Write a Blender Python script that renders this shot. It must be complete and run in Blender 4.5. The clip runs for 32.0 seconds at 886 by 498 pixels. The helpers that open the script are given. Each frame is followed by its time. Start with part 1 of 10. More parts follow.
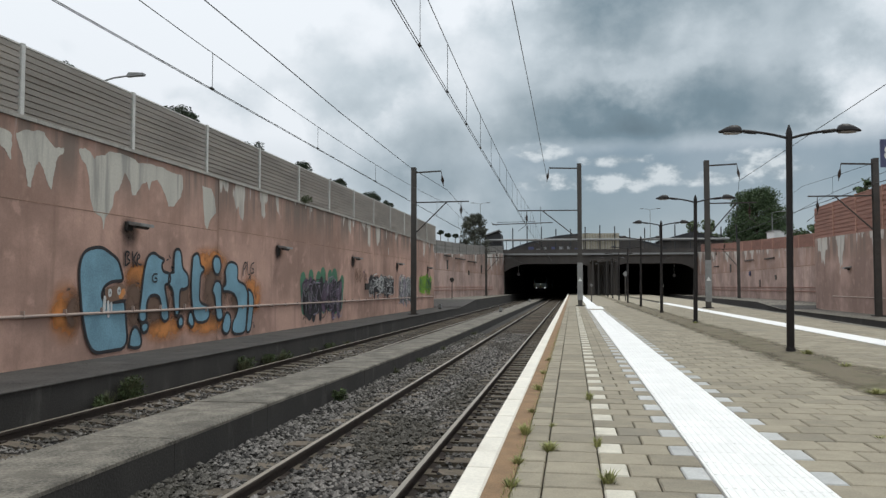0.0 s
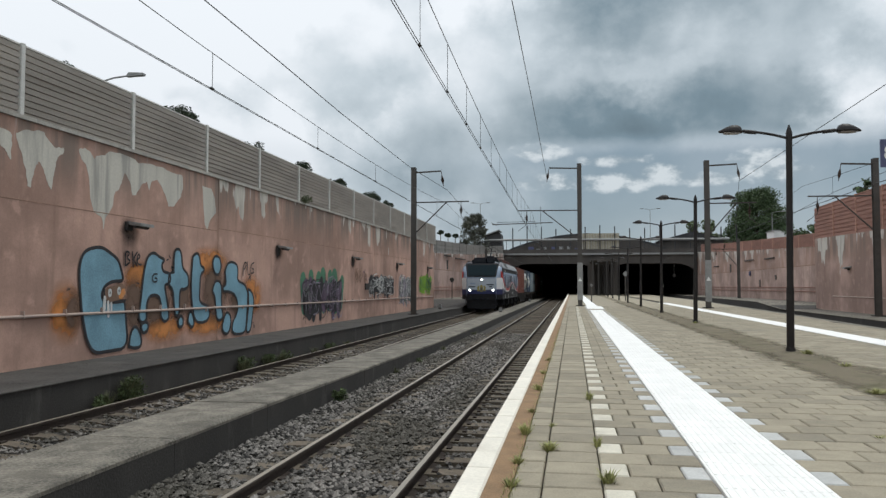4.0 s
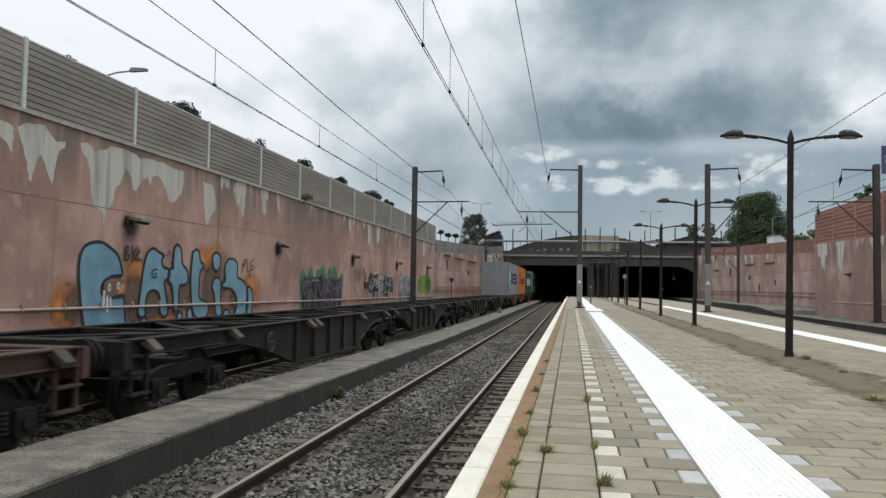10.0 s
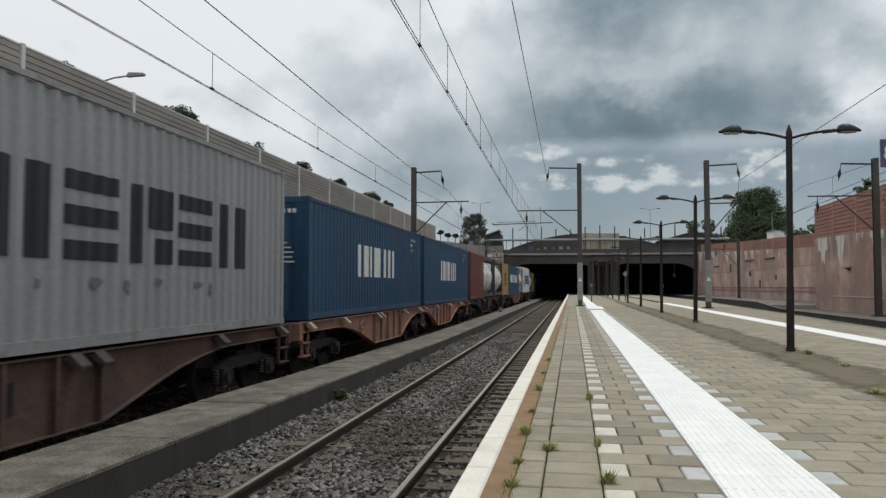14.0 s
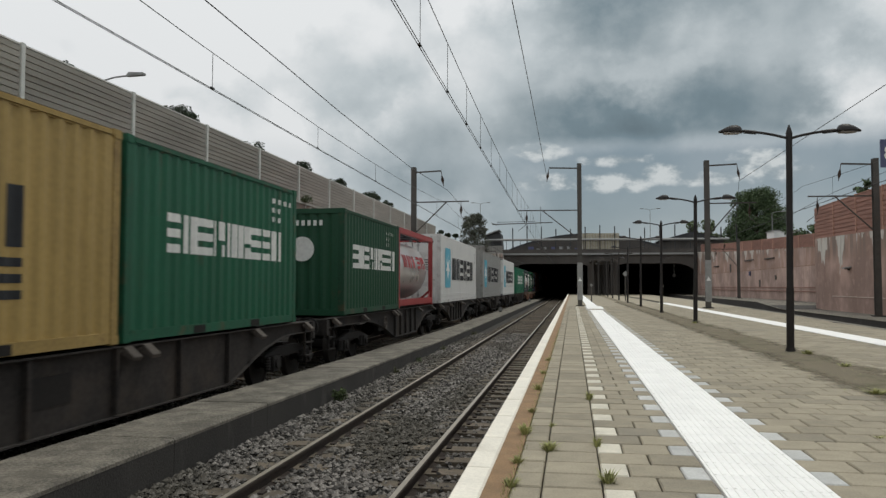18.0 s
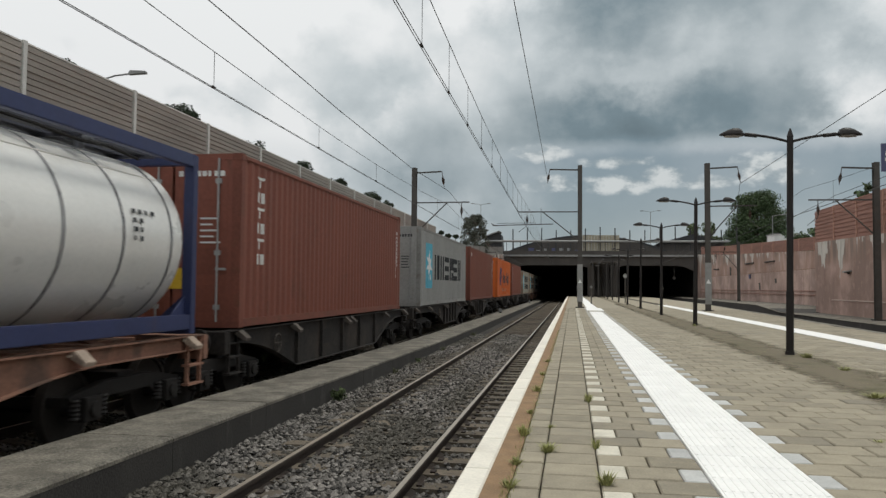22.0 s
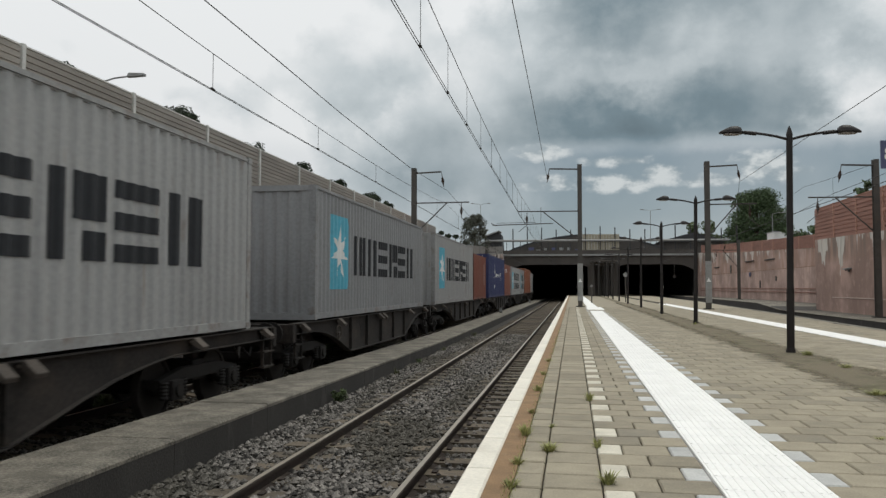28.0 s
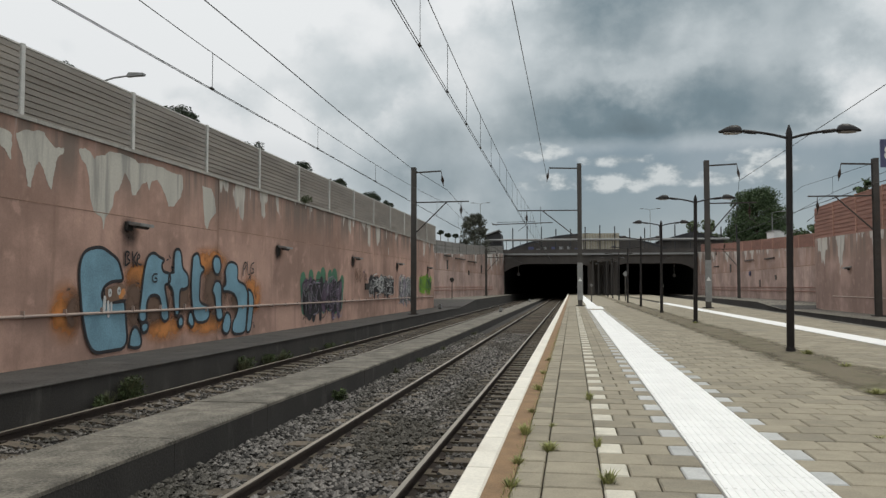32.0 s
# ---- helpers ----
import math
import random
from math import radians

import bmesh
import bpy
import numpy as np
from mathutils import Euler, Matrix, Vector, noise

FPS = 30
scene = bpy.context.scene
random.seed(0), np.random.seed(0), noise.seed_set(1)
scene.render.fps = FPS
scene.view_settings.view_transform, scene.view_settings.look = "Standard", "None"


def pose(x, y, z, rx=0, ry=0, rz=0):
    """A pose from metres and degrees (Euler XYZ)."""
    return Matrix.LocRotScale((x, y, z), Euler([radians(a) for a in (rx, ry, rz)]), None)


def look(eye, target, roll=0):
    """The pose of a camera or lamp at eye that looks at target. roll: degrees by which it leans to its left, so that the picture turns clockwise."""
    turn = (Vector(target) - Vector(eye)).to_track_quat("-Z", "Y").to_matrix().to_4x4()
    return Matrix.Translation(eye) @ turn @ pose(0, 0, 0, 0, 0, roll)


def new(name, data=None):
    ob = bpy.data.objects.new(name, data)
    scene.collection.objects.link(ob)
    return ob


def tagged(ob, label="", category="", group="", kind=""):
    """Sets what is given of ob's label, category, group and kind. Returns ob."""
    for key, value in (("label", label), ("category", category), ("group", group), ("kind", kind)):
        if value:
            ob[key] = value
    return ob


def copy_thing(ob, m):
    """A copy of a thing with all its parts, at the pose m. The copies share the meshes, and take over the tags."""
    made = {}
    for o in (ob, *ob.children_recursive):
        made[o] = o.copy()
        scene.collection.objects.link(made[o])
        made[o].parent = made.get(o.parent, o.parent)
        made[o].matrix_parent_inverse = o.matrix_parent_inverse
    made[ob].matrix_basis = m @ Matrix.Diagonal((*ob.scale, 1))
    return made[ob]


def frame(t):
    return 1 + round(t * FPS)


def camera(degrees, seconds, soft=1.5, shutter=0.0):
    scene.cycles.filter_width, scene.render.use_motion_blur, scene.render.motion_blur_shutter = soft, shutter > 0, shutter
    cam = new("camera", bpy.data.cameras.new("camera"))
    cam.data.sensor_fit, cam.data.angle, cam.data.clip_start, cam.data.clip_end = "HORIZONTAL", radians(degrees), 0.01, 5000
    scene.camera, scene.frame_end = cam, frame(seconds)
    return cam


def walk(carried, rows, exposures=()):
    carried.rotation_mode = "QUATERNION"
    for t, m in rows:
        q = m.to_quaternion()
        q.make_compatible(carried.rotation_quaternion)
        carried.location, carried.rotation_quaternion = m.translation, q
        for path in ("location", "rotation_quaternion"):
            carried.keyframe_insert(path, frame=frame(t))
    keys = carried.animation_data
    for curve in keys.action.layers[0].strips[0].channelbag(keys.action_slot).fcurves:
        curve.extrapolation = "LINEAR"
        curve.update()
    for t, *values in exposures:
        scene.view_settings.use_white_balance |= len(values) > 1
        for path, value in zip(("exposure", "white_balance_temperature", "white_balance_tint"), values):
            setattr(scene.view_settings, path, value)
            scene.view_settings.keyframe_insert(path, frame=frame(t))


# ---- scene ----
# ---- camera ----
cam = camera(58.8, 32.0, soft=1.4, shutter=0.08)
EYE = (0.0, 0.0, 1.906)
# seconds, turn to the left, tilt up, lean
TURNS = [
    (0, 9.333, 2.727, 0.029), (2, 9.333, 2.727, 0.029), (3.5, 9.333, 2.727, 0.029), (5.5, 9.333, 2.727, 0.029), (7.5, 9.333, 2.727, 0.029),
    (8.0, 9.311, 2.724, 0.167), (8.5, 9.35, 2.735, 0.418), (9.0, 9.327, 2.728, 0.648), (9.5, 9.323, 2.733, 0.782), (10.0, 9.33, 2.713, 0.894),
    (10.5, 9.326, 2.727, 0.953), (11.0, 9.308, 2.706, 1.002), (11.5, 9.32, 2.704, 1.029), (12.0, 9.32, 2.704, 1.029), (12.5, 9.326, 2.727, 0.953),
    (13.0, 9.31, 2.702, 0.976), (13.5, 9.341, 2.725, 0.735), (14.0, 9.333, 2.727, 0.029), (14.5, 9.333, 2.727, 0.029), (16.5, 9.316, 2.729, 0.019),
    (17.0, 9.333, 2.727, 0.029), (17.5, 9.333, 2.719, 0.041), (18.0, 9.33, 2.716, 0.067), (18.5, 9.333, 2.727, 0.029), (19.0, 9.325, 2.717, 0.054),
    (19.5, 9.284, 2.732, -0.006), (20.0, 9.322, 2.728, 0.022), (20.5, 9.311, 2.724, 0.167), (21.0, 9.323, 2.748, 0.53), (21.5, 9.312, 2.763, 0.524),
    (22.0, 9.343, 2.764, 0.513), (22.5, 9.343, 2.764, 0.513), (23.0, 9.34, 2.772, 0.555), (23.5, 9.323, 2.837, 0.464), (24.0, 9.341, 2.813, 0.55),
    (24.5, 9.347, 2.835, 0.473), (25.0, 9.342, 2.788, 0.531), (25.5, 9.347, 2.835, 0.473), (27.5, 9.34, 2.836, 0.474), (28.0, 9.348, 2.778, 0.099),
    (28.5, 9.335, 2.803, 0.006), (29.0, 9.335, 2.803, 0.006), (29.5, 9.335, 2.803, 0.006), (30.0, 9.338, 2.751, 0.051), (30.5, 9.331, 2.737, 0.062),
    (31.0, 9.378, 2.726, 0.031), (31.5, 9.389, 2.724, 0.056), (32.0, 9.333, 2.727, 0.029),
]


def aim(turn, tilt, lean):
    a, b = radians(turn), radians(tilt)
    return look(EYE, (EYE[0] - math.sin(a) * math.cos(b), EYE[1] + math.cos(a) * math.cos(b), EYE[2] + math.sin(b)), lean)


walk(cam, [(t, aim(a, b, c)) for t, a, b, c in TURNS],
     exposures=[(0.0, -0.30, 6080, 8), (12.0, -0.24, 6120, 8), (14.0, -0.44, 6200, 8), (17.0, -0.50, 6330, 8), (20.0, -0.48, 6380, 8), (22.0, -0.42, 6400, 8), (32.0, -0.44, 6350, 8)])

# ---- world and sun ----
SUN_AZ, SUN_EL = radians(35), radians(66)      # ahead and a little to the side, high
sun_way = Vector((math.sin(SUN_AZ) * math.cos(SUN_EL), math.cos(SUN_AZ) * math.cos(SUN_EL), math.sin(SUN_EL)))
sun = new("sun", bpy.data.lights.new("sun", "SUN"))
sun.data.energy, sun.data.angle, sun.data.color = 1.5, radians(14), (1.0, 0.94, 0.84)
sun.matrix_world = look((0, 0, 60), Vector((0, 0, 60)) - sun_way)


class Nodes:
    """A short way to write node trees."""
    def __init__(self, tree):
        self.t = tree
        self.t.nodes.clear()

    def n(self, kind, **kw):
        node = self.t.nodes.new("ShaderNode" + kind)
        for k, v in kw.items():
            if k == "op":
                node.operation = v
            elif k == "blend":
                node.blend_type = v
            elif k == "dtype":
                node.data_type = v
            else:
                i = int(k[1:]) if k[0] == "i" and k[1:].isdigit() else k.replace("_", " ")
                if isinstance(v, bpy.types.NodeSocket):
                    self.t.links.new(v, node.inputs[i])
                else:
                    node.inputs[i].default_value = v
        return node

    def math(self, op, a, b=0.0, c=0.0, clamp=False):
        m = self.n("Math", op=op, i0=a, i1=b, i2=c)
        m.use_clamp = clamp
        return m.outputs[0]

    def vec(self, op, a, b=(0, 0, 0)):
        m = self.n("VectorMath", op=op, i0=a, i1=b)
        return m.outputs["Value"] if op in ("DOT_PRODUCT", "LENGTH") else m.outputs[0]

    def mix(self, fac, a, b, blend="MIX"):
        m = self.t.nodes.new("ShaderNodeMix")
        m.data_type, m.blend_type = "RGBA", blend
        for i, v in ((0, fac), (6, a), (7, b)):
            if isinstance(v, bpy.types.NodeSocket):
                self.t.links.new(v, m.inputs[i])
            else:
                m.inputs[i].default_value = v if i == 0 else (*v[:3], 1.0)
        return m.outputs[2]

    def noise(self, vec, scale, detail=4.0, rough=0.55):
        return self.n("TexNoise", Vector=vec, Scale=scale, Detail=detail, Roughness=rough).outputs[0]

    def step(self, v, lo, hi):
        m = self.n("MapRange", i0=v, i1=lo, i2=hi, i3=0.0, i4=1.0)
        m.interpolation_type = "SMOOTHSTEP"
        return m.outputs[0]

    def ramp(self, v, stops):
        r = self.t.nodes.new("ShaderNodeValToRGB")
        self.t.links.new(v, r.inputs[0])
        el = r.color_ramp.elements
        while len(el) < len(stops):
            el.new(0.5)
        for e, (p, c) in zip(el, stops):
            e.position, e.color = p, (*c, 1.0)
        return r.outputs[0]


def mist_mat(name, col, amount):
    """Thin spray that thins out towards the rim of its patch and in blotches."""
    m = bpy.data.materials.new(name)
    m.use_nodes = True
    g = Nodes(m.node_tree)
    off = g.vec("SUBTRACT", g.n("TexCoord").outputs["Generated"], (0.5, 0.5, 0.5))
    flat = g.vec("MULTIPLY", off, (0.0, 2.0, 2.0))
    pos = g.n("NewGeometry").outputs["Position"]
    rim = g.math("SUBTRACT", 1.0, g.step(g.vec("LENGTH", flat, (0, 0, 0)), 0.15, 1.0))
    blot = g.step(g.noise(pos, 2.2, 5.0, 0.6), 0.30, 0.62)
    cover = g.math("MULTIPLY", g.math("MULTIPLY", rim, g.math("ADD", 0.35, g.math("MULTIPLY", blot, 0.65))), amount, clamp=True)
    speck = g.noise(pos, 40.0, 3.0)
    p = g.n("BsdfPrincipled", Base_Color=g.mix(speck, tuple(c * 0.8 for c in col), tuple(min(1.0, c * 1.2) for c in col)), Roughness=0.85)
    g.t.links.new(cover, p.inputs["Alpha"])
    g.n("OutputMaterial", Surface=p.outputs[0])
    return m


def spilt_mat(name, col, moss, line, reach):
    """Loose dirt lying along a line, thinning out to both sides in patches."""
    m = bpy.data.materials.new(name)
    m.use_nodes = True
    g = Nodes(m.node_tree)
    pos = g.n("NewGeometry").outputs["Position"]
    away = g.math("DIVIDE", g.math("ABSOLUTE", g.math("SUBTRACT", g.n("SeparateXYZ", i0=pos).outputs[0], line)), reach)
    patch = g.math("ADD", g.math("MULTIPLY", g.noise(pos, 1.3, 6.0, 0.6), 1.5), g.math("MULTIPLY", g.noise(pos, 11.0, 5.0, 0.65), 0.9))
    cover = g.math("MULTIPLY", g.step(g.math("SUBTRACT", patch, away), 0.05, 0.85), 0.85)
    speck = g.step(g.noise(pos, 60.0, 3.0), 0.3, 0.7)
    tone = g.mix(speck, tuple(c * 0.6 for c in col), tuple(c * 1.3 for c in col))
    tone = g.mix(g.math("MULTIPLY", g.step(g.noise(g.vec("ADD", pos, (3.1, 0.7, 0.0)), 2.1, 6.0, 0.65), 0.50, 0.64), 0.7), tone, moss)
    p = g.n("BsdfPrincipled", Base_Color=tone, Roughness=0.95)
    g.t.links.new(cover, p.inputs["Alpha"])
    g.t.links.new(g.n("Bump", Strength=0.6, Distance=0.01, Height=speck).outputs[0], p.inputs["Normal"])
    g.n("OutputMaterial", Surface=p.outputs[0])
    return m


def make_world():
    world = bpy.data.worlds.new("overcast_sky")
    scene.world = world
    world.use_nodes = True
    g = Nodes(world.node_tree)
    d = g.n("TexCoord").outputs["Generated"]
    sep = g.n("SeparateXYZ", i0=d)
    x, y, z = sep.outputs[0], sep.outputs[1], sep.outputs[2]
    up = g.math("MAXIMUM", z, 0.0)
    deg = 180.0 / math.pi
    az = g.math("MULTIPLY", g.math("ARCTAN2", x, y), deg)
    el = g.math("MULTIPLY", g.math("ARCSINE", z), deg)
    soft = g.vec("MULTIPLY", d, (1.0, 1.0, 1.2))
    n1 = g.math("SUBTRACT", g.noise(g.vec("ADD", soft, (1.3, 0.2, 0.6)), 4.0, 7.0, 0.44), 0.5)
    n2 = g.math("SUBTRACT", g.noise(g.vec("ADD", soft, (4.1, 2.4, 0.9)), 13.0, 6.0, 0.5), 0.5)
    warp = g.math("SUBTRACT", g.noise(soft, 6.0, 8.0, 0.6), 0.5)
    warp2 = g.math("SUBTRACT", g.noise(g.vec("ADD", soft, (5.0, 0.0, 3.0)), 7.0, 8.0, 0.6), 0.5)
    azw = g.math("ADD", az, g.math("MULTIPLY", warp, 15.0))
    elw = g.math("ADD", el, g.math("MULTIPLY", warp2, 9.0))
    elb = g.math("ADD", el, g.math("MULTIPLY", warp2, 2.0))

    def span(x, a, b, c, e):
        return g.math("MULTIPLY", g.step(x, a, b), g.math("SUBTRACT", 1.0, g.step(x, c, e)))

    def add(base, amount, mask):
        return g.math("ADD", base, g.math("MULTIPLY", mask, amount))

    v = add(0.86, 1.15, n1)
    v = add(v, 0.34, n2)
    # billows with rounded heads
    cells = g.n("TexVoronoi", Vector=g.vec("ADD", soft, g.n("CombineXYZ", i0=g.math("MULTIPLY", warp, 0.30), i1=0.0, i2=g.math("MULTIPLY", warp2, 0.30)).outputs[0]), Scale=7.0)
    cells.feature = "SMOOTH_F1"
    cells.inputs["Smoothness"].default_value = 0.3
    v = add(v, 0.42, g.math("SUBTRACT", 0.5, cells.outputs["Distance"]))
    # white towards the veiled sun, on the left
    v = add(v, 0.27, g.math("SUBTRACT", 1.0, g.step(azw, -36.0, -17.0)))
    # the long cloud ahead: flat dark base, softer and lighter upwards
    body = g.math("MULTIPLY", span(azw, -9.0, 1.0, 14.0, 23.0), g.step(elb, 9.3, 10.9))
    v = add(v, -0.21, body)
    v = add(v, -0.34, g.math("MULTIPLY", body, g.math("SUBTRACT", 1.0, g.step(elw, 11.0, 15.5))))
    # a smaller grey bank on its left shoulder, and one high on the right
    v = add(v, -0.17, g.math("MULTIPLY", span(azw, -21.0, -16.5, -12.5, -8.0), span(elw, 12.0, 14.0, 17.5, 20.0)))
    v = add(v, -0.16, g.math("MULTIPLY", g.step(azw, 9.0, 16.0), g.step(elw, 13.5, 16.5)))
    v = add(v, 0.16, g.math("MULTIPLY", g.step(azw, 12.0, 19.0), span(elw, 8.0, 10.0, 12.0, 14.5)))
    v = add(v, 0.10, g.math("MULTIPLY", g.math("SUBTRACT", 1.0, g.step(azw, -14.0, -5.0)), g.math("SUBTRACT", 1.0, g.step(elw, 8.0, 12.0))))
    v = add(v, -0.08, span(azw, -20.0, -14.0, 2.0, 8.0))
    # paler overhead
    v = add(v, 0.10, g.step(el, 20.0, 34.0))
    cloud = g.ramp(v, [(0.12, (0.16, 0.21, 0.24)), (0.36, (0.235, 0.305, 0.345)), (0.54, (0.41, 0.47, 0.50)), (0.74, (0.68, 0.725, 0.745)), (0.95, (1.0, 1.0, 1.0))])
    sky = g.t.nodes.new("ShaderNodeTexSky")
    sky.sky_type, sky.sun_disc, sky.sun_elevation, sky.sun_rotation = "NISHITA", False, SUN_EL, SUN_AZ
    blue = g.mix(1.0, sky.outputs[0], (0.075, 0.075, 0.075), "MULTIPLY")
    # blue-grey strip under the cloud, with cumulus heads in it
    strip = g.math("MULTIPLY", g.math("SUBTRACT", 1.0, g.step(elb, 9.0, 11.0)), g.math("ADD", 0.12, g.math("MULTIPLY", g.step(azw, -9.0, 0.0), 0.72)))
    col = g.mix(strip, cloud, g.mix(0.25, g.mix(g.step(el, 2.5, 9.0), (0.37, 0.44, 0.475), (0.25, 0.325, 0.365)), blue))
    head_n = g.noise(g.vec("MULTIPLY", d, (1.0, 1.0, 1.7)), 30.0, 6.0, 0.55)
    heads = None
    for a0, e0, wa, we in ((3.2, 7.35, 3.6, 0.75), (6.4, 7.9, 2.2, 0.95), (12.9, 8.2, 2.7, 1.25), (14.6, 7.6, 2.0, 0.8), (-2.4, 9.7, 2.4, 0.7), (3.2, 8.95, 3.0, 0.5), (-1.6, 7.5, 2.6, 0.7), (9.5, 7.4, 2.4, 0.6)):
        da = g.math("DIVIDE", g.math("SUBTRACT", az, a0), wa)
        de = g.math("DIVIDE", g.math("SUBTRACT", el, e0), we)
        blob = g.math("SUBTRACT", 1.0, g.math("ADD", g.math("MULTIPLY", da, da), g.math("MULTIPLY", de, de)))
        heads = blob if heads is None else g.math("MAXIMUM", heads, blob)
    heads = g.step(g.math("ADD", g.math("MULTIPLY", heads, 0.34), head_n), 0.50, 0.86)
    heads = g.math("MULTIPLY", heads, g.math("SUBTRACT", 1.0, g.step(el, 11.0, 13.0)))
    col = g.mix(g.math("MULTIPLY", heads, 0.82), col, g.mix(g.step(head_n, 0.38, 0.60), (0.40, 0.46, 0.49), (0.86, 0.88, 0.87)))
    under = g.step(z, -0.02, 0.01)
    col = g.mix(under, (0.12, 0.12, 0.11), col)
    bg = g.n("Background", Color=col, Strength=g.math("ADD", 1.0, g.math("MULTIPLY", up, 0.35)))
    g.t.links.new(bg.outputs[0], g.n("OutputWorld").inputs[0])


make_world()


# ---- materials ----
def mat(name, col, rough=0.75, metal=0.0, var=0.25, scale=3.0, fine=45.0, bump=0.25, dirt=None, dirt_scale=1.2, dirt_lo=0.55, dirt_hi=0.7,
        dirt_amt=0.6, stretch=(1, 1, 1), rand=0.0, spec=0.4, island=False, emit=0.0, world_space=False):
    m = bpy.data.materials.new(name)
    m.use_nodes = True
    g = Nodes(m.node_tree)
    if world_space:
        co = g.n("NewGeometry").outputs["Position"]
    else:
        co = g.n("TexCoord").outputs["Object"]
    info = g.n("ObjectInfo").outputs["Random"]
    if not world_space:
        co = g.vec("ADD", co, g.n("CombineXYZ", i0=g.math("MULTIPLY", info, 37.0), i1=g.math("MULTIPLY", info, 91.0), i2=0.0).outputs[0])
    st = g.vec("MULTIPLY", co, stretch)
    a, b = g.noise(st, scale, 5.0), g.noise(co, fine, 3.0)
    a2, b2 = g.step(a, 0.28, 0.72), g.step(b, 0.3, 0.7)
    shade = g.math("ADD", g.math("MULTIPLY", g.math("SUBTRACT", a2, 0.5), 1.1 * var), g.math("MULTIPLY", g.math("SUBTRACT", b2, 0.5), 1.0 * var))
    if rand or island:
        src = g.n("NewGeometry").outputs["Random Per Island"] if island else info
        shade = g.math("ADD", shade, g.math("MULTIPLY", g.math("SUBTRACT", src, 0.5), 2.0 * (rand or 0.15)))
    k = g.math("ADD", shade, 1.0)
    base = g.mix(1.0, col, g.n("CombineXYZ", i0=k, i1=k, i2=k).outputs[0], "MULTIPLY")
    if dirt:
        dn = g.noise(g.vec("ADD", st, (7.3, 1.9, 4.4)), dirt_scale, 7.0, 0.62)
        base = g.mix(g.math("MULTIPLY", g.step(dn, dirt_lo, dirt_hi), dirt_amt), base, dirt)
    p = g.n("BsdfPrincipled", Base_Color=base, Roughness=rough, Metallic=metal)
    p.inputs["Specular IOR Level"].default_value = spec
    rr = g.math("ADD", rough, g.math("MULTIPLY", g.math("SUBTRACT", a, 0.5), 0.25), clamp=True)
    g.t.links.new(rr, p.inputs["Roughness"])
    if bump:
        bn = g.n("Bump", Strength=bump, Distance=0.01, Height=g.math("ADD", b, g.math("MULTIPLY", a, 0.6)))
        g.t.links.new(bn.outputs[0], p.inputs["Normal"])
    if emit:
        p.inputs["Emission Color"].default_value = (*col, 1)
        p.inputs["Emission Strength"].default_value = emit
    g.t.links.new(p.outputs[0], g.n("OutputMaterial").inputs[0])
    return m


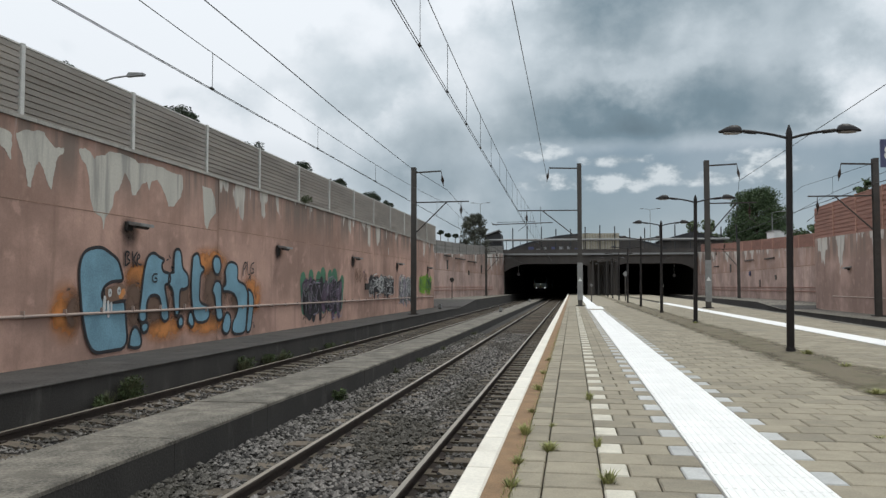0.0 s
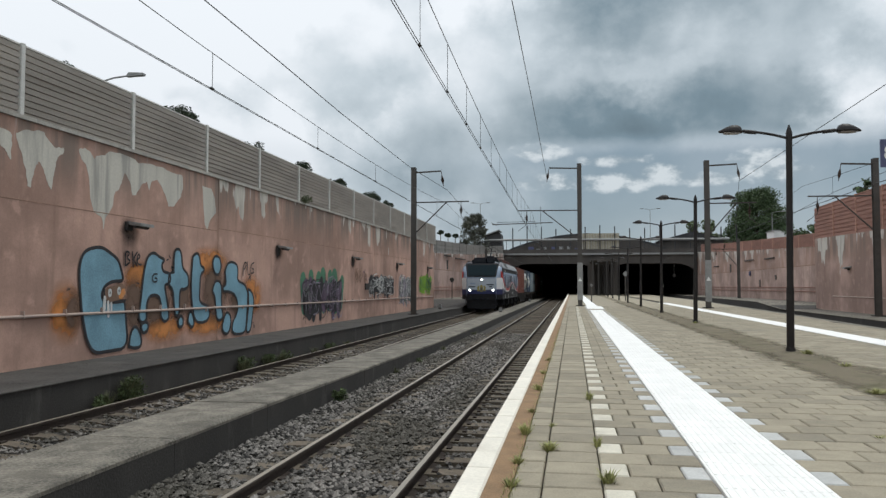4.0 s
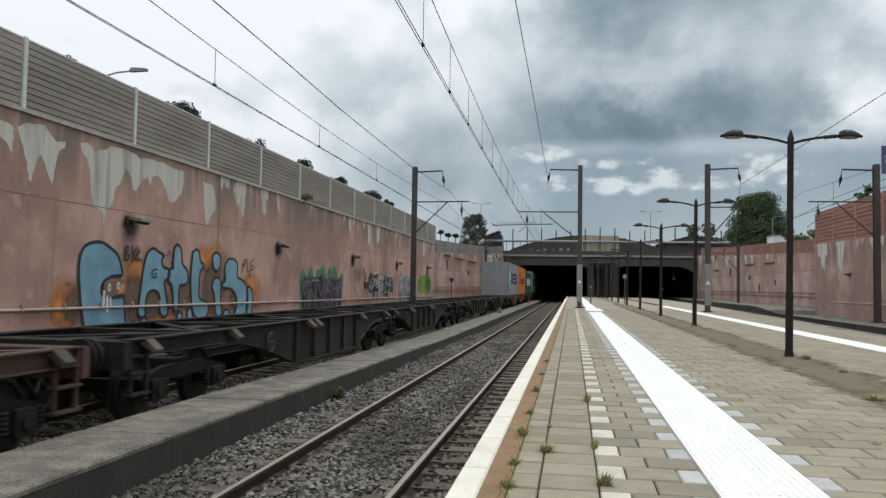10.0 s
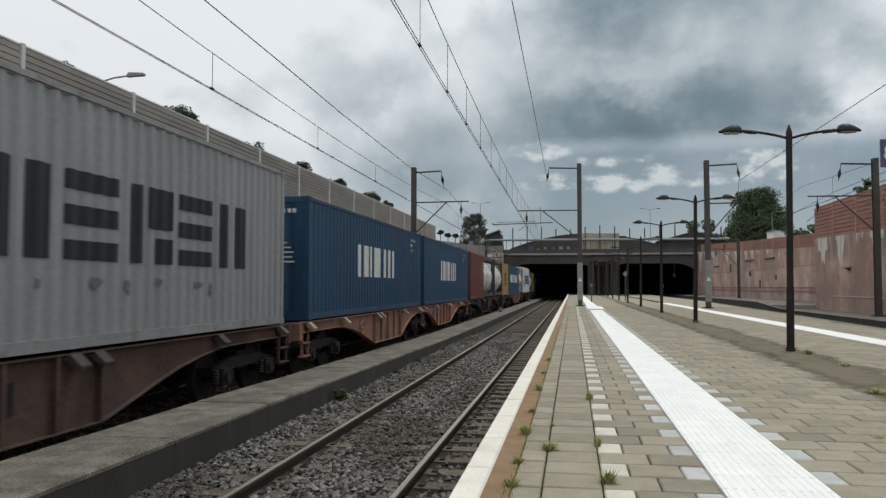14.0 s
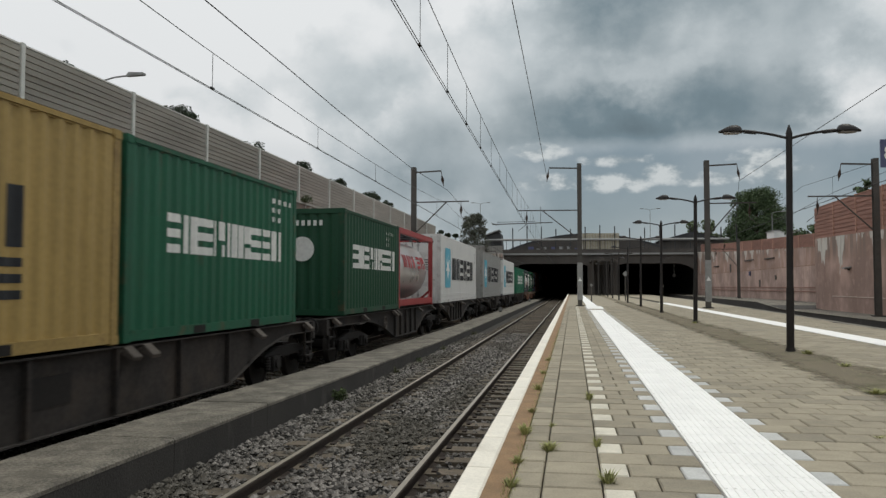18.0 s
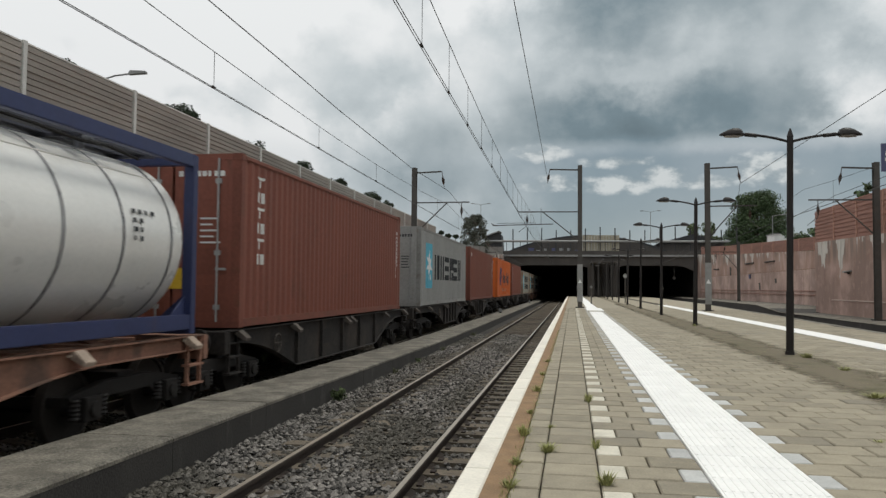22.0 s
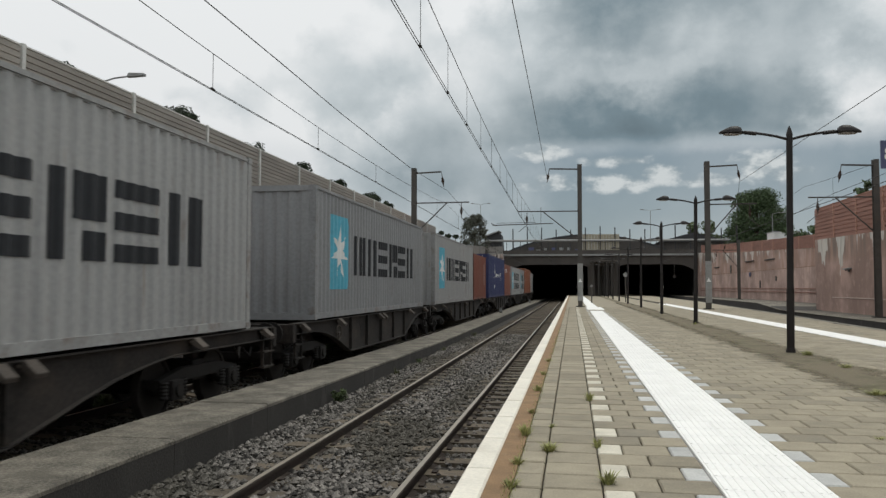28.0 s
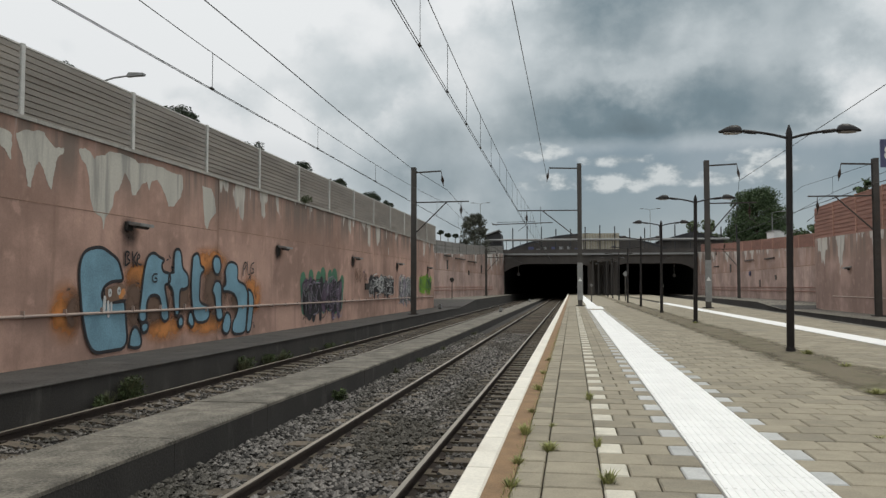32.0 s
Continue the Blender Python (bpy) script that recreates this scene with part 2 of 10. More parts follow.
def stucco(name, col, patch, z_patch, z_damp=3.3):
    """Salmon render on concrete, flaked to grey in tongues along the top, stained below."""
    m = bpy.data.materials.new(name)
    m.use_nodes = True
    g = Nodes(m.node_tree)
    co = g.n("NewGeometry").outputs["Position"]
    sep = g.n("SeparateXYZ", i0=co)
    z = sep.outputs[2]
    col1 = g.mix(g.step(g.noise(co, 0.35, 6.0, 0.6), 0.36, 0.64), tuple(c * 1.05 for c in col), tuple(c * 0.64 for c in col))
    streak = g.noise(g.vec("MULTIPLY", co, (1, 1.6, 0.16)), 1.7, 6.0, 0.6)
    col1 = g.mix(g.math("MULTIPLY", g.step(streak, 0.50, 0.72), 0.52), col1, (0.27, 0.175, 0.14))
    col1 = g.mix(g.math("MULTIPLY", g.step(g.noise(co, 2.4, 5.0), 0.56, 0.7), 0.35), col1, tuple(min(1, c * 1.35) for c in col))
    col1 = g.mix(g.math("MULTIPLY", g.step(g.noise(co, 30.0, 3.0), 0.3, 0.8), 0.18), col1, (0.12, 0.09, 0.075))
    damp = g.noise(g.vec("MULTIPLY", co, (1, 0.8, 0.35)), 0.8, 5.0, 0.6)
    col1 = g.mix(g.math("MULTIPLY", g.math("MULTIPLY", g.step(damp, 0.36, 0.62), g.step(z, z_damp, z_damp + (0.3 if z_damp < 3.4 else 0.04))), 0.42 if z_damp < 3.4 else 0.7), col1, (0.33, 0.205, 0.155))
    # grime washed down from the coping
    grime = g.noise(g.vec("ADD", g.vec("MULTIPLY", co, (1, 1.3, 0.12)), (0, 8.3, 0)), 1.1, 5.0, 0.6)
    col1 = g.mix(g.math("MULTIPLY", g.math("MULTIPLY", g.step(grime, 0.38, 0.62), g.step(z, z_patch - 1.5, z_patch - 0.3)), 0.85), col1, (0.20, 0.165, 0.14))
    # flaked tongues, fullest on the first length of wall, and thin pale runs below the coping
    tong = g.noise(g.vec("ADD", g.vec("MULTIPLY", co, (1, 1.0, 0.34)), (0, 0.6, 0)), 0.62, 4.0, 0.52)
    full = g.math("MULTIPLY", g.math("SUBTRACT", 1.0, g.step(sep.outputs[1], 20.6, 20.9)), -2.2)
    edge = g.math("ADD", g.math("ADD", z, full), g.math("MULTIPLY", g.math("SUBTRACT", tong, 0.5), 8.5))
    pm = g.step(edge, z_patch, z_patch + 0.08)
    gaps = g.step(g.noise(g.vec("MULTIPLY", co, (1, 1, 0.25)), 0.55, 3.0), 0.40, 0.43)
    pm = g.math("MULTIPLY", pm, gaps)
    runs = g.noise(g.vec("ADD", g.vec("MULTIPLY", co, (1, 1.0, 0.07)), (0, 3.3, 0)), 2.6, 4.0, 0.6)
    runs = g.math("MULTIPLY", g.step(g.math("ADD", runs, g.math("MULTIPLY", g.math("SUBTRACT", z, z_patch), 0.10)), 0.60, 0.67), g.step(z, z_patch - 1.9, z_patch - 0.9))
    pm = g.math("MAXIMUM", pm, g.math("MULTIPLY", runs, 0.75))
    pcol = g.mix(g.step(g.noise(g.vec("MULTIPLY", co, (1, 2, 0.3)), 2.5, 5.0), 0.4, 0.65), patch, tuple(c * 0.68 for c in patch))
    base = g.mix(g.math("MULTIPLY", pm, 0.92), col1, pcol)
    p = g.n("BsdfPrincipled", Base_Color=base, Roughness=0.9)
    p.inputs["Specular IOR Level"].default_value = 0.25
    h = g.math("SUBTRACT", g.math("ADD", g.noise(co, 38.0, 4.0), g.math("MULTIPLY", g.noise(co, 5.0, 4.0), 0.8)), g.math("MULTIPLY", pm, 0.5))
    g.t.links.new(g.n("Bump", Strength=0.35, Distance=0.012, Height=h).outputs[0], p.inputs["Normal"])
    g.t.links.new(p.outputs[0], g.n("OutputMaterial").inputs[0])
    return m


M = dict(
    wall=stucco("salmon_stucco", (0.58, 0.375, 0.30), (0.64, 0.61, 0.545), 4.95),
    wall_far=stucco("pale_salmon_stucco", (0.53, 0.385, 0.335), (0.62, 0.58, 0.53), 5.7, 3.5),
    wall_right=stucco("brown_salmon_stucco", (0.47, 0.325, 0.275), (0.62, 0.59, 0.54), 4.55),
    panel_far=mat("pale_concrete_panel", (0.27, 0.255, 0.235), 0.85, var=0.25, scale=1.0, fine=14, bump=0.2, stretch=(1, 1, 0.3), world_space=True),
    coping=mat("pale_coping_stone", (0.40, 0.38, 0.345), 0.88, var=0.25, scale=2.0, fine=30, bump=0.3, dirt=(0.17, 0.155, 0.135), dirt_scale=1.4, dirt_amt=0.6, world_space=True),
    bare=mat("flaked_bare_plaster", (0.57, 0.545, 0.48), 0.9, var=0.12, scale=1.2, fine=22, bump=0.08, dirt=(0.30, 0.285, 0.26), dirt_scale=1.3, dirt_lo=0.5, dirt_hi=0.66, dirt_amt=0.7, stretch=(1, 2.2, 0.22), world_space=True),
    lens=mat("smoky_lamp_lens", (0.17, 0.15, 0.14), 0.4, var=0.15, scale=6, fine=40, bump=0.0),
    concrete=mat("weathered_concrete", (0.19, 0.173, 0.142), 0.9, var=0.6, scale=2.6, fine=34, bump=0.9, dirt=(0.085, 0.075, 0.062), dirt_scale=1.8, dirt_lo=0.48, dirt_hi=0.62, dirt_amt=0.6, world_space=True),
    # Grime plus the shade on upright kerb faces, both held in the colour.
    concrete_dark=mat("dirty_shaded_concrete", (0.046, 0.042, 0.038), 0.92, var=0.35, scale=1.1, fine=40, bump=0.5, dirt=(0.15, 0.14, 0.125), dirt_scale=2.0, dirt_amt=0.35, stretch=(1, 1, 0.3), world_space=True),
    bridge=mat("bridge_concrete", (0.08, 0.071, 0.064), 0.9, var=0.3, scale=0.6, fine=14, bump=0.3, dirt=(0.08, 0.075, 0.07), dirt_scale=0.5, dirt_amt=0.6, stretch=(1, 1, 0.3), world_space=True),
    soil=mat("trackbed_soil", (0.085, 0.075, 0.062), 0.95, var=0.4, scale=1.5, fine=30, bump=0.6, world_space=True),
    ballast=mat("ballast_stone", (0.155, 0.142, 0.128), 0.85, var=0.3, scale=4, fine=60, bump=0.4, dirt=(0.052, 0.046, 0.031), dirt_scale=0.9, dirt_lo=0.44, dirt_hi=0.6, dirt_amt=0.6, stretch=(1, 0.3, 1), island=True, rand=1.0, world_space=True),
    ballast_bed=mat("ballast_bed", (0.032, 0.028, 0.024), 0.95, var=0.55, scale=3, fine=26, bump=0.9, dirt=(0.06, 0.05, 0.042), dirt_scale=14, dirt_lo=0.45, dirt_hi=0.6, dirt_amt=0.8, world_space=True),
    walk_top=mat("sooty_walkway_concrete", (0.068, 0.062, 0.057), 0.92, var=0.5, scale=1.4, fine=26, bump=0.5, dirt=(0.12, 0.112, 0.10), dirt_scale=1.2, dirt_amt=0.5, world_space=True),
    sleeper=mat("concrete_sleeper", (0.125, 0.102, 0.075), 0.9, var=0.3, scale=4, fine=40, bump=0.4, dirt=(0.045, 0.037, 0.03), dirt_scale=5, rand=0.25),
    rail_side=mat("rusty_rail_side", (0.042, 0.031, 0.025), 0.9, metal=0.2, var=0.35, scale=5, fine=50, bump=0.4, world_space=True),
    rail_top=mat("polished_rail_head", (0.36, 0.315, 0.255), 0.42, metal=0.5, var=0.15, scale=3, fine=30, bump=0.1, stretch=(1, 0.1, 1), world_space=True),
    paver=mat("grey_paver", (0.30, 0.264, 0.195), 0.88, var=0.2, scale=6, fine=70, bump=0.4, dirt=(0.19, 0.175, 0.145), dirt_scale=0.7, dirt_amt=0.5, rand=0.15, world_space=False),
    paver_stuff=mat("grey_pavers_far", (0.30, 0.264, 0.195), 0.88, var=0.2, scale=6, fine=70, bump=0.4, dirt=(0.19, 0.175, 0.145), dirt_scale=0.7, dirt_amt=0.5, island=True, rand=0.15, world_space=True),
    paver_light=mat("cream_paver", (0.62, 0.58, 0.48), 0.85, var=0.15, scale=6, fine=60, bump=0.3, dirt=(0.42, 0.39, 0.32), dirt_scale=2, dirt_amt=0.5, rand=0.08),
    paver_blue=mat("pale_grey_paver", (0.50, 0.50, 0.48), 0.85, var=0.15, scale=6, fine=60, bump=0.3, dirt=(0.3, 0.3, 0.3), dirt_scale=2, rand=0.08),
    joint=mat("sandy_joint", (0.055, 0.05, 0.04), 0.95, var=0.4, scale=5, fine=50, bump=0.5, dirt=(0.07, 0.09, 0.035), dirt_scale=2.5, world_space=True),
    tactile=mat("white_tactile_tile", (0.90, 0.89, 0.86), 0.7, var=0.05, scale=4, fine=40, bump=0.15, dirt=(0.66, 0.64, 0.6), dirt_scale=2.2, dirt_lo=0.6, dirt_hi=0.75, dirt_amt=0.4, rand=0.03),
    edge_white=mat("white_edge_stone", (0.80, 0.755, 0.655), 0.8, var=0.1, scale=3, fine=40, bump=0.25, dirt=(0.5, 0.45, 0.36), dirt_scale=1.5, dirt_amt=0.4, rand=0.04),
    edge_brown=mat("brown_gravel_slab", (0.26, 0.165, 0.09), 0.92, var=0.3, scale=5, fine=90, bump=0.5, dirt=(0.33, 0.24, 0.15), dirt_scale=2, world_space=True),
    verge=mat("gravel_verge", (0.19, 0.158, 0.108), 0.95, var=0.4, scale=2, fine=40, bump=0.8, dirt=(0.085, 0.085, 0.045), dirt_scale=1.4, dirt_lo=0.45, dirt_hi=0.62, dirt_amt=0.75, world_space=True),
    spilt_dirt=spilt_mat("spilt_sandy_dirt", (0.225, 0.19, 0.13), (0.115, 0.115, 0.055), 3.60, 0.55),
    grass=mat("dry_grass", (0.33, 0.335, 0.135), 0.8, var=0.3, scale=3, fine=20, bump=0, island=True, rand=0.35),
    dry=mat("dry_weed_stalk", (0.105, 0.11, 0.055), 0.8, var=0.3, scale=3, fine=20, bump=0, island=True, rand=0.35),
    weed=mat("weed_green", (0.075, 0.10, 0.038), 0.7, var=0.3, scale=3, fine=10, bump=0, island=True, rand=0.45),
    leaf=mat("leaf_green", (0.07, 0.105, 0.045), 0.7, var=0.3, scale=1.5, fine=10, bump=0, island=True, rand=0.45),
    leaf_dark=mat("dark_leaf", (0.035, 0.05, 0.025), 0.7, var=0.3, scale=1.5, fine=10, bump=0, island=True, rand=0.4),
    leaf_pale=mat("pale_leaf_green", (0.11, 0.14, 0.06), 0.7, var=0.3, scale=1.5, fine=10, bump=0, island=True, rand=0.4),
    leaf_grey=mat("grey_green_leaf", (0.10, 0.105, 0.078), 0.7, var=0.3, scale=1.5, fine=10, bump=0, island=True, rand=0.45),
    bark=mat("bark", (0.09, 0.07, 0.05), 0.9, var=0.3, scale=6, fine=40, bump=0.6),
    mast=mat("grey_mast_paint", (0.085, 0.078, 0.07), 0.7, metal=0.2, var=0.25, scale=3, fine=40, bump=0.15, dirt=(0.12, 0.085, 0.06), dirt_scale=2.5, dirt_amt=0.4),
    mast_pale=mat("galvanised_plate", (0.30, 0.30, 0.29), 0.6, metal=0.4, var=0.2, scale=3, fine=30, bump=0.1),
    lamp=mat("brown_black_post_paint", (0.014, 0.011, 0.010), 0.55, metal=0.1, var=0.3, scale=3, fine=30, bump=0.1),
    wire=mat("copper_wire", (0.05, 0.048, 0.045), 0.6, metal=0.5, var=0.1, bump=0),
    porcelain=mat("brown_insulator", (0.05, 0.03, 0.022), 0.3, var=0.1, bump=0),
    fence=mat("grey_timber_slats", (0.41, 0.375, 0.335), 0.85, var=0.22, scale=3, fine=45, bump=0.3, stretch=(1, 0.15, 1), dirt=(0.23, 0.205, 0.18), dirt_scale=1.5, rand=0.1, world_space=True),
    fence_post=mat("pale_fence_post", (0.62, 0.61, 0.575), 0.8, var=0.15, scale=4, fine=40, bump=0.2),
    fence_red=mat("red_brown_boards", (0.31, 0.168, 0.132), 0.85, var=0.25, scale=3, fine=45, bump=0.3, stretch=(1, 0.15, 1), rand=0.1, world_space=True),
    fence_red_post=mat("salmon_fence_post", (0.42, 0.24, 0.18), 0.8, var=0.15, bump=0.2),
    pipe=mat("painted_conduit", (0.46, 0.36, 0.31), 0.7, var=0.2, scale=2, bump=0.1, world_space=True),
    dark_metal=mat("sooty_lamp_metal", (0.055, 0.05, 0.046), 0.65, metal=0.3, var=0.3, bump=0.2),
    tunnel=mat("tunnel_dark", (0.085, 0.08, 0.075), 0.95, var=0.3, scale=0.6, fine=10, bump=0.2, world_space=True),
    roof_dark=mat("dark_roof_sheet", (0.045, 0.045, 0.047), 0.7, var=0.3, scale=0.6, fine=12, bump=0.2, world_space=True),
    beige=mat("beige_hoarding", (0.42, 0.38, 0.29), 0.8, var=0.15, scale=0.8, fine=14, bump=0.1, world_space=True),
    sign_blue=mat("dark_blue_sign", (0.085, 0.09, 0.17), 0.5, var=0.1, bump=0.0),
    white=mat("white_paint", (0.75, 0.75, 0.73), 0.6, var=0.1, bump=0.05),
    spray_blue=mat("pale_blue_spray_paint", (0.20, 0.36, 0.45), 0.75, var=0.3, scale=1.6, fine=30, bump=0.15, dirt=(0.13, 0.25, 0.33), dirt_scale=1.2, dirt_amt=0.5, world_space=True),
    spray_black=mat("black_spray_paint", (0.035, 0.033, 0.036), 0.75, var=0.3, scale=3, fine=30, bump=0.1, world_space=True),
    spray_orange=mat("orange_spray_mist", (0.62, 0.27, 0.09), 0.85, var=0.25, scale=1.2, fine=40, bump=0.1, dirt=(0.56, 0.35, 0.27), dirt_scale=1.3, dirt_lo=0.48, dirt_hi=0.66, dirt_amt=0.9, world_space=True),
    spray_brown=mat("brown_spray_mist", (0.24, 0.15, 0.105), 0.85, var=0.25, scale=1.2, fine=40, bump=0.1, dirt=(0.5, 0.31, 0.24), dirt_scale=1.3, dirt_lo=0.5, dirt_hi=0.7, dirt_amt=0.8, world_space=True),
    mist_orange=mist_mat("orange_spray_mist", (0.62, 0.25, 0.07), 1.35),
    mist_soot=mist_mat("soot_stain", (0.045, 0.038, 0.034), 1.1),
    mist_brown=mist_mat("brown_spray_mist", (0.16, 0.10, 0.07), 1.35),
    spray_purple=mat("purple_spray_paint", (0.125, 0.085, 0.13), 0.75, var=0.3, scale=2, fine=30, bump=0.1, world_space=True),
    spray_green=mat("green_spray_paint", (0.08, 0.20, 0.12), 0.75, var=0.3, scale=2, fine=30, bump=0.1, world_space=True),
    spray_lime=mat("lime_spray_paint", (0.22, 0.40, 0.03), 0.75, var=0.25, scale=2, fine=30, bump=0.1, world_space=True),
    spray_white=mat("white_spray_paint", (0.62, 0.62, 0.60), 0.75, var=0.2, scale=2, fine=30, bump=0.1, world_space=True),
    spray_lilac=mat("lilac_spray_paint", (0.27, 0.23, 0.29), 0.75, var=0.3, scale=2, fine=30, bump=0.1, world_space=True),
    spray_grey=mat("grey_spray_paint", (0.18, 0.18, 0.18), 0.75, var=0.3, scale=2, fine=30, bump=0.1, world_space=True),
)


# ---- building helpers ----
class Shape:
    """Collects faces of one mesh."""
    def __init__(self):
        self.v, self.f = [], []

    def face(self, *pts):
        n = len(self.v)
        self.v += [tuple(p) for p in pts]
        self.f.append(tuple(range(n, n + len(pts))))
        return self

    def box(self, x0, x1, y0, y1, z0, z1):
        n = len(self.v)
        self.v += [(x, y, z) for z in (z0, z1) for y in (y0, y1) for x in (x0, x1)]
        self.f += [tuple(n + i for i in q) for q in ((0, 2, 3, 1), (4, 5, 7, 6), (0, 1, 5, 4), (2, 6, 7, 3), (0, 4, 6, 2), (1, 3, 7, 5))]
        return self

    def slab(self, x0, x1, y0, y1, z0, z1, c=0.006):
        """A stone with a chamfered top, open below."""
        n = len(self.v)
        self.v += [(x0, y0, z0), (x1, y0, z0), (x1, y1, z0), (x0, y1, z0), (x0, y0, z1 - c), (x1, y0, z1 - c), (x1, y1, z1 - c), (x0, y1, z1 - c),
                   (x0 + c, y0 + c, z1), (x1 - c, y0 + c, z1), (x1 - c, y1 - c, z1), (x0 + c, y1 - c, z1)]
        for a, b in ((0, 4), (4, 8)):
            self.f += [tuple(n + i for i in (a + j, a + (j + 1) % 4, b + (j + 1) % 4, b + j)) for j in range(4)]
        self.f.append((n + 8, n + 9, n + 10, n + 11))
        return self

    def tube(self, p, q, r, r2=None, seg=8, caps=True):
        p, q = Vector(p), Vector(q)
        r2 = r if r2 is None else r2
        d = (q - p).normalized()
        a = d.orthogonal().normalized()
        b = d.cross(a)
        n = len(self.v)
        for c, rad in ((p, r), (q, r2)):
            self.v += [tuple(c + rad * (math.cos(t) * a + math.sin(t) * b)) for t in (2 * math.pi * i / seg for i in range(seg))]
        self.f += [(n + i, n + (i + 1) % seg, n + seg + (i + 1) % seg, n + seg + i) for i in range(seg)]
        if caps:
            self.f += [tuple(n + i for i in reversed(range(seg))), tuple(n + seg + i for i in range(seg))]
        return self

    def path(self, pts, r, seg=6):
        for p, q in zip(pts, pts[1:]):
            self.tube(p, q, r, seg=seg)
        return self

    def beam(self, p, q, w, h):
        """A bar of rectangular section between two points."""
        p, q = Vector(p), Vector(q)
        d = (q - p).normalized()
        side = d.cross(Vector((0, 0, 1)))
        side = side.normalized() if side.length > 1e-3 else Vector((1, 0, 0))
        up = side.cross(d)
        n = len(self.v)
        for c in (p, q):
            self.v += [tuple(c + sx * w / 2 * side + sz * h / 2 * up) for sx, sz in ((-1, -1), (1, -1), (1, 1), (-1, 1))]
        self.f += [tuple(n + i for i in f) for f in ((0, 1, 5, 4), (1, 2, 6, 5), (2, 3, 7, 6), (3, 0, 4, 7), (3, 2, 1, 0), (4, 5, 6, 7))]
        return self

    def prism(self, poly, axis, a, b):
        """A flat outline pushed along an axis from a to b. axis 0: outline is (y, z); 1: (x, z); 2: (x, y)."""
        n, k = len(self.v), len(poly)
        for c in (a, b):
            for u, w in poly:
                self.v.append((c, u, w) if axis == 0 else (u, c, w) if axis == 1 else (u, w, c))
        self.f += [tuple(n + i for i in range(k)), tuple(n + k + i for i in reversed(range(k)))]
        self.f += [(n + i, n + k + i, n + k + (i + 1) % k, n + (i + 1) % k) for i in range(k)]
        return self

    def rings(self, rings, closed=True, caps=False):
        n, k = len(self.v), len(rings[0])
        for r in rings:
            self.v += [tuple(p) for p in r]
        for j in range(len(rings) - 1):
            a, b = n + j * k, n + (j + 1) * k
            for i in range(k if closed else k - 1):
                self.f.append((a + i, a + (i + 1) % k, b + (i + 1) % k, b + i))
        if caps:
            self.f += [tuple(n + i for i in reversed(range(k))), tuple(n + (len(rings) - 1) * k + i for i in range(k))]
        return self

    def weld(self):
        """Join corners that coincide."""
        seen, remap = {}, []
        for p in self.v:
            remap.append(seen.setdefault((round(p[0], 5), round(p[1], 5), round(p[2], 5)), len(seen)))
        self.v = list(seen)
        self.f = [q for q in (tuple(dict.fromkeys(remap[i] for i in f)) for f in self.f) if len(q) > 2]
        return self

    def mesh(self, name, material, bevel=0.0, smooth=False):
        me = bpy.data.meshes.new(name)
        me.from_pydata(self.v, [], self.f)
        bm = bmesh.new()
        bm.from_mesh(me)
        bmesh.ops.recalc_face_normals(bm, faces=bm.faces)
        if bevel:
            bmesh.ops.remove_doubles(bm, verts=bm.verts, dist=1e-5)
            bmesh.ops.bevel(bm, geom=[e for e in bm.edges if len(e.link_faces) == 2 and e.calc_face_angle(0) > 0.5], offset=bevel, segments=2, affect="EDGES", clamp_overlap=True)
        bm.to_mesh(me)
        bm.free()
        if smooth:
            me.polygons.foreach_set("use_smooth", [True] * len(me.polygons))
            me.set_sharp_from_angle(angle=radians(35))
        me.materials.append(material)
        return me


def part(name, shape, material, parent, label="", bevel=0.0, smooth=False, at=None):
    """ONE mesh object under a thing or a part. shape: a Shape or a ready mesh."""
    me = shape.mesh(name, material, bevel, smooth) if isinstance(shape, Shape) else shape
    ob = new(name, me)
    ob.parent = parent
    if at is not None:
        ob.matrix_basis = at if isinstance(at, Matrix) else Matrix.Translation(at)
    if label:
        ob["label"] = label
    return ob


def thing(name, label, category, group="", kind="", at=None):
    ob = new(name)
    ob.empty_display_size = 0.2
    if at is not None:
        ob.matrix_basis = at if isinstance(at, Matrix) else Matrix.Translation(at)
    return tagged(ob, label, category, group, kind)


def solid(name, shape, material, label="", category="", kind="structure", group="", bevel=0.0, smooth=False):
    """A thing that is one mesh."""
    ob = new(name, shape.mesh(name, material, bevel, smooth))
    return tagged(ob, label, category, group, kind)


def text_shape(words, size, origin, right, up, space=1.0, squeeze=1.0, bold=0.0):
    """Lettering in the built-in font as a Shape in the plane of right and up."""
    cu = bpy.data.curves.new("lettering", "FONT")
    cu.body, cu.size, cu.space_character, cu.resolution_u = words, size, space, 2
    cu.offset = bold
    ob = bpy.data.objects.new("lettering", cu)
    scene.collection.objects.link(ob)
    me = bpy.data.meshes.new_from_object(ob.evaluated_get(bpy.context.evaluated_depsgraph_get()))
    s = Shape()
    o, r, u = Vector(origin), Vector(right), Vector(up)
    s.v = [tuple(o + v.co.x * squeeze * r + v.co.y * u) for v in me.vertices]
    s.f = [tuple(p.vertices) for p in me.polygons]
    bpy.data.objects.remove(ob)
    return s


# ---- the setting: cutting, tracks, platform ----
TRACK_1, TRACK_2 = -2.366, -6.62      # centre lines, rail head is z = 0
PZ = 0.76                                             # platform height
WX = -9.82                                            # face of the long wall
BACK, FAR = -760.0, 900.0
PORTAL = 110.0

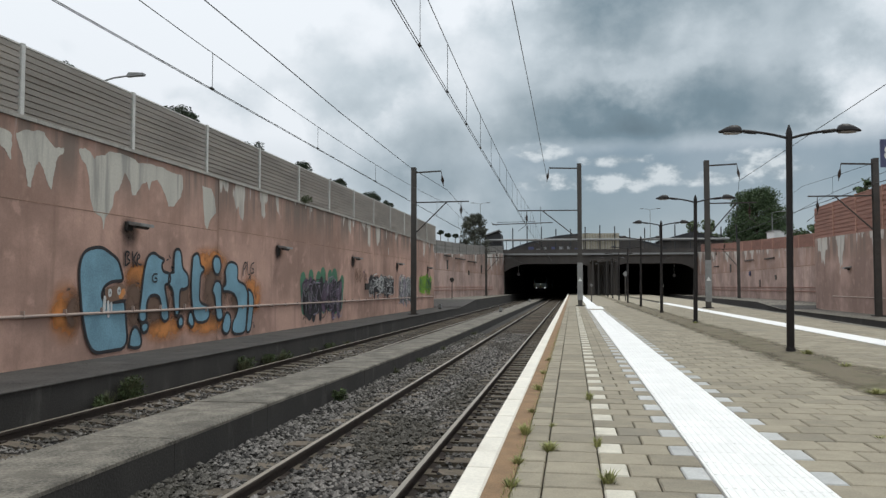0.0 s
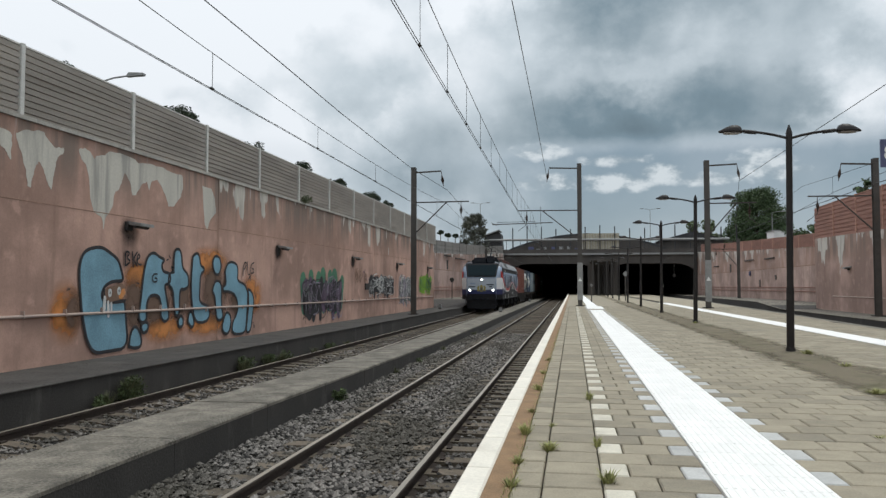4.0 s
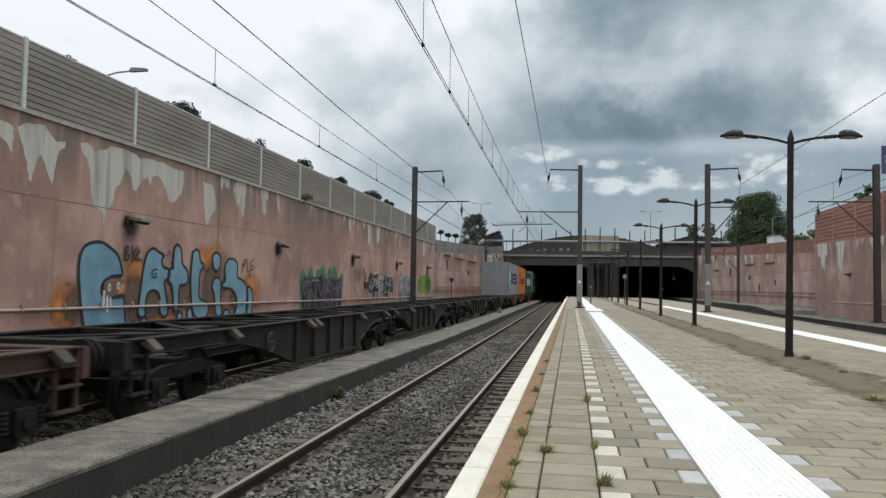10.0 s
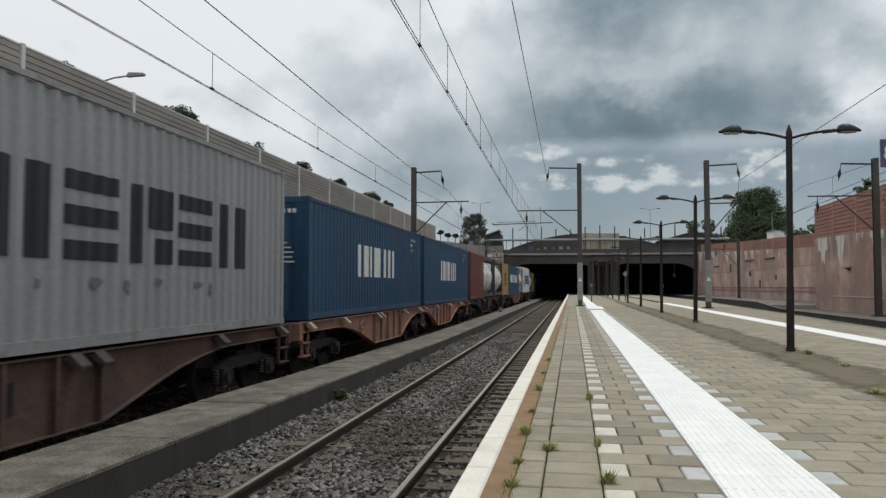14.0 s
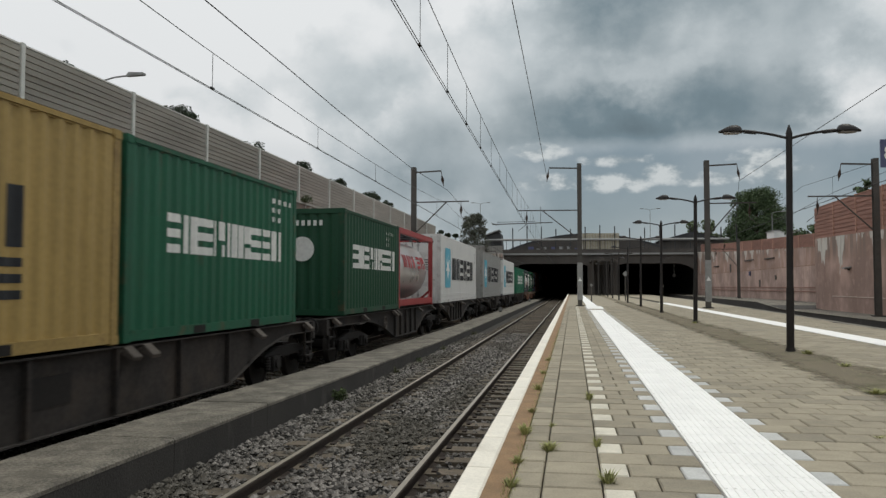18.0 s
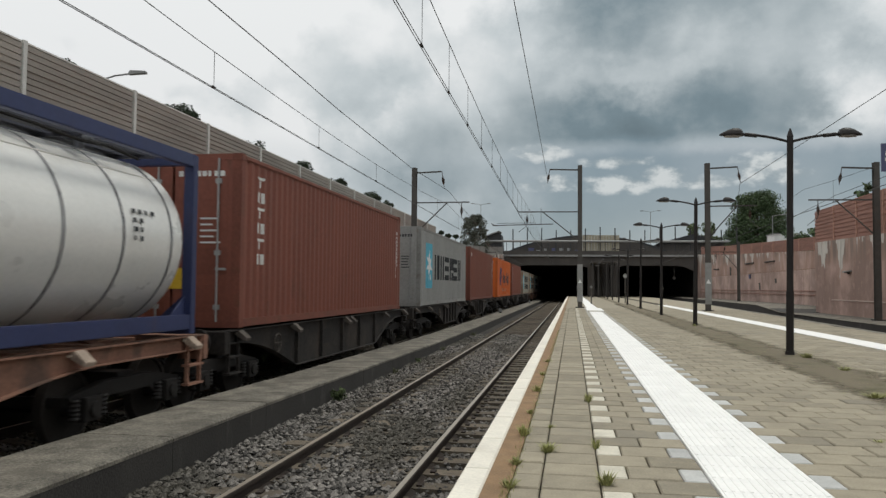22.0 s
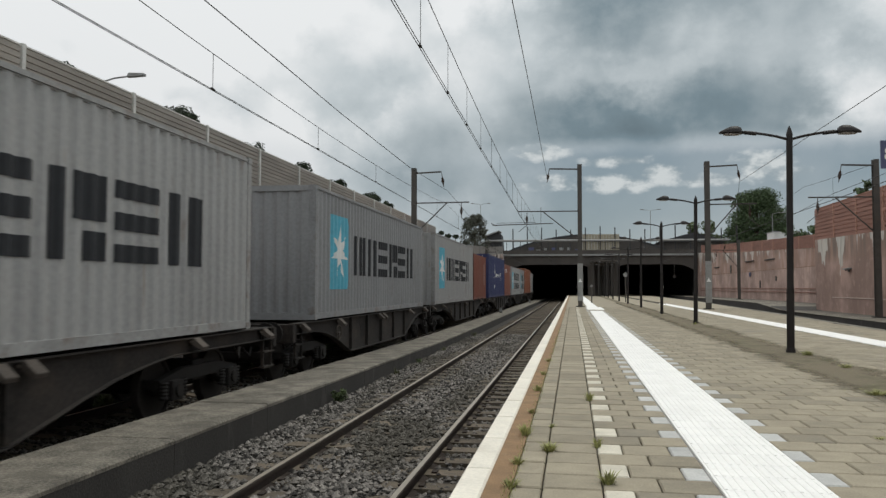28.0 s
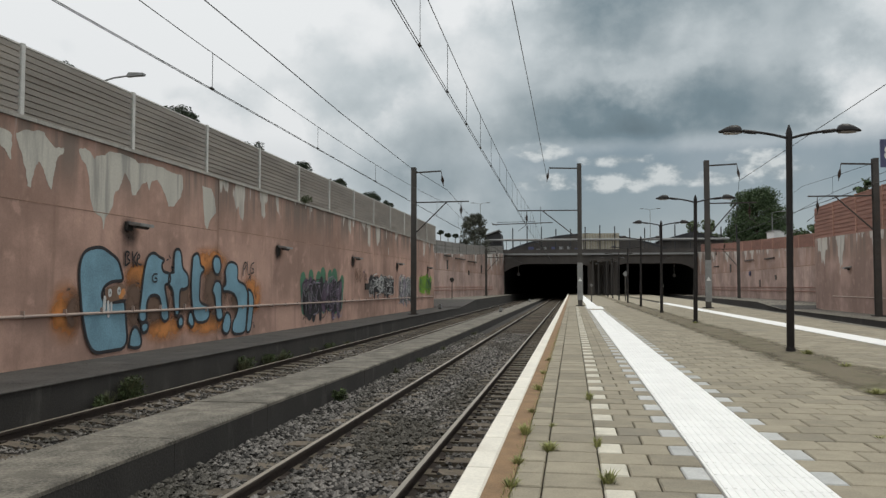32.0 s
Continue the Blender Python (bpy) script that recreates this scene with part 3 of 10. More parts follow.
ground = Shape()
lefts = [(-10.3, BACK - 300), (-10.3, BACK), (-10.3, 0.0), (-10.3, 56.9), (-14.2, 57.2), (-14.2, PORTAL + 6)]
ground.rings([[(-2500, y, 4.7), (x, y, 4.7), (x, y, -0.42), (19.6, y, -0.42), (19.6, y, 4.6), (2500, y, 4.6)] for x, y in lefts], closed=False)
ground.face((-2500, PORTAL + 6, 4.7), (-60, PORTAL + 6, 4.7), (-60, 2600, 4.7), (-2500, 2600, 4.7))
ground.face((60, PORTAL + 6, 4.6), (2500, PORTAL + 6, 4.6), (2500, 2600, 4.6), (60, 2600, 4.6))
ground.face((-60, FAR + 2, 4.7), (60, FAR + 2, 4.7), (60, 2600, 4.7), (-60, 2600, 4.7))
ground.face((-14.2, PORTAL + 6, -0.42), (19.6, PORTAL + 6, -0.42), (19.6, FAR + 2, -0.42), (-14.2, FAR + 2, -0.42))
solid("ground", ground, M["soil"], "dark trackbed soil in a walled cutting", "ground")


def rail_profile():
    return [(-0.07, -0.16), (0.07, -0.16), (0.07, -0.148), (0.012, -0.125), (0.012, -0.045), (0.036, -0.035), (0.036, -0.004), (0.028, 0.0), (-0.028, 0.0),
            (-0.036, -0.004), (-0.036, -0.035), (-0.012, -0.045), (-0.012, -0.125), (-0.07, -0.148)]


CURVE_3 = [(9.8, BACK), (9.8, 8.0), (10.15, 23.0), (10.72, 35.0), (11.35, 50.0), (12.05, 65.0), (12.3, 90.0), (12.3, FAR)]


def along(line, y):
    return float(np.interp(y, [q[1] for q in line], [q[0] for q in line]))


def track(line, name, y0, y1, sleepers, label):
    bed = Shape()
    bed.rings([[(cx - 1.95, y, -0.42), (cx - 1.75, y, -0.17), (cx + 1.6, y, -0.17), (cx + 1.72, y, -0.42)] for cx, y in line], caps=True)
    tr = thing(name, label, "railway track", kind="structure")
    part("ballast_bed", bed, M["ballast_bed"], tr)
    for dx in (-0.75, 0.75):
        body = Shape()
        body.rings([[(cx + dx + u, yy, w) for u, w in rail_profile()] for cx, yy in line], caps=True)
        part("rail", body, M["rail_side"], tr, "rust-brown steel rail")
        head = Shape().rings([[(cx + dx - 0.027, yy, 0.004), (cx + dx + 0.027, yy, 0.004)] for cx, yy in line], closed=False)
        part("rail_head", head, M["rail_top"], tr, "shiny worn rail head")
    sl = Shape()
    sl.prism([(-1.28, -0.30), (-1.28, -0.13), (-1.2, -0.118), (-0.45, -0.118), (-0.3, -0.145), (0.3, -0.145), (0.45, -0.118), (1.2, -0.118), (1.28, -0.13), (1.28, -0.30)], 1, -0.13, 0.13)
    me = sl.mesh("sleeper", M["sleeper"])
    clip = Shape()
    for dx in (-0.75, 0.75):
        for s in (-1, 1):
            clip.box(dx + s * 0.105 - 0.03, dx + s * 0.105 + 0.03, -0.06, 0.06, -0.13, -0.10)
    cme = clip.mesh("rail_clip", M["rail_side"])
    rnd = random.Random(len(label))
    yy = y0
    while yy < y1:
        ob = part("sleeper", me, None, tr, at=pose(along(line, yy) + rnd.uniform(-0.02, 0.02), yy, rnd.uniform(-0.008, 0.008), 0, 0, rnd.uniform(-0.6, 0.6)))
        if yy < 16:
            part("rail_clip", cme, None, ob)
        yy += sleepers
    far = Shape()
    while yy < PORTAL + 40:
        cx = along(line, yy)
        far.box(cx - 1.28, cx + 1.28, yy - 0.13, yy + 0.13, -0.3, -0.125)
        yy += sleepers
    yy = y0 - sleepers
    while yy > -14:
        cx = along(line, yy)
        far.box(cx - 1.28, cx + 1.28, yy - 0.13, yy + 0.13, -0.3, -0.125)
        yy -= sleepers
    part("far_sleeper", far, M["sleeper"], tr)["kind"] = "stuff"
    return tr


track([(TRACK_1, BACK), (TRACK_1, -20.0), (TRACK_1, 60.0), (TRACK_1, FAR)], "track_1", 3.2, 60.0, 0.6, "ballasted railway track beside the platform, worn rails")
track([(TRACK_2, BACK), (TRACK_2, -20.0), (TRACK_2, 60.0), (TRACK_2, FAR)], "track_2", 5.0, 60.0, 0.6, "ballasted railway track beside the graffiti wall")
track(CURVE_3, "track_3", 18.0, 60.0, 0.6, "shaded railway track beyond the platform")


def stones(name, zones, label, seed):
    """Loose ballast: many small broken stones in one mesh."""
    rng = np.random.default_rng(seed)
    base = np.array([(1, 0, 0), (0, 1, 0), (-1, 0, 0), (0, -1, 0), (0, 0, 1), (0, 0, -0.7)], float)
    tri = np.array([(0, 1, 4), (1, 2, 4), (2, 3, 4), (3, 0, 4), (1, 0, 5), (2, 1, 5), (3, 2, 5), (0, 3, 5)])
    vs, fs, off = [], [], 0
    for x0, x1, y0, y1, z, n, s0, s1 in zones:
        u = rng.random(n)
        yy = y0 + (y1 - y0) * u ** 1.6
        xx = x0 + (x1 - x0) * rng.random(n)
        # the sleepers' tops stay mostly clear
        ph = np.abs((yy - 3.2 + 0.3) % 0.6 - 0.3)
        mid = np.abs(xx - (TRACK_1 if xx.mean() > -4.4 else TRACK_2)) < 0.40
        keep = (ph > 0.12) | (rng.random(n) < 0.4) | mid | (np.abs(xx - (TRACK_1 if xx.mean() > -4.4 else TRACK_2)) > 1.3)
        xx, yy = xx[keep], yy[keep]
        n = len(xx)
        size = s0 + (s1 - s0) * rng.random(n) ** 2
        jit = 1 + 0.45 * (rng.random((n, 6, 3)) - 0.5)
        pts = base[None] * jit * size[:, None, None] * np.array([1.25, 1.0, 0.75])
        ang = rng.random(n) * 6.283
        c, s = np.cos(ang)[:, None], np.sin(ang)[:, None]
        rx, ry = pts[..., 0] * c - pts[..., 1] * s, pts[..., 0] * s + pts[..., 1] * c
        pts = np.stack([rx + xx[:, None], ry + yy[:, None], pts[..., 2] + z + rng.random(n)[:, None] * 0.05], -1)
        vs.append(pts.reshape(-1, 3))
        fs.append((tri[None] + (np.arange(n) * 6)[:, None, None] + off).reshape(-1, 3))
        off += n * 6
    me = bpy.data.meshes.new(name)
    me.from_pydata(np.concatenate(vs).tolist(), [], np.concatenate(fs).tolist())
    me.materials.append(M["ballast"])
    return tagged(new(name, me), label, "ballast", kind="stuff")


stones("ballast_gravel", [(TRACK_1 - 1.85, TRACK_1 - 0.84, 5.0, 34.0, -0.165, 12500, 0.018, 0.044), (TRACK_1 - 0.66, TRACK_1 + 0.66, 4.5, 34.0, -0.155, 17500, 0.018, 0.044),
                          (TRACK_1 + 0.84, TRACK_1 + 1.5, 4.0, 30.0, -0.17, 3500, 0.018, 0.04), (TRACK_2 - 1.2, TRACK_2 - 0.84, 8.0, 36.0, -0.16, 2500, 0.02, 0.042),
                          (TRACK_2 - 0.66, TRACK_2 + 0.66, 7.0, 36.0, -0.165, 4500, 0.02, 0.042)], "loose grey-brown ballast stones between the rails", 5)

# low kerb wall between the two tracks, in cast lengths
kerb_l, kerb_r, kerb_z = -5.36, -4.27, 0.25


def kerb_top(y):
    """The wall loses height a little way on."""
    return float(np.interp(y, [10.5, 27.0], [kerb_z, 0.12]))


mid = thing("low_track_wall", "low weathered concrete wall between the tracks", "low wall", kind="structure")
yy, i = -28.92, 0
while yy < PORTAL + 20:
    ln = 2.64
    za, zb, up = kerb_top(yy), kerb_top(yy + ln), (0.0, 0.006, 0.002, 0.009)[i % 4]
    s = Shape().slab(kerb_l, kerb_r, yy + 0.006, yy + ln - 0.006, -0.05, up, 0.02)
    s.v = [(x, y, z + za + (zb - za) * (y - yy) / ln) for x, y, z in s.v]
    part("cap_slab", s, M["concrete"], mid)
    # Block sides are darker than the caps: dirt plus painted side shade.
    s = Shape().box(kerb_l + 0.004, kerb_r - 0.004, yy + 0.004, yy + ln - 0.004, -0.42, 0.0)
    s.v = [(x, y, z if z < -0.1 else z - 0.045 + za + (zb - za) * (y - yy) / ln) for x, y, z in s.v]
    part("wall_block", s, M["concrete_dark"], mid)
    yy += ln
    i += 1

# narrow walkway at the foot of the long wall
wk = Shape().box(-9.80, -7.95, BACK, 57.0, -0.42, 0.39)
solid("walkway_kerb", wk, M["concrete_dark"], "dark concrete walkway kerb along the wall", "kerb")
cap = thing("walkway", "narrow worn concrete walkway at the foot of the wall", "walkway", kind="structure")
yy = 2.0
while yy < 56:
    part("slab", Shape().slab(-9.80, -7.92, yy + 0.004, min(yy + 3.0, 57) - 0.004, 0.385, 0.405, 0.008), M["walk_top"], cap)
    yy += 3.0
part("slab_run", Shape().box(-9.80, -7.92, BACK, 2.0, 0.385, 0.405), M["walk_top"], cap)
# ramp up to the side platform further on
ramp = Shape()
ramp.rings([[(-13.6, 57.0, -0.42), (-7.95, 57.0, -0.42), (-7.95, 57.0, 0.40), (-13.6, 57.0, 0.40)], [(-13.6, 68.0, -0.42), (-8.3, 68.0, -0.42), (-8.3, 68.0, PZ), (-13.6, 68.0, PZ)],
            [(-13.6, FAR, -0.42), (-8.32, FAR, -0.42), (-8.32, FAR, PZ), (-13.6, FAR, PZ)]], caps=True)
solid("side_platform", ramp, M["concrete_dark"], "dark concrete side platform leading into the tunnel", "platform")
rtop = Shape().rings([[(-13.4, 57.05, 0.402), (-7.93, 57.05, 0.402), (-7.93, 57.05, 0.42), (-13.4, 57.05, 0.42)], [(-13.4, 68.0, PZ + 0.002), (-8.28, 68.0, PZ + 0.002), (-8.28, 68.0, PZ + 0.02), (-13.4, 68.0, PZ + 0.02)]], caps=True)
solid("side_platform_ramp", rtop, M["walk_top"], "dark worn concrete ramp of the side platform", "ramp")
rtop = Shape().rings([[(-13.4, y, PZ + 0.002), (-8.28, y, PZ + 0.002), (-8.28, y, PZ + 0.022), (-13.4, y, PZ + 0.022)] for y in (68.0, PORTAL + 40)], caps=True)
solid("side_platform_paving", rtop, M["concrete"], "pale concrete paving of the side platform", "platform")


# ---- retaining walls ----
def wall_run(name, pts, z0, z1, thick, material, label, inward):
    """A wall along plan points (x, y, top) with thickness to the side away from the tracks."""
    s = Shape()
    rings = []
    for x, y, top in pts:
        ox = -thick if inward < 0 else thick
        rings.append([(x, y, z0), (x, y, top), (x + ox, y + 0.001, top), (x + ox, y + 0.001, z0)])
    s.rings(rings, caps=True)
    return solid(name, s, material, label, "wall", smooth=False)


corner = [(WX, 55.6, 4.93)] + [(WX - 1.5 + 1.5 * math.cos(a), 55.6 + 1.5 * math.sin(a), 4.93) for a in [math.radians(15 * k) for k in range(1, 6)]] + [(WX - 3.6, 57.15, 4.93)]
wall_run("wall_left", [(WX, BACK, 4.93), (WX, -40, 4.93), (WX, 0, 4.93), (WX, 20.72, 4.93)] + [(WX, 20.725, 4.93)], -0.42, 4.93, 0.4, M["wall"], "salmon rendered retaining wall with flaking top and graffiti", -1)
wall_run("wall_left_2", [(WX, 20.755, 4.93), (WX, 38.47, 4.93)], -0.42, 4.93, 0.4, M["wall"], "salmon rendered retaining wall with flaking top and graffiti", -1)
wall_run("wall_left_3", [(WX, 38.50, 4.93)] + corner, -0.42, 4.93, 0.4, M["wall"], "salmon rendered retaining wall ending in a rounded corner", -1)
wall_run("wall_left_far", [(-13.1, 57.3, 4.7), (-12.6, 70, 4.95), (-11.6, 88, 5.5), (-10.3, 102, 6.1), (-9.4, PORTAL + 0.5, 6.6)], -0.42, 5.0, 0.4, M["wall_far"], "pale pink retaining wall with small recesses near the tunnel", -1)
capstone = Shape()
capstone.box(WX - 0.45, WX + 0.05, BACK, 55.6, 4.932, 5.0)
solid("coping_left", capstone, M["coping"], "pale concrete coping on the salmon wall", "coping")
rcorner = [(15.0 + 2.0 - 2.0 * math.cos(a), 52.0 + 2.0 * math.sin(a), 4.88) for a in [math.radians(15 * k) for k in range(0, 6)]] + [(17.8, 54.2, 4.88)]
wall_run("wall_right", [(14.6, BACK, 4.6), (14.6, 20, 4.6), (14.8, 36, 4.6), (15.0, 52.0, 4.88)] + rcorner[1:], -0.42, 4.4, 0.4, M["wall_right"], "salmon rendered retaining wall with pale streaks", 1)
wall_run("wall_right_far", [(17.6, 54.3, 4.6), (17.5, 70, 5.1), (17.2, 92, 5.8), (16.7, PORTAL + 0.5, 6.6)], -0.42, 5.0, 0.4, M["wall_far"], "pale salmon retaining wall behind the side platform", 1)
# The body's dark colour stands for the shaded front face.
rw = Shape()
rw.rings([[(12.35, BACK, -0.42), (14.62, BACK, -0.42), (14.62, BACK, 0.5), (12.35, BACK, 0.5)], [(12.4, 36, -0.42), (14.85, 36, -0.42), (14.85, 36, 0.5), (12.4, 36, 0.5)], [(12.8, 50, -0.42), (17.6, 50, -0.42), (17.6, 50, 0.5), (12.8, 50, 0.5)],
          [(13.6, 62, -0.42), (17.6, 62, -0.42), (17.6, 62, PZ), (13.6, 62, PZ)], [(13.9, 90, -0.42), (17.6, 90, -0.42), (17.6, 90, PZ), (13.9, 90, PZ)], [(13.9, FAR, -0.42), (17.6, FAR, -0.42), (17.6, FAR, PZ), (13.9, FAR, PZ)]], caps=True)
solid("walkway_right", rw, M["concrete_dark"], "concrete walkway kerb below the salmon wall, face coloured dark as shaded", "walkway")
rt = Shape().rings([[(x0, y, z + 0.002), (x1, y, z + 0.002), (x1, y, z + 0.022), (x0, y, z + 0.022)] for x0, x1, y, z in ((12.33, 14.60, BACK, 0.5), (12.38, 14.79, 36, 0.5), (12.78, 17.5, 52, 0.5), (13.58, 17.5, 62, PZ), (13.88, 17.4, 90, PZ), (13.88, 16.6, FAR, PZ))], caps=True)
solid("walkway_right_paving", rt, M["concrete"], "pale concrete paving of the side platform", "walkway")


# ---- tunnel and bridge ----
tun = Shape()
x0, x1 = -10.0, 17.4
tun.box(x0 - 0.5, x0, PORTAL + 0.8, FAR, -0.42, 5.2)
tun.box(x1, x1 + 0.5, PORTAL + 0.8, FAR, -0.42, 5.2)
tun.box(x0 - 0.5, x1 + 0.5, PORTAL + 0.8, FAR, 5.2, 5.7)
tun.box(x0 - 0.5, x1 + 0.5, FAR, FAR + 0.5, -0.42, 5.7)
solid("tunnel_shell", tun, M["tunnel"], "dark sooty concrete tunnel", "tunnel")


def portal_beam():
    t = thing("bridge_portal", "stained grey concrete tunnel portal with two wide openings", "portal", kind="structure")
    for xa, xb in ((-9.4, 2.1), (6.1, 16.5)):
        # haunched lintel: curves down at both ends
        ha, hb, da, db = (3.4, 1.6, 1.2, 0.35) if xa < 0 else (1.2, 2.6, 0.35, 1.0)
        arc = [(xa + ha * u, 5.06 - da * (1 - u) ** 2) for u in (0.0, 0.15, 0.3, 0.5, 0.75, 1.0)] + [(xb - hb * u, 5.06 - db * (1 - u) ** 2) for u in (1.0, 0.7, 0.4, 0.2, 0.0)]
        pts = [(xa, 6.25)] + arc + [(xb, 6.25)]
        part("lintel", Shape().prism(pts, 1, PORTAL, PORTAL + 0.9), M["bridge"], t)
    part("pier", Shape().box(2.1, 3.0, PORTAL, PORTAL + 0.9, 0.6, 6.25), M["bridge"], t)
    part("pier", Shape().box(5.3, 6.1, PORTAL, PORTAL + 0.9, 0.6, 6.25), M["bridge"], t)
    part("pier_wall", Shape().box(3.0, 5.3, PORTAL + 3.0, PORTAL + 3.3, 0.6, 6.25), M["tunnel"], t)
    part("header", Shape().box(3.0, 5.3, PORTAL, PORTAL + 0.9, 5.0, 6.25), M["bridge"], t)
    part("abutment", Shape().box(-11.2, -9.4, PORTAL + 0.3, PORTAL + 1.2, -0.42, 6.25), M["bridge"], t)
    part("abutment", Shape().box(16.5, 18.6, PORTAL + 0.3, PORTAL + 1.2, -0.42, 6.25), M["bridge"], t)
    part("ledge", Shape().box(-11.4, 18.8, PORTAL - 0.35, PORTAL + 1.2, 6.25, 6.5), M["mast_pale"], t, "pale concrete ledge")
    part("parapet", Shape().box(-11.4, 18.8, PORTAL + 0.1, PORTAL + 0.4, 6.5, 7.05), M["bridge"], t)
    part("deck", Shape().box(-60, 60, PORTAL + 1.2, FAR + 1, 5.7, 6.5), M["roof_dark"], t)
    return t


portal_beam()

# ---- platform ----
edge_r = [(8.1, BACK * 0.1), (8.1, 10.0), (8.45, 23.2), (8.77, 30.2), (9.04, 35.0), (9.6, 50.0), (10.3, 65.0), (10.6, 90.0), (10.6, PORTAL + 30)]
bodyp = Shape()
bodyp.rings([[(-0.62, y, -0.42), (x, y, -0.42), (x, y, PZ - 0.06), (-0.62, y, PZ - 0.06)] for x, y in edge_r], caps=True)
solid("platform_base", bodyp, M["joint"], "platform bed of sandy grit between the paving", "platform")


def row_paving():
    """The paving in rows of 0.333 m: nearest tiles as pieces, the rest joined."""
    pav = thing("platform_paving", "worn grey concrete tiles on the station platform, weeds in the joints", "paving", kind="structure")
    P = 0.333
    rnd = random.Random(3)
    shared = {}

    def tile(w, d, material):
        key = (round(w, 3), round(d, 3), material)
        if key not in shared:
            shared[key] = Shape().slab(-w / 2, w / 2, -d / 2, d / 2, -0.05, 0.0, 0.009).mesh("tile", M[material])
        return shared[key]

    far = {"paver_stuff": Shape(), "paver_light": Shape(), "paver_blue": Shape()}
    near_n = 0
    k = 0
    y = 3.6 - 26 * P
    while y < 46.0:
        spans = [(-0.35, -0.185, "paver"), (-0.175, 0.16, "paver")]
        if k % 2 == 0:
            spans += [(0.17, 0.335, "paver_light"), (0.345, 0.66, "paver"), (0.67, 0.815, "paver_blue"), (1.44, 1.585, "paver_blue")]
            x = 1.595
        else:
            spans += [(0.17, 0.49, "paver"), (0.50, 0.815, "paver")]
            x = 1.44
        while x < 3.15:
            spans.append((x, min(x + 0.323, 3.26), "paver"))
            x += P
        x = 3.86 + (0.0 if k % 2 else 0.165)
        if y < 46 and y > 8 or y < 3.5:
            if k % 2 == 0:
                spans.append((3.86, 4.015, "paver"))
            while x < 5.9:
                spans.append((x, min(x + 0.323, 5.95), "paver"))
                x += P
            x = 6.62
            lim = along(edge_r, y) - 0.25
            while x < lim - 0.1:
                spans.append((x, min(x + 0.323, lim), "paver"))
                x += P
        for xa, xb, m in spans:
            z = PZ + rnd.uniform(-0.003, 0.003)
            if 3.5 < y < 10.0 and xb < 3.3 and near_n < 300:
                part("tile", tile(xb - xa, P - 0.017, m), None, pav, at=pose((xa + xb) / 2, y + P / 2, z, rnd.uniform(-0.3, 0.3), rnd.uniform(-0.3, 0.3), rnd.uniform(-0.25, 0.25)))
                near_n += 1
            else:
                far["paver_stuff" if m == "paver" else m].slab(xa, xb, y + 0.0085, y + P - 0.0085, PZ - 0.05, z, 0.008)
        y += P
        k += 1
    for m, s in far.items():
        part("tile_field", s, M[m], pav)["kind"] = "stuff"
    # distant paving, joints too fine to see
    s = Shape()
    for xa, xb in ((-0.35, 0.82), (1.44, 3.26), (3.86, 5.95)):
        s.box(xa, xb, y, PORTAL + 30, PZ - 0.05, PZ)
    s.rings([[(6.62, yy, PZ - 0.05), (6.62, yy, PZ), (along(edge_r, yy) - 0.25, yy, PZ), (along(edge_r, yy) - 0.25, yy, PZ - 0.05)] for yy in (y, 50, 58, 65, 78, 90, PORTAL + 30)])
    part("distant_paving", s, M["paver_stuff"], pav)
    s = Shape().box(-0.35, 5.95, -60, 3.6 - 26 * P, PZ - 0.05, PZ - 0.002)
    s.box(6.62, 7.9, -60, 3.6 - 26 * P, PZ - 0.05, PZ - 0.002).box(6.62, 7.9, 3.6, 8.2, PZ - 0.05, PZ - 0.002).box(3.86, 5.95, 3.6, 8.2, PZ - 0.05, PZ - 0.002)
    part("rear_paving", s, M["paver_stuff"], pav)


row_paving()


def tactile_tile():
    """One ribbed guiding tile, 0.3 by 0.333 m."""
    s = Shape().slab(-0.1518, 0.1518, -0.1657, 0.1657, -0.05, 0.0, 0.003)
    for i in range(6):
        x = -0.125 + i * 0.05
        s.prism([(x - 0.013, -0.001), (x - 0.009, 0.004), (x + 0.009, 0.004), (x + 0.013, -0.001)], 1, -0.155, 0.155)
    return s.mesh("tactile_tile", M["tactile"])


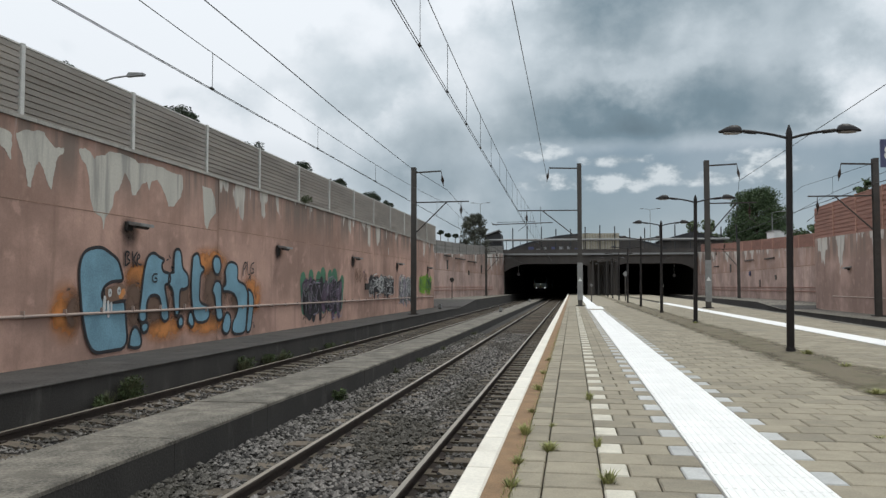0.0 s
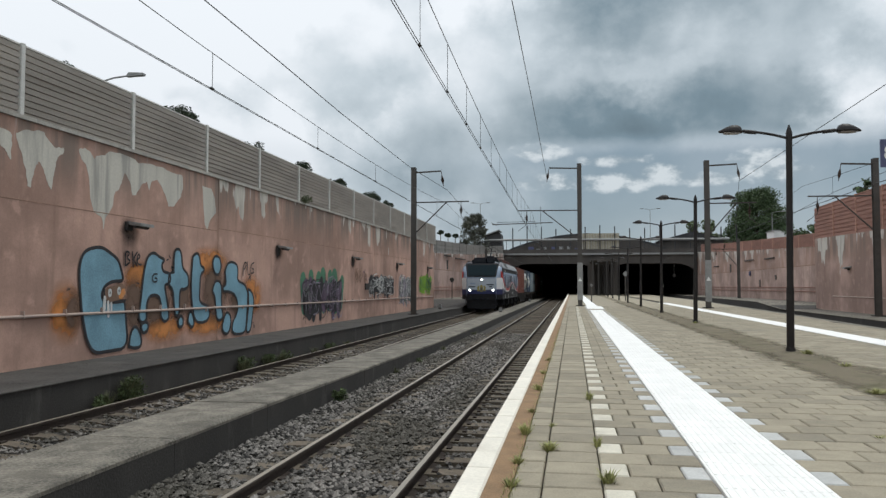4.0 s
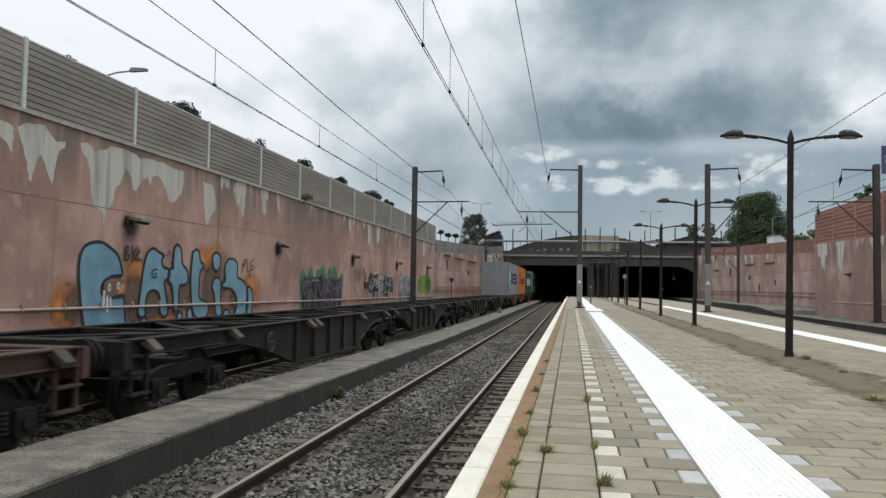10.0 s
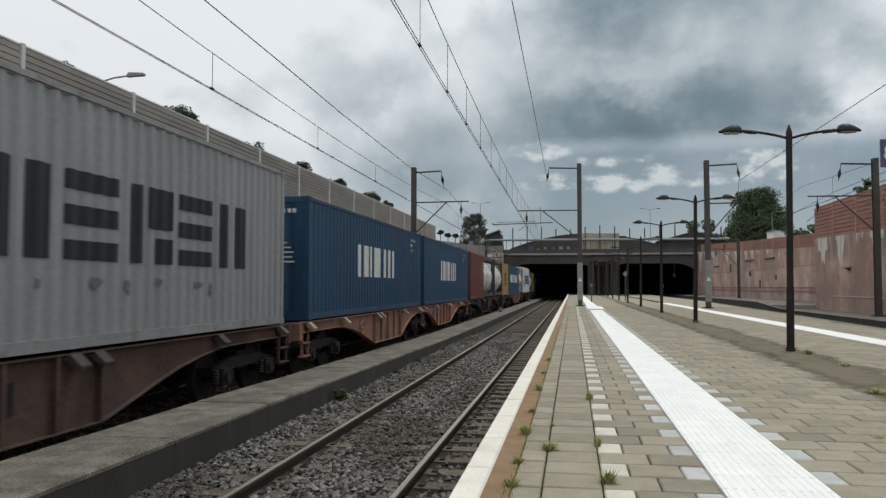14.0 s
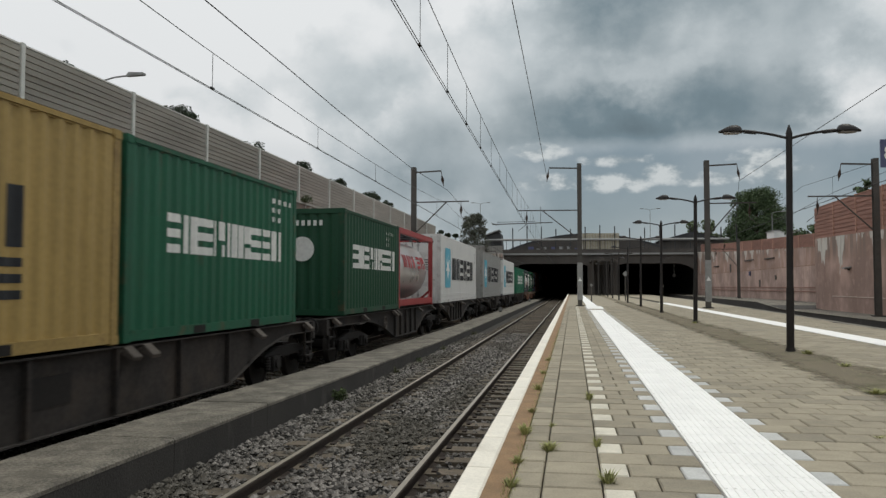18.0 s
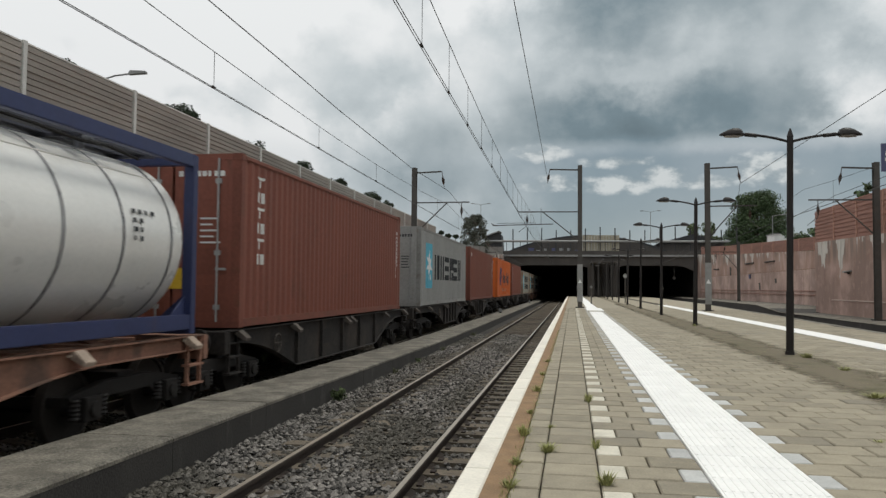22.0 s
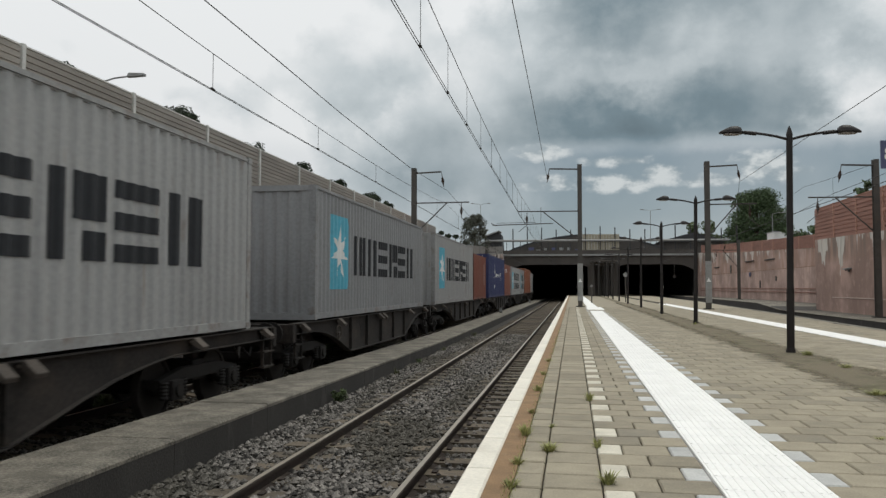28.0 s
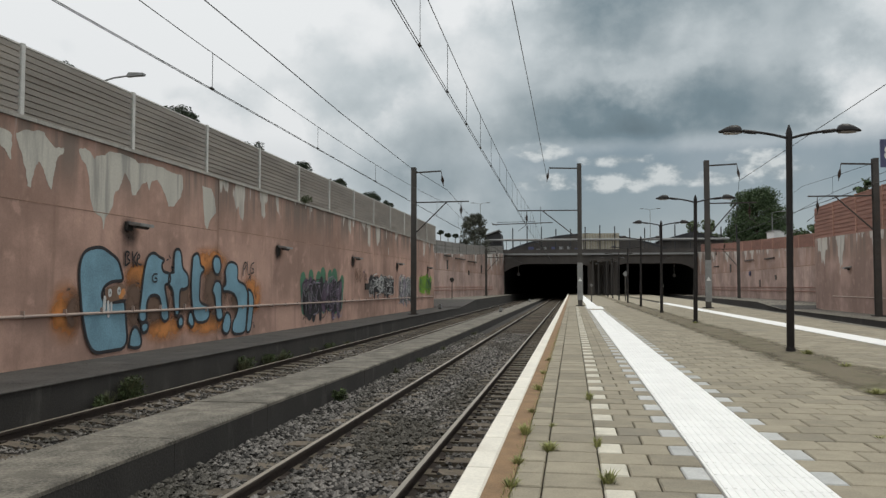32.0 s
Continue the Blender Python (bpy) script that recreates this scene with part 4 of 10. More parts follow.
def strips():
    st = thing("guiding_strip", "bright white ribbed tactile paving strip along the platform", "tactile strip", kind="structure")
    me = tactile_tile()
    y = 3.7
    while y < 39.0:
        for x in (0.977, 1.282):
            part("tactile_tile", me, None, st, at=(x, y + 0.165, PZ + 0.004))
        y += 0.333
    part("paver_infill", Shape().box(0.828, 1.431, y + 0.02, 41.2, PZ - 0.05, PZ), M["paver_stuff"], st, "plain grey pavers where the strip breaks off")
    part("tile_patch", Shape().box(0.76, 1.62, 41.2, 46.4, PZ - 0.05, PZ + 0.008), M["tactile"], st)
    part("tile_run", Shape().box(0.828, 1.431, 46.4, PORTAL + 10, PZ - 0.05, PZ + 0.006).box(0.828, 1.431, -60, 3.7, PZ - 0.05, PZ + 0.006), M["tactile"], st)
    es = thing("platform_edge", "cream white painted edge stones along the platform lip", "platform edge", kind="structure")
    y = 1.0
    while y < 70:
        part("edge_stone", Shape().slab(-0.675, -0.508, y + 0.003, y + 0.997, PZ - 0.14, PZ + 0.006, 0.012), M["edge_white"], es)
        y += 1.0
    part("edge_run", Shape().box(-0.675, -0.508, 70, PORTAL + 30, PZ - 0.14, PZ + 0.004).box(-0.675, -0.508, -60, 1.0, PZ - 0.14, PZ + 0.004), M["edge_white"], es)
    br = Shape().box(-0.506, -0.356, -60, PORTAL + 30, PZ - 0.08, PZ - 0.004)
    solid("edge_gravel_strip", br, M["edge_brown"], "brown gritty strip behind the platform edge", "edging")
    fs = thing("far_warning_line", "white painted line along the far side of the platform", "line", kind="structure")
    s = Shape().box(5.965, 6.6, -60, 57.5, PZ - 0.05, PZ + 0.004)
    part("painted_line", s, M["tactile"], fs)
    vg = Shape().box(3.27, 3.85, -60, PORTAL + 20, PZ - 0.06, PZ - 0.015)
    solid("gravel_verge", vg, M["verge"], "strip of dirt and gravel under the lamp posts", "verge")
    solid("spilt_dirt", Shape().box(2.75, 4.55, 6.0, 60.0, PZ + 0.003, PZ + 0.006), M["spilt_dirt"], "thin sandy dirt spilt over the paving beside the verge", "dirt")
    er = Shape().rings([[(along(edge_r, yy) - 0.24, yy, PZ - 0.12), (along(edge_r, yy) - 0.24, yy, PZ), (along(edge_r, yy) + 0.02, yy, PZ), (along(edge_r, yy) + 0.02, yy, PZ - 0.12)] for yy in (-60, 10, 23.2, 30.2, 35, 50, 65, 90, PORTAL + 30)], caps=True)
    solid("platform_edge_far", er, M["concrete"], "grey concrete edge on the far side of the platform", "platform edge")


strips()


# ---- noise fences ----
FENCE_Y0, FENCE_P = 12.74 - 3.68 * 2, 3.68


def fence_run(name, line, z0f, z1f, pitch, y0, y1, slat_m, post_m, label, rows, face):
    f = thing(name, label, "noise fence", kind="structure")
    y = y0
    while y < y1:
        ya, yb = y, y + pitch
        xa, xb = along(line, ya), along(line, yb)
        za, zb, ta, tb = z0f(ya), z0f(yb), z1f(ya), z1f(yb)
        panel = Shape()
        for r in range(rows):
            for u, v, proud in ((0.0, 0.72 if r % 11 != 6 else 0.58, 0.045), (0.72 if r % 11 != 6 else 0.58, 1.0, 0.0)):
                a0, a1 = za + (ta - za) * (r + u) / rows, za + (ta - za) * (r + v) / rows
                b0, b1 = zb + (tb - zb) * (r + u) / rows, zb + (tb - zb) * (r + v) / rows
                o = face * proud
                panel.rings([[(xa + o, ya + 0.05, a0), (xa + o * 1.4, ya + 0.05, a1), (xa - face * 0.05, ya + 0.05, a1), (xa - face * 0.05, ya + 0.05, a0)],
                             [(xb + o, yb - 0.05, b0), (xb + o * 1.4, yb - 0.05, b1), (xb - face * 0.05, yb - 0.05, b1), (xb - face * 0.05, yb - 0.05, b0)]], caps=True)
        part("fence_panel", panel, slat_m, f)
        part("fence_post", Shape().box(xa - 0.09, xa + 0.09, ya - 0.055, ya + 0.055, za - 0.1, ta + 0.04), post_m, f, bevel=0.008)
        part("top_rail", Shape().beam((xa, ya + 0.06, ta + 0.012), (xb, yb - 0.06, tb + 0.012), 0.10, 0.03), post_m, f)
        y += pitch
    return f


flat_l = [(WX - 0.12, -200.0), (WX - 0.12, 60.0)]
fence_run("fence_left", flat_l, lambda y: 4.98, lambda y: 6.30, FENCE_P, FENCE_Y0, 56.0, M["fence"], M["fence_post"], "weathered grey slatted noise fence with pale posts", 11, 1)
back_fence = Shape().box(WX - 0.17, WX - 0.09, BACK, FENCE_Y0, 4.98, 6.3)
solid("fence_left_rear", back_fence, M["fence"], "weathered grey noise fence", "noise fence")
fl = [(-13.2, 57.4), (-12.7, 70), (-11.7, 88), (-10.4, 102), (-9.5, PORTAL)]
zl = [(4.72, 57.4), (4.97, 70), (5.52, 88), (6.12, 102), (6.62, PORTAL)]
fence_run("fence_left_far", fl, lambda y: along(zl, y), lambda y: along(zl, y) + 1.25 - (y - 57) * 0.005, 3.7, 57.6, 106.0, M["panel_far"], M["panel_far"], "grey concrete panel fence above the far wall", 3, 1)
fr = [(14.9, -200), (14.9, 20), (15.0, 36), (15.25, 53)]
zr = [(4.62, -200), (4.62, 36), (4.9, 52)]
zt = [(6.87, -200), (6.87, 36), (6.85, 53), (6.85, 60)]
fence_run("fence_right", fr, lambda y: along(zr, y), lambda y: along(zt, y), 3.9, 14.0, 50.0, M["fence_red"], M["fence_red_post"], "red-brown boarded noise fence along the wall", 9, -1)
fr2 = [(17.8, 53), (17.7, 70), (17.4, 92), (16.9, PORTAL)]
zr2 = [(4.62, 53), (5.12, 70), (5.82, 92), (6.62, PORTAL)]
fence_run("fence_right_far", fr2, lambda y: along(zr2, y), lambda y: along(zr2, y) + 0.95, 3.9, 54.0, 107.0, M["fence_red"], M["fence_red_post"], "low red-brown boarded fence along the far wall", 4, -1)


# ---- lamp posts on the platform ----
def lamp_post():
    t = thing("street_lamp", "dark brown twin-arm platform lamp post", "lamp post", "lamps along the platform")
    s = Shape()
    s.tube((0, 0, -0.2), (0, 0, 1.1), 0.066, seg=14).tube((0, 0, 1.1), (0, 0, 3.86), 0.058, 0.055, seg=14)
    s.tube((0, 0, 3.86), (0, 0, 3.95), 0.06, 0.035, seg=14).tube((0, 0, 3.95), (0, 0, 4.02), 0.035, 0.008, seg=14)
    part("post", s, M["lamp"], t, smooth=True)
    part("base_collar", Shape().tube((0, 0, -0.02), (0, 0, 0.05), 0.085, 0.075, seg=14), M["lamp"], t)
    for d in (-1, 1):
        arm = Shape().path([(d * 0.04, 0, 3.78), (d * 0.22, 0, 3.83), (d * 0.42, 0, 3.87), (d * 0.60, 0, 3.895), (d * 0.84, 0, 3.915)], 0.024, 8)
        a = part("arm", arm, M["lamp"], t)
        part("collar", Shape().tube((d * 0.57, 0, 3.885), (d * 0.78, 0, 3.908), 0.037, 0.037, 10), M["lamp"], a)
        rings = []
        for u, w, h in ((0.81, 0.05, 0.05), (0.84, 0.11, 0.10), (0.90, 0.14, 0.128), (0.99, 0.145, 0.125), (1.08, 0.12, 0.09), (1.16, 0.07, 0.045), (1.215, 0.02, 0.015)):
            rings.append([(d * u, w * math.cos(q), 3.895 + 0.02 * (u - 0.81) + (h * math.sin(q) if math.sin(q) > 0 else 0.02 * math.sin(q))) for q in (2 * math.pi * i / 16 for i in range(16))])
        head = part("lamp_head", Shape().rings(rings, caps=True), M["lamp"], t, smooth=True)
        part("lens", Shape().prism([(d * 0.86, -0.09), (d * 1.03, -0.11), (d * 1.13, -0.06), (d * 1.13, 0.06), (d * 1.03, 0.11), (d * 0.86, 0.09)], 2, 3.868, 3.882), M["lens"], head, "smoky grey lens")
    return t


first = lamp_post()
lamp_y = [14.84, 25.8, 35.5, 46.3, 57.5, 68.5, 79.5, 90.5, 101.0]
first.matrix_basis = pose(3.795, 14.76, PZ + 0.02, 0, 0.7, 2.0)
for i, y in enumerate(lamp_y[1:]):
    copy_thing(first, pose(3.80 + 0.002 * (y - 15), y, PZ + 0.04, 0, (0.7, 0.3, 0.5)[i % 3], (-1.5, 1.0, 3.0)[i % 3]))


# ---- overhead line masts ----
def insulator(s, p, q, r=0.06):
    """A ribbed spindle between two points, thickest below its middle."""
    p, q = Vector(p), Vector(q)
    s.tube(p, q, r * 0.3, seg=8)
    for i in range(6):
        u = 0.36 + 0.09 * i
        c = p.lerp(q, u)
        d = (q - p) * 0.045
        w = r * (0.75, 1.15, 1.45, 1.5, 1.2, 0.7)[i]
        s.tube(c - d, c + d * 0.6, w, w * 0.72, seg=10)
    return s


def mast(name_label, x, y, z, top, side, arms, plate=False):
    """An H-section mast with a top bracket and a cantilever to one side."""
    t = thing("catenary_mast", name_label, "catenary mast", "overhead line masts", at=(x, y, z))
    h = top - z
    s = Shape()
    s.box(-0.13, 0.13, -0.13, -0.115, -0.2, h).box(-0.13, 0.13, 0.115, 0.13, -0.2, h).box(-0.012, 0.012, -0.115, 0.115, -0.2, h)
    part("post", s, M["mast"], t)
    part("foot", Shape().box(-0.25, 0.25, -0.25, 0.25, -0.12, 0.05), M["concrete_dark"], t, "concrete foot")
    upper = Shape().beam((0, 0, h - 0.28), (side * arms[0], 0, h - 0.22), 0.09, 0.07)
    a = part("top_bracket", upper, M["mast"], t)
    part("insulator", insulator(Shape(), (side * arms[0], 0, h - 0.25), (side * (arms[0] + 0.13), 0, h - 1.05)), M["porcelain"], a)
    low = Shape().beam((0, 0, h - arms[2]), (side * arms[1], 0, h - arms[2] + 0.02), 0.08, 0.06)
    b = part("cantilever", low, M["mast"], t)
    part("strut", Shape().tube((0, 0, h - arms[2] - 1.75), (side * arms[1] * 0.6, 0, h - arms[2]), 0.032, seg=6), M["mast"], b)
    xi = side * arms[1] * 0.86
    part("insulator", insulator(Shape(), (xi, 0, h - arms[2]), (xi, 0, h - arms[2] - 0.78)), M["porcelain"], b)
    part("steady_arm", Shape().tube((xi, 0, h - arms[2] - 0.8), (xi + side * 0.5, 0, h - arms[2] - 1.2), 0.015, seg=6), M["mast"], b)
    if plate:
        part("lower_plate", Shape().box(-0.16, 0.16, -0.15, -0.135, 0.35, 2.55), M["mast_pale"], t, "pale galvanised sheath")
        tri = Shape().prism([(-0.12, 1.45), (0.12, 1.45), (0, 1.68)], 1, -0.156, -0.152)
        part("warning_sign", tri, M["white"], t, "small white triangular warning sign")
    return t


mast("dark steel overhead line mast on the walkway by the wall", -8.42, 41.5, 0.405, 8.33, 1, (1.5, 3.0, 1.9))
pm = mast("dark steel overhead line mast on the platform, pale sheathed foot", 0.45, 47.0, PZ, 9.18, -1, (1.78, 3.62, 2.77), True)
tube_run = Shape().tube((-5.18, 0.0, 4.86), (-1.58, 0.0, 4.94), 0.028, seg=8).tube((-5.25, 0.0, 4.98), (-4.9, 0.0, 4.80), 0.02, seg=8).tube((-4.9, 0.0, 4.99), (-2.6, 0.0, 5.01), 0.014, seg=6)
rt = part("registration_tube", tube_run, M["mast"], pm)
part("dropper_rod", Shape().tube((-2.28, 0.0, 4.85), (-2.28, 0.0, 5.90), 0.014, seg=6), M["mast"], rt)
mast("dark steel overhead line mast on the platform, pale sheathed foot", 7.1, 43.4, PZ, 8.62, 1, (1.55, 2.5, 2.3), True)
mast("dark steel overhead line mast by the salmon wall", 14.1, 39.6, 0.52, 7.95, -1, (1.5, 3.0, 1.77))
mast("dark steel overhead line mast on the far side platform", -10.3, 95.0, PZ, 6.4, 1, (1.2, 2.6, 1.0))
mast("dark steel overhead line mast on the far side platform", 15.75, 79.0, PZ, 6.5, -1, (1.2, 2.4, 1.0))


# ---- overhead wires ----
def catenary(name, cx, supports, label, twin=True, drop_n=7):
    """Contact wire, sagging carrier wire and droppers of one track. supports: y, carrier height, contact height."""
    t = thing(name, label, "overhead wire", kind="structure")
    for (ya, ca, wa), (yb, cb, wb) in zip(supports, supports[1:]):
        n = 12
        car, con = [], []
        for i in range(n + 1):
            u = i / n
            y = ya + (yb - ya) * u
            sag = 4 * u * (1 - u) * 0.75 * min(1.0, (yb - ya) / 50)
            car.append((cx, y, ca + (cb - ca) * u - sag))
            con.append((cx, y, wa + (wb - wa) * u))
        part("carrier_wire", Shape().path(car, 0.008, 5), M["wire"], t)
        for d in ((-0.02, 0.02) if twin else (0.0,)):
            part("contact_wire", Shape().path([(x + d, y, z) for x, y, z in con], 0.007, 5), M["wire"], t)
        for i in range(drop_n):
            u = (i + 0.5) / drop_n
            y = ya + (yb - ya) * u
            k = u * n
            j = min(int(k), n - 1)
            zc = car[j][2] + (car[j + 1][2] - car[j][2]) * (k - j)
            zw = wa + (wb - wa) * u
            part("dropper", Shape().tube((cx, y, zw), (cx, y, zc), 0.006, seg=4), M["wire"], t)
            part("clamp", Shape().tube((cx, y - 0.06, zw + 0.02), (cx, y + 0.06, zw + 0.02), 0.022, seg=6), M["wire"], t)
    return t


catenary("overhead_line_near_track", TRACK_1, [(-60.0, 8.0, 6.1), (-6.0, 8.0, 6.1), (47.0, 6.35, 5.0), (PORTAL + 1, 5.2, 4.85)], "copper overhead wires above the platform track", True, 19)
catenary("overhead_line_wall_track", TRACK_2, [(-60.0, 7.5, 5.75), (-8.0, 7.5, 5.75), (41.5, 6.35, 5.37), (PORTAL + 1, 5.2, 5.0)], "copper overhead wires above the wall track", True, 8)
catenary("overhead_line_third_track", 10.9, [(-60.0, 7.0, 5.9), (-20.0, 7.4, 5.9), (39.6, 6.7, 5.6), (76.0, 6.1, 5.3), (PORTAL + 1, 5.15, 5.0)], "copper overhead wires above the far track", True, 7)
feed = thing("feeder_wires", "bare feeder wires strung between the masts", "overhead wire", kind="structure")
for pts in ([(-6.55, -40, 7.5), (-6.55, 13, 7.1), (-6.55, 17, 7.02), (-6.55, 21.5, 6.9), (-6.55, 31.4, 6.8), (-6.55, 41.5, 7.05), (-8.6, 95, 6.0)], [(-1.4, -40, 9.1), (-1.4, 18.8, 8.87), (-1.4, 28, 8.69), (-1.43, 47, 8.3)], [(8.75, -40, 7.9), (8.75, 23, 7.6), (8.75, 43.4, 7.5), (14.8, 76, 5.9)],
            [(12.3, -40, 7.2), (12.3, 39.6, 6.4), (14.8, 76, 5.8)]):
    part("feeder_wire", Shape().path(pts, 0.012, 5), M["wire"], feed)

# ---- things on the long wall ----
def wall_lamp(y, z):
    t = thing("wall_lamp", "small sooty bulkhead lamp on a bracket on the wall", "wall lamp", "lamps on the long wall", at=(WX, y, z))
    part("bracket", Shape().box(0.0, 0.06, -0.16, 0.10, -0.10, 0.10), M["dark_metal"], t, bevel=0.01)
    part("housing", Shape().prism([(0.05, 0.03), (0.05, 0.11), (0.36, 0.06), (0.36, -0.01)], 1, -0.10, 0.48), M["mast_pale"], t, bevel=0.01)
    part("tube_cover", Shape().tube((0.2, -0.08, 0.0), (0.2, 0.46, 0.0), 0.05, seg=8), M["dark_metal"], t)
    part("soot", Shape().face(*[(0.0035, 0.02 + 0.42 * math.cos(q), -0.12 + 0.40 * math.sin(q)) for q in (math.pi * i / 12 for i in range(24))]), M["mist_soot"], t, "soot stain on the wall")
    return t


for y, z in ((16.22, 3.25), (25.3, 3.18), (34.5, 3.15), (43.6, 3.15), (53.2, 3.15)):
    wall_lamp(y, z)
pipe = thing("wall_conduit", "thin pale conduit fixed along the wall", "conduit", kind="structure")
part("conduit", Shape().path([(WX + 0.035, -60, 1.36), (WX + 0.035, 12, 1.36), (WX + 0.035, 28, 1.28), (WX + 0.035, 55, 1.2)], 0.03, 8), M["pipe"], pipe)
for i in range(40):
    yb = 8 + i * 1.2
    part("clip", Shape().box(WX, WX + 0.07, yb - 0.015, yb + 0.015, 1.18 + (0.14 if yb < 20 else 0.06), 1.46 - (0.0 if yb < 20 else 0.12)), M["pipe"], pipe)
rp = thing("wall_conduit_right", "thin pale conduit along the salmon wall", "conduit", kind="structure")
part("conduit", Shape().path([(14.77, 30, 1.35), (14.77, 36, 1.35), (14.96, 49, 1.35), (16.2, 51.0, 1.7), (17.5, 51.3, 2.1)], 0.03, 8), M["pipe"], rp)
for y, z in ((30.0, 3.0), (46.0, 2.9)):
    o = wall_lamp(y, z)
    o.matrix_basis = pose(14.95 if y > 40 else 14.74, y, z, 0, 0, 180)




# ---- the train ----
def travel(t):
    """Metres run by the train, from its run past the middle of the clip."""
    q = (t - 18.0) / 14.0
    return 367.32 * q - 0.088 * q ** 2 + 1.284 * q ** 3 - 1.432 * q ** 4


def spot(s, t):
    """Place along the track, at t seconds, of what sits s metres behind the locomotive's tail."""
    return s - 294.51 - travel(t)


ROLLING = []          # things that run with the train: object, metres behind the locomotive's tail, height


def rides(ob, s, z):
    ob.matrix_basis = pose(TRACK_2, spot(s, 0.0), z)
    ROLLING.append((ob, s, z))
    return ob


PAINTED, WORN = {}, {}


def worn(m):
    """The same paint where it is scuffed and rusting, for posts and rails."""
    if m.name not in WORN:
        col, rough = PAINTED[m.name]
        old = m.name in ("yellowed_grey_paint", "rust_stained_grey_paint")
        WORN[m.name] = mat("worn_" + m.name, tuple(0.86 * c for c in col), rough + 0.1, var=0.25, scale=1.5, fine=20, bump=0.2, dirt=(0.20, 0.085, 0.035) if old else (0.12, 0.065, 0.035), dirt_scale=3.0, dirt_lo=0.42 if old else 0.52, dirt_hi=0.58 if old else 0.68, dirt_amt=0.9 if old else 0.45, rand=0.1)
    return WORN[m.name]


def paint(name, col, rough=0.5, rust=0.35, fade=0.15, lo=0.59, tint=(0.085, 0.05, 0.032)):
    PAINTED[name] = (col, rough)
    return mat(name, col, rough, metal=0.0, var=fade, scale=0.8, fine=16, bump=0.12, dirt=tint, dirt_scale=2.6, dirt_lo=lo, dirt_hi=lo + 0.11, dirt_amt=rust, stretch=(1, 1.7, 0.28), rand=0.06)


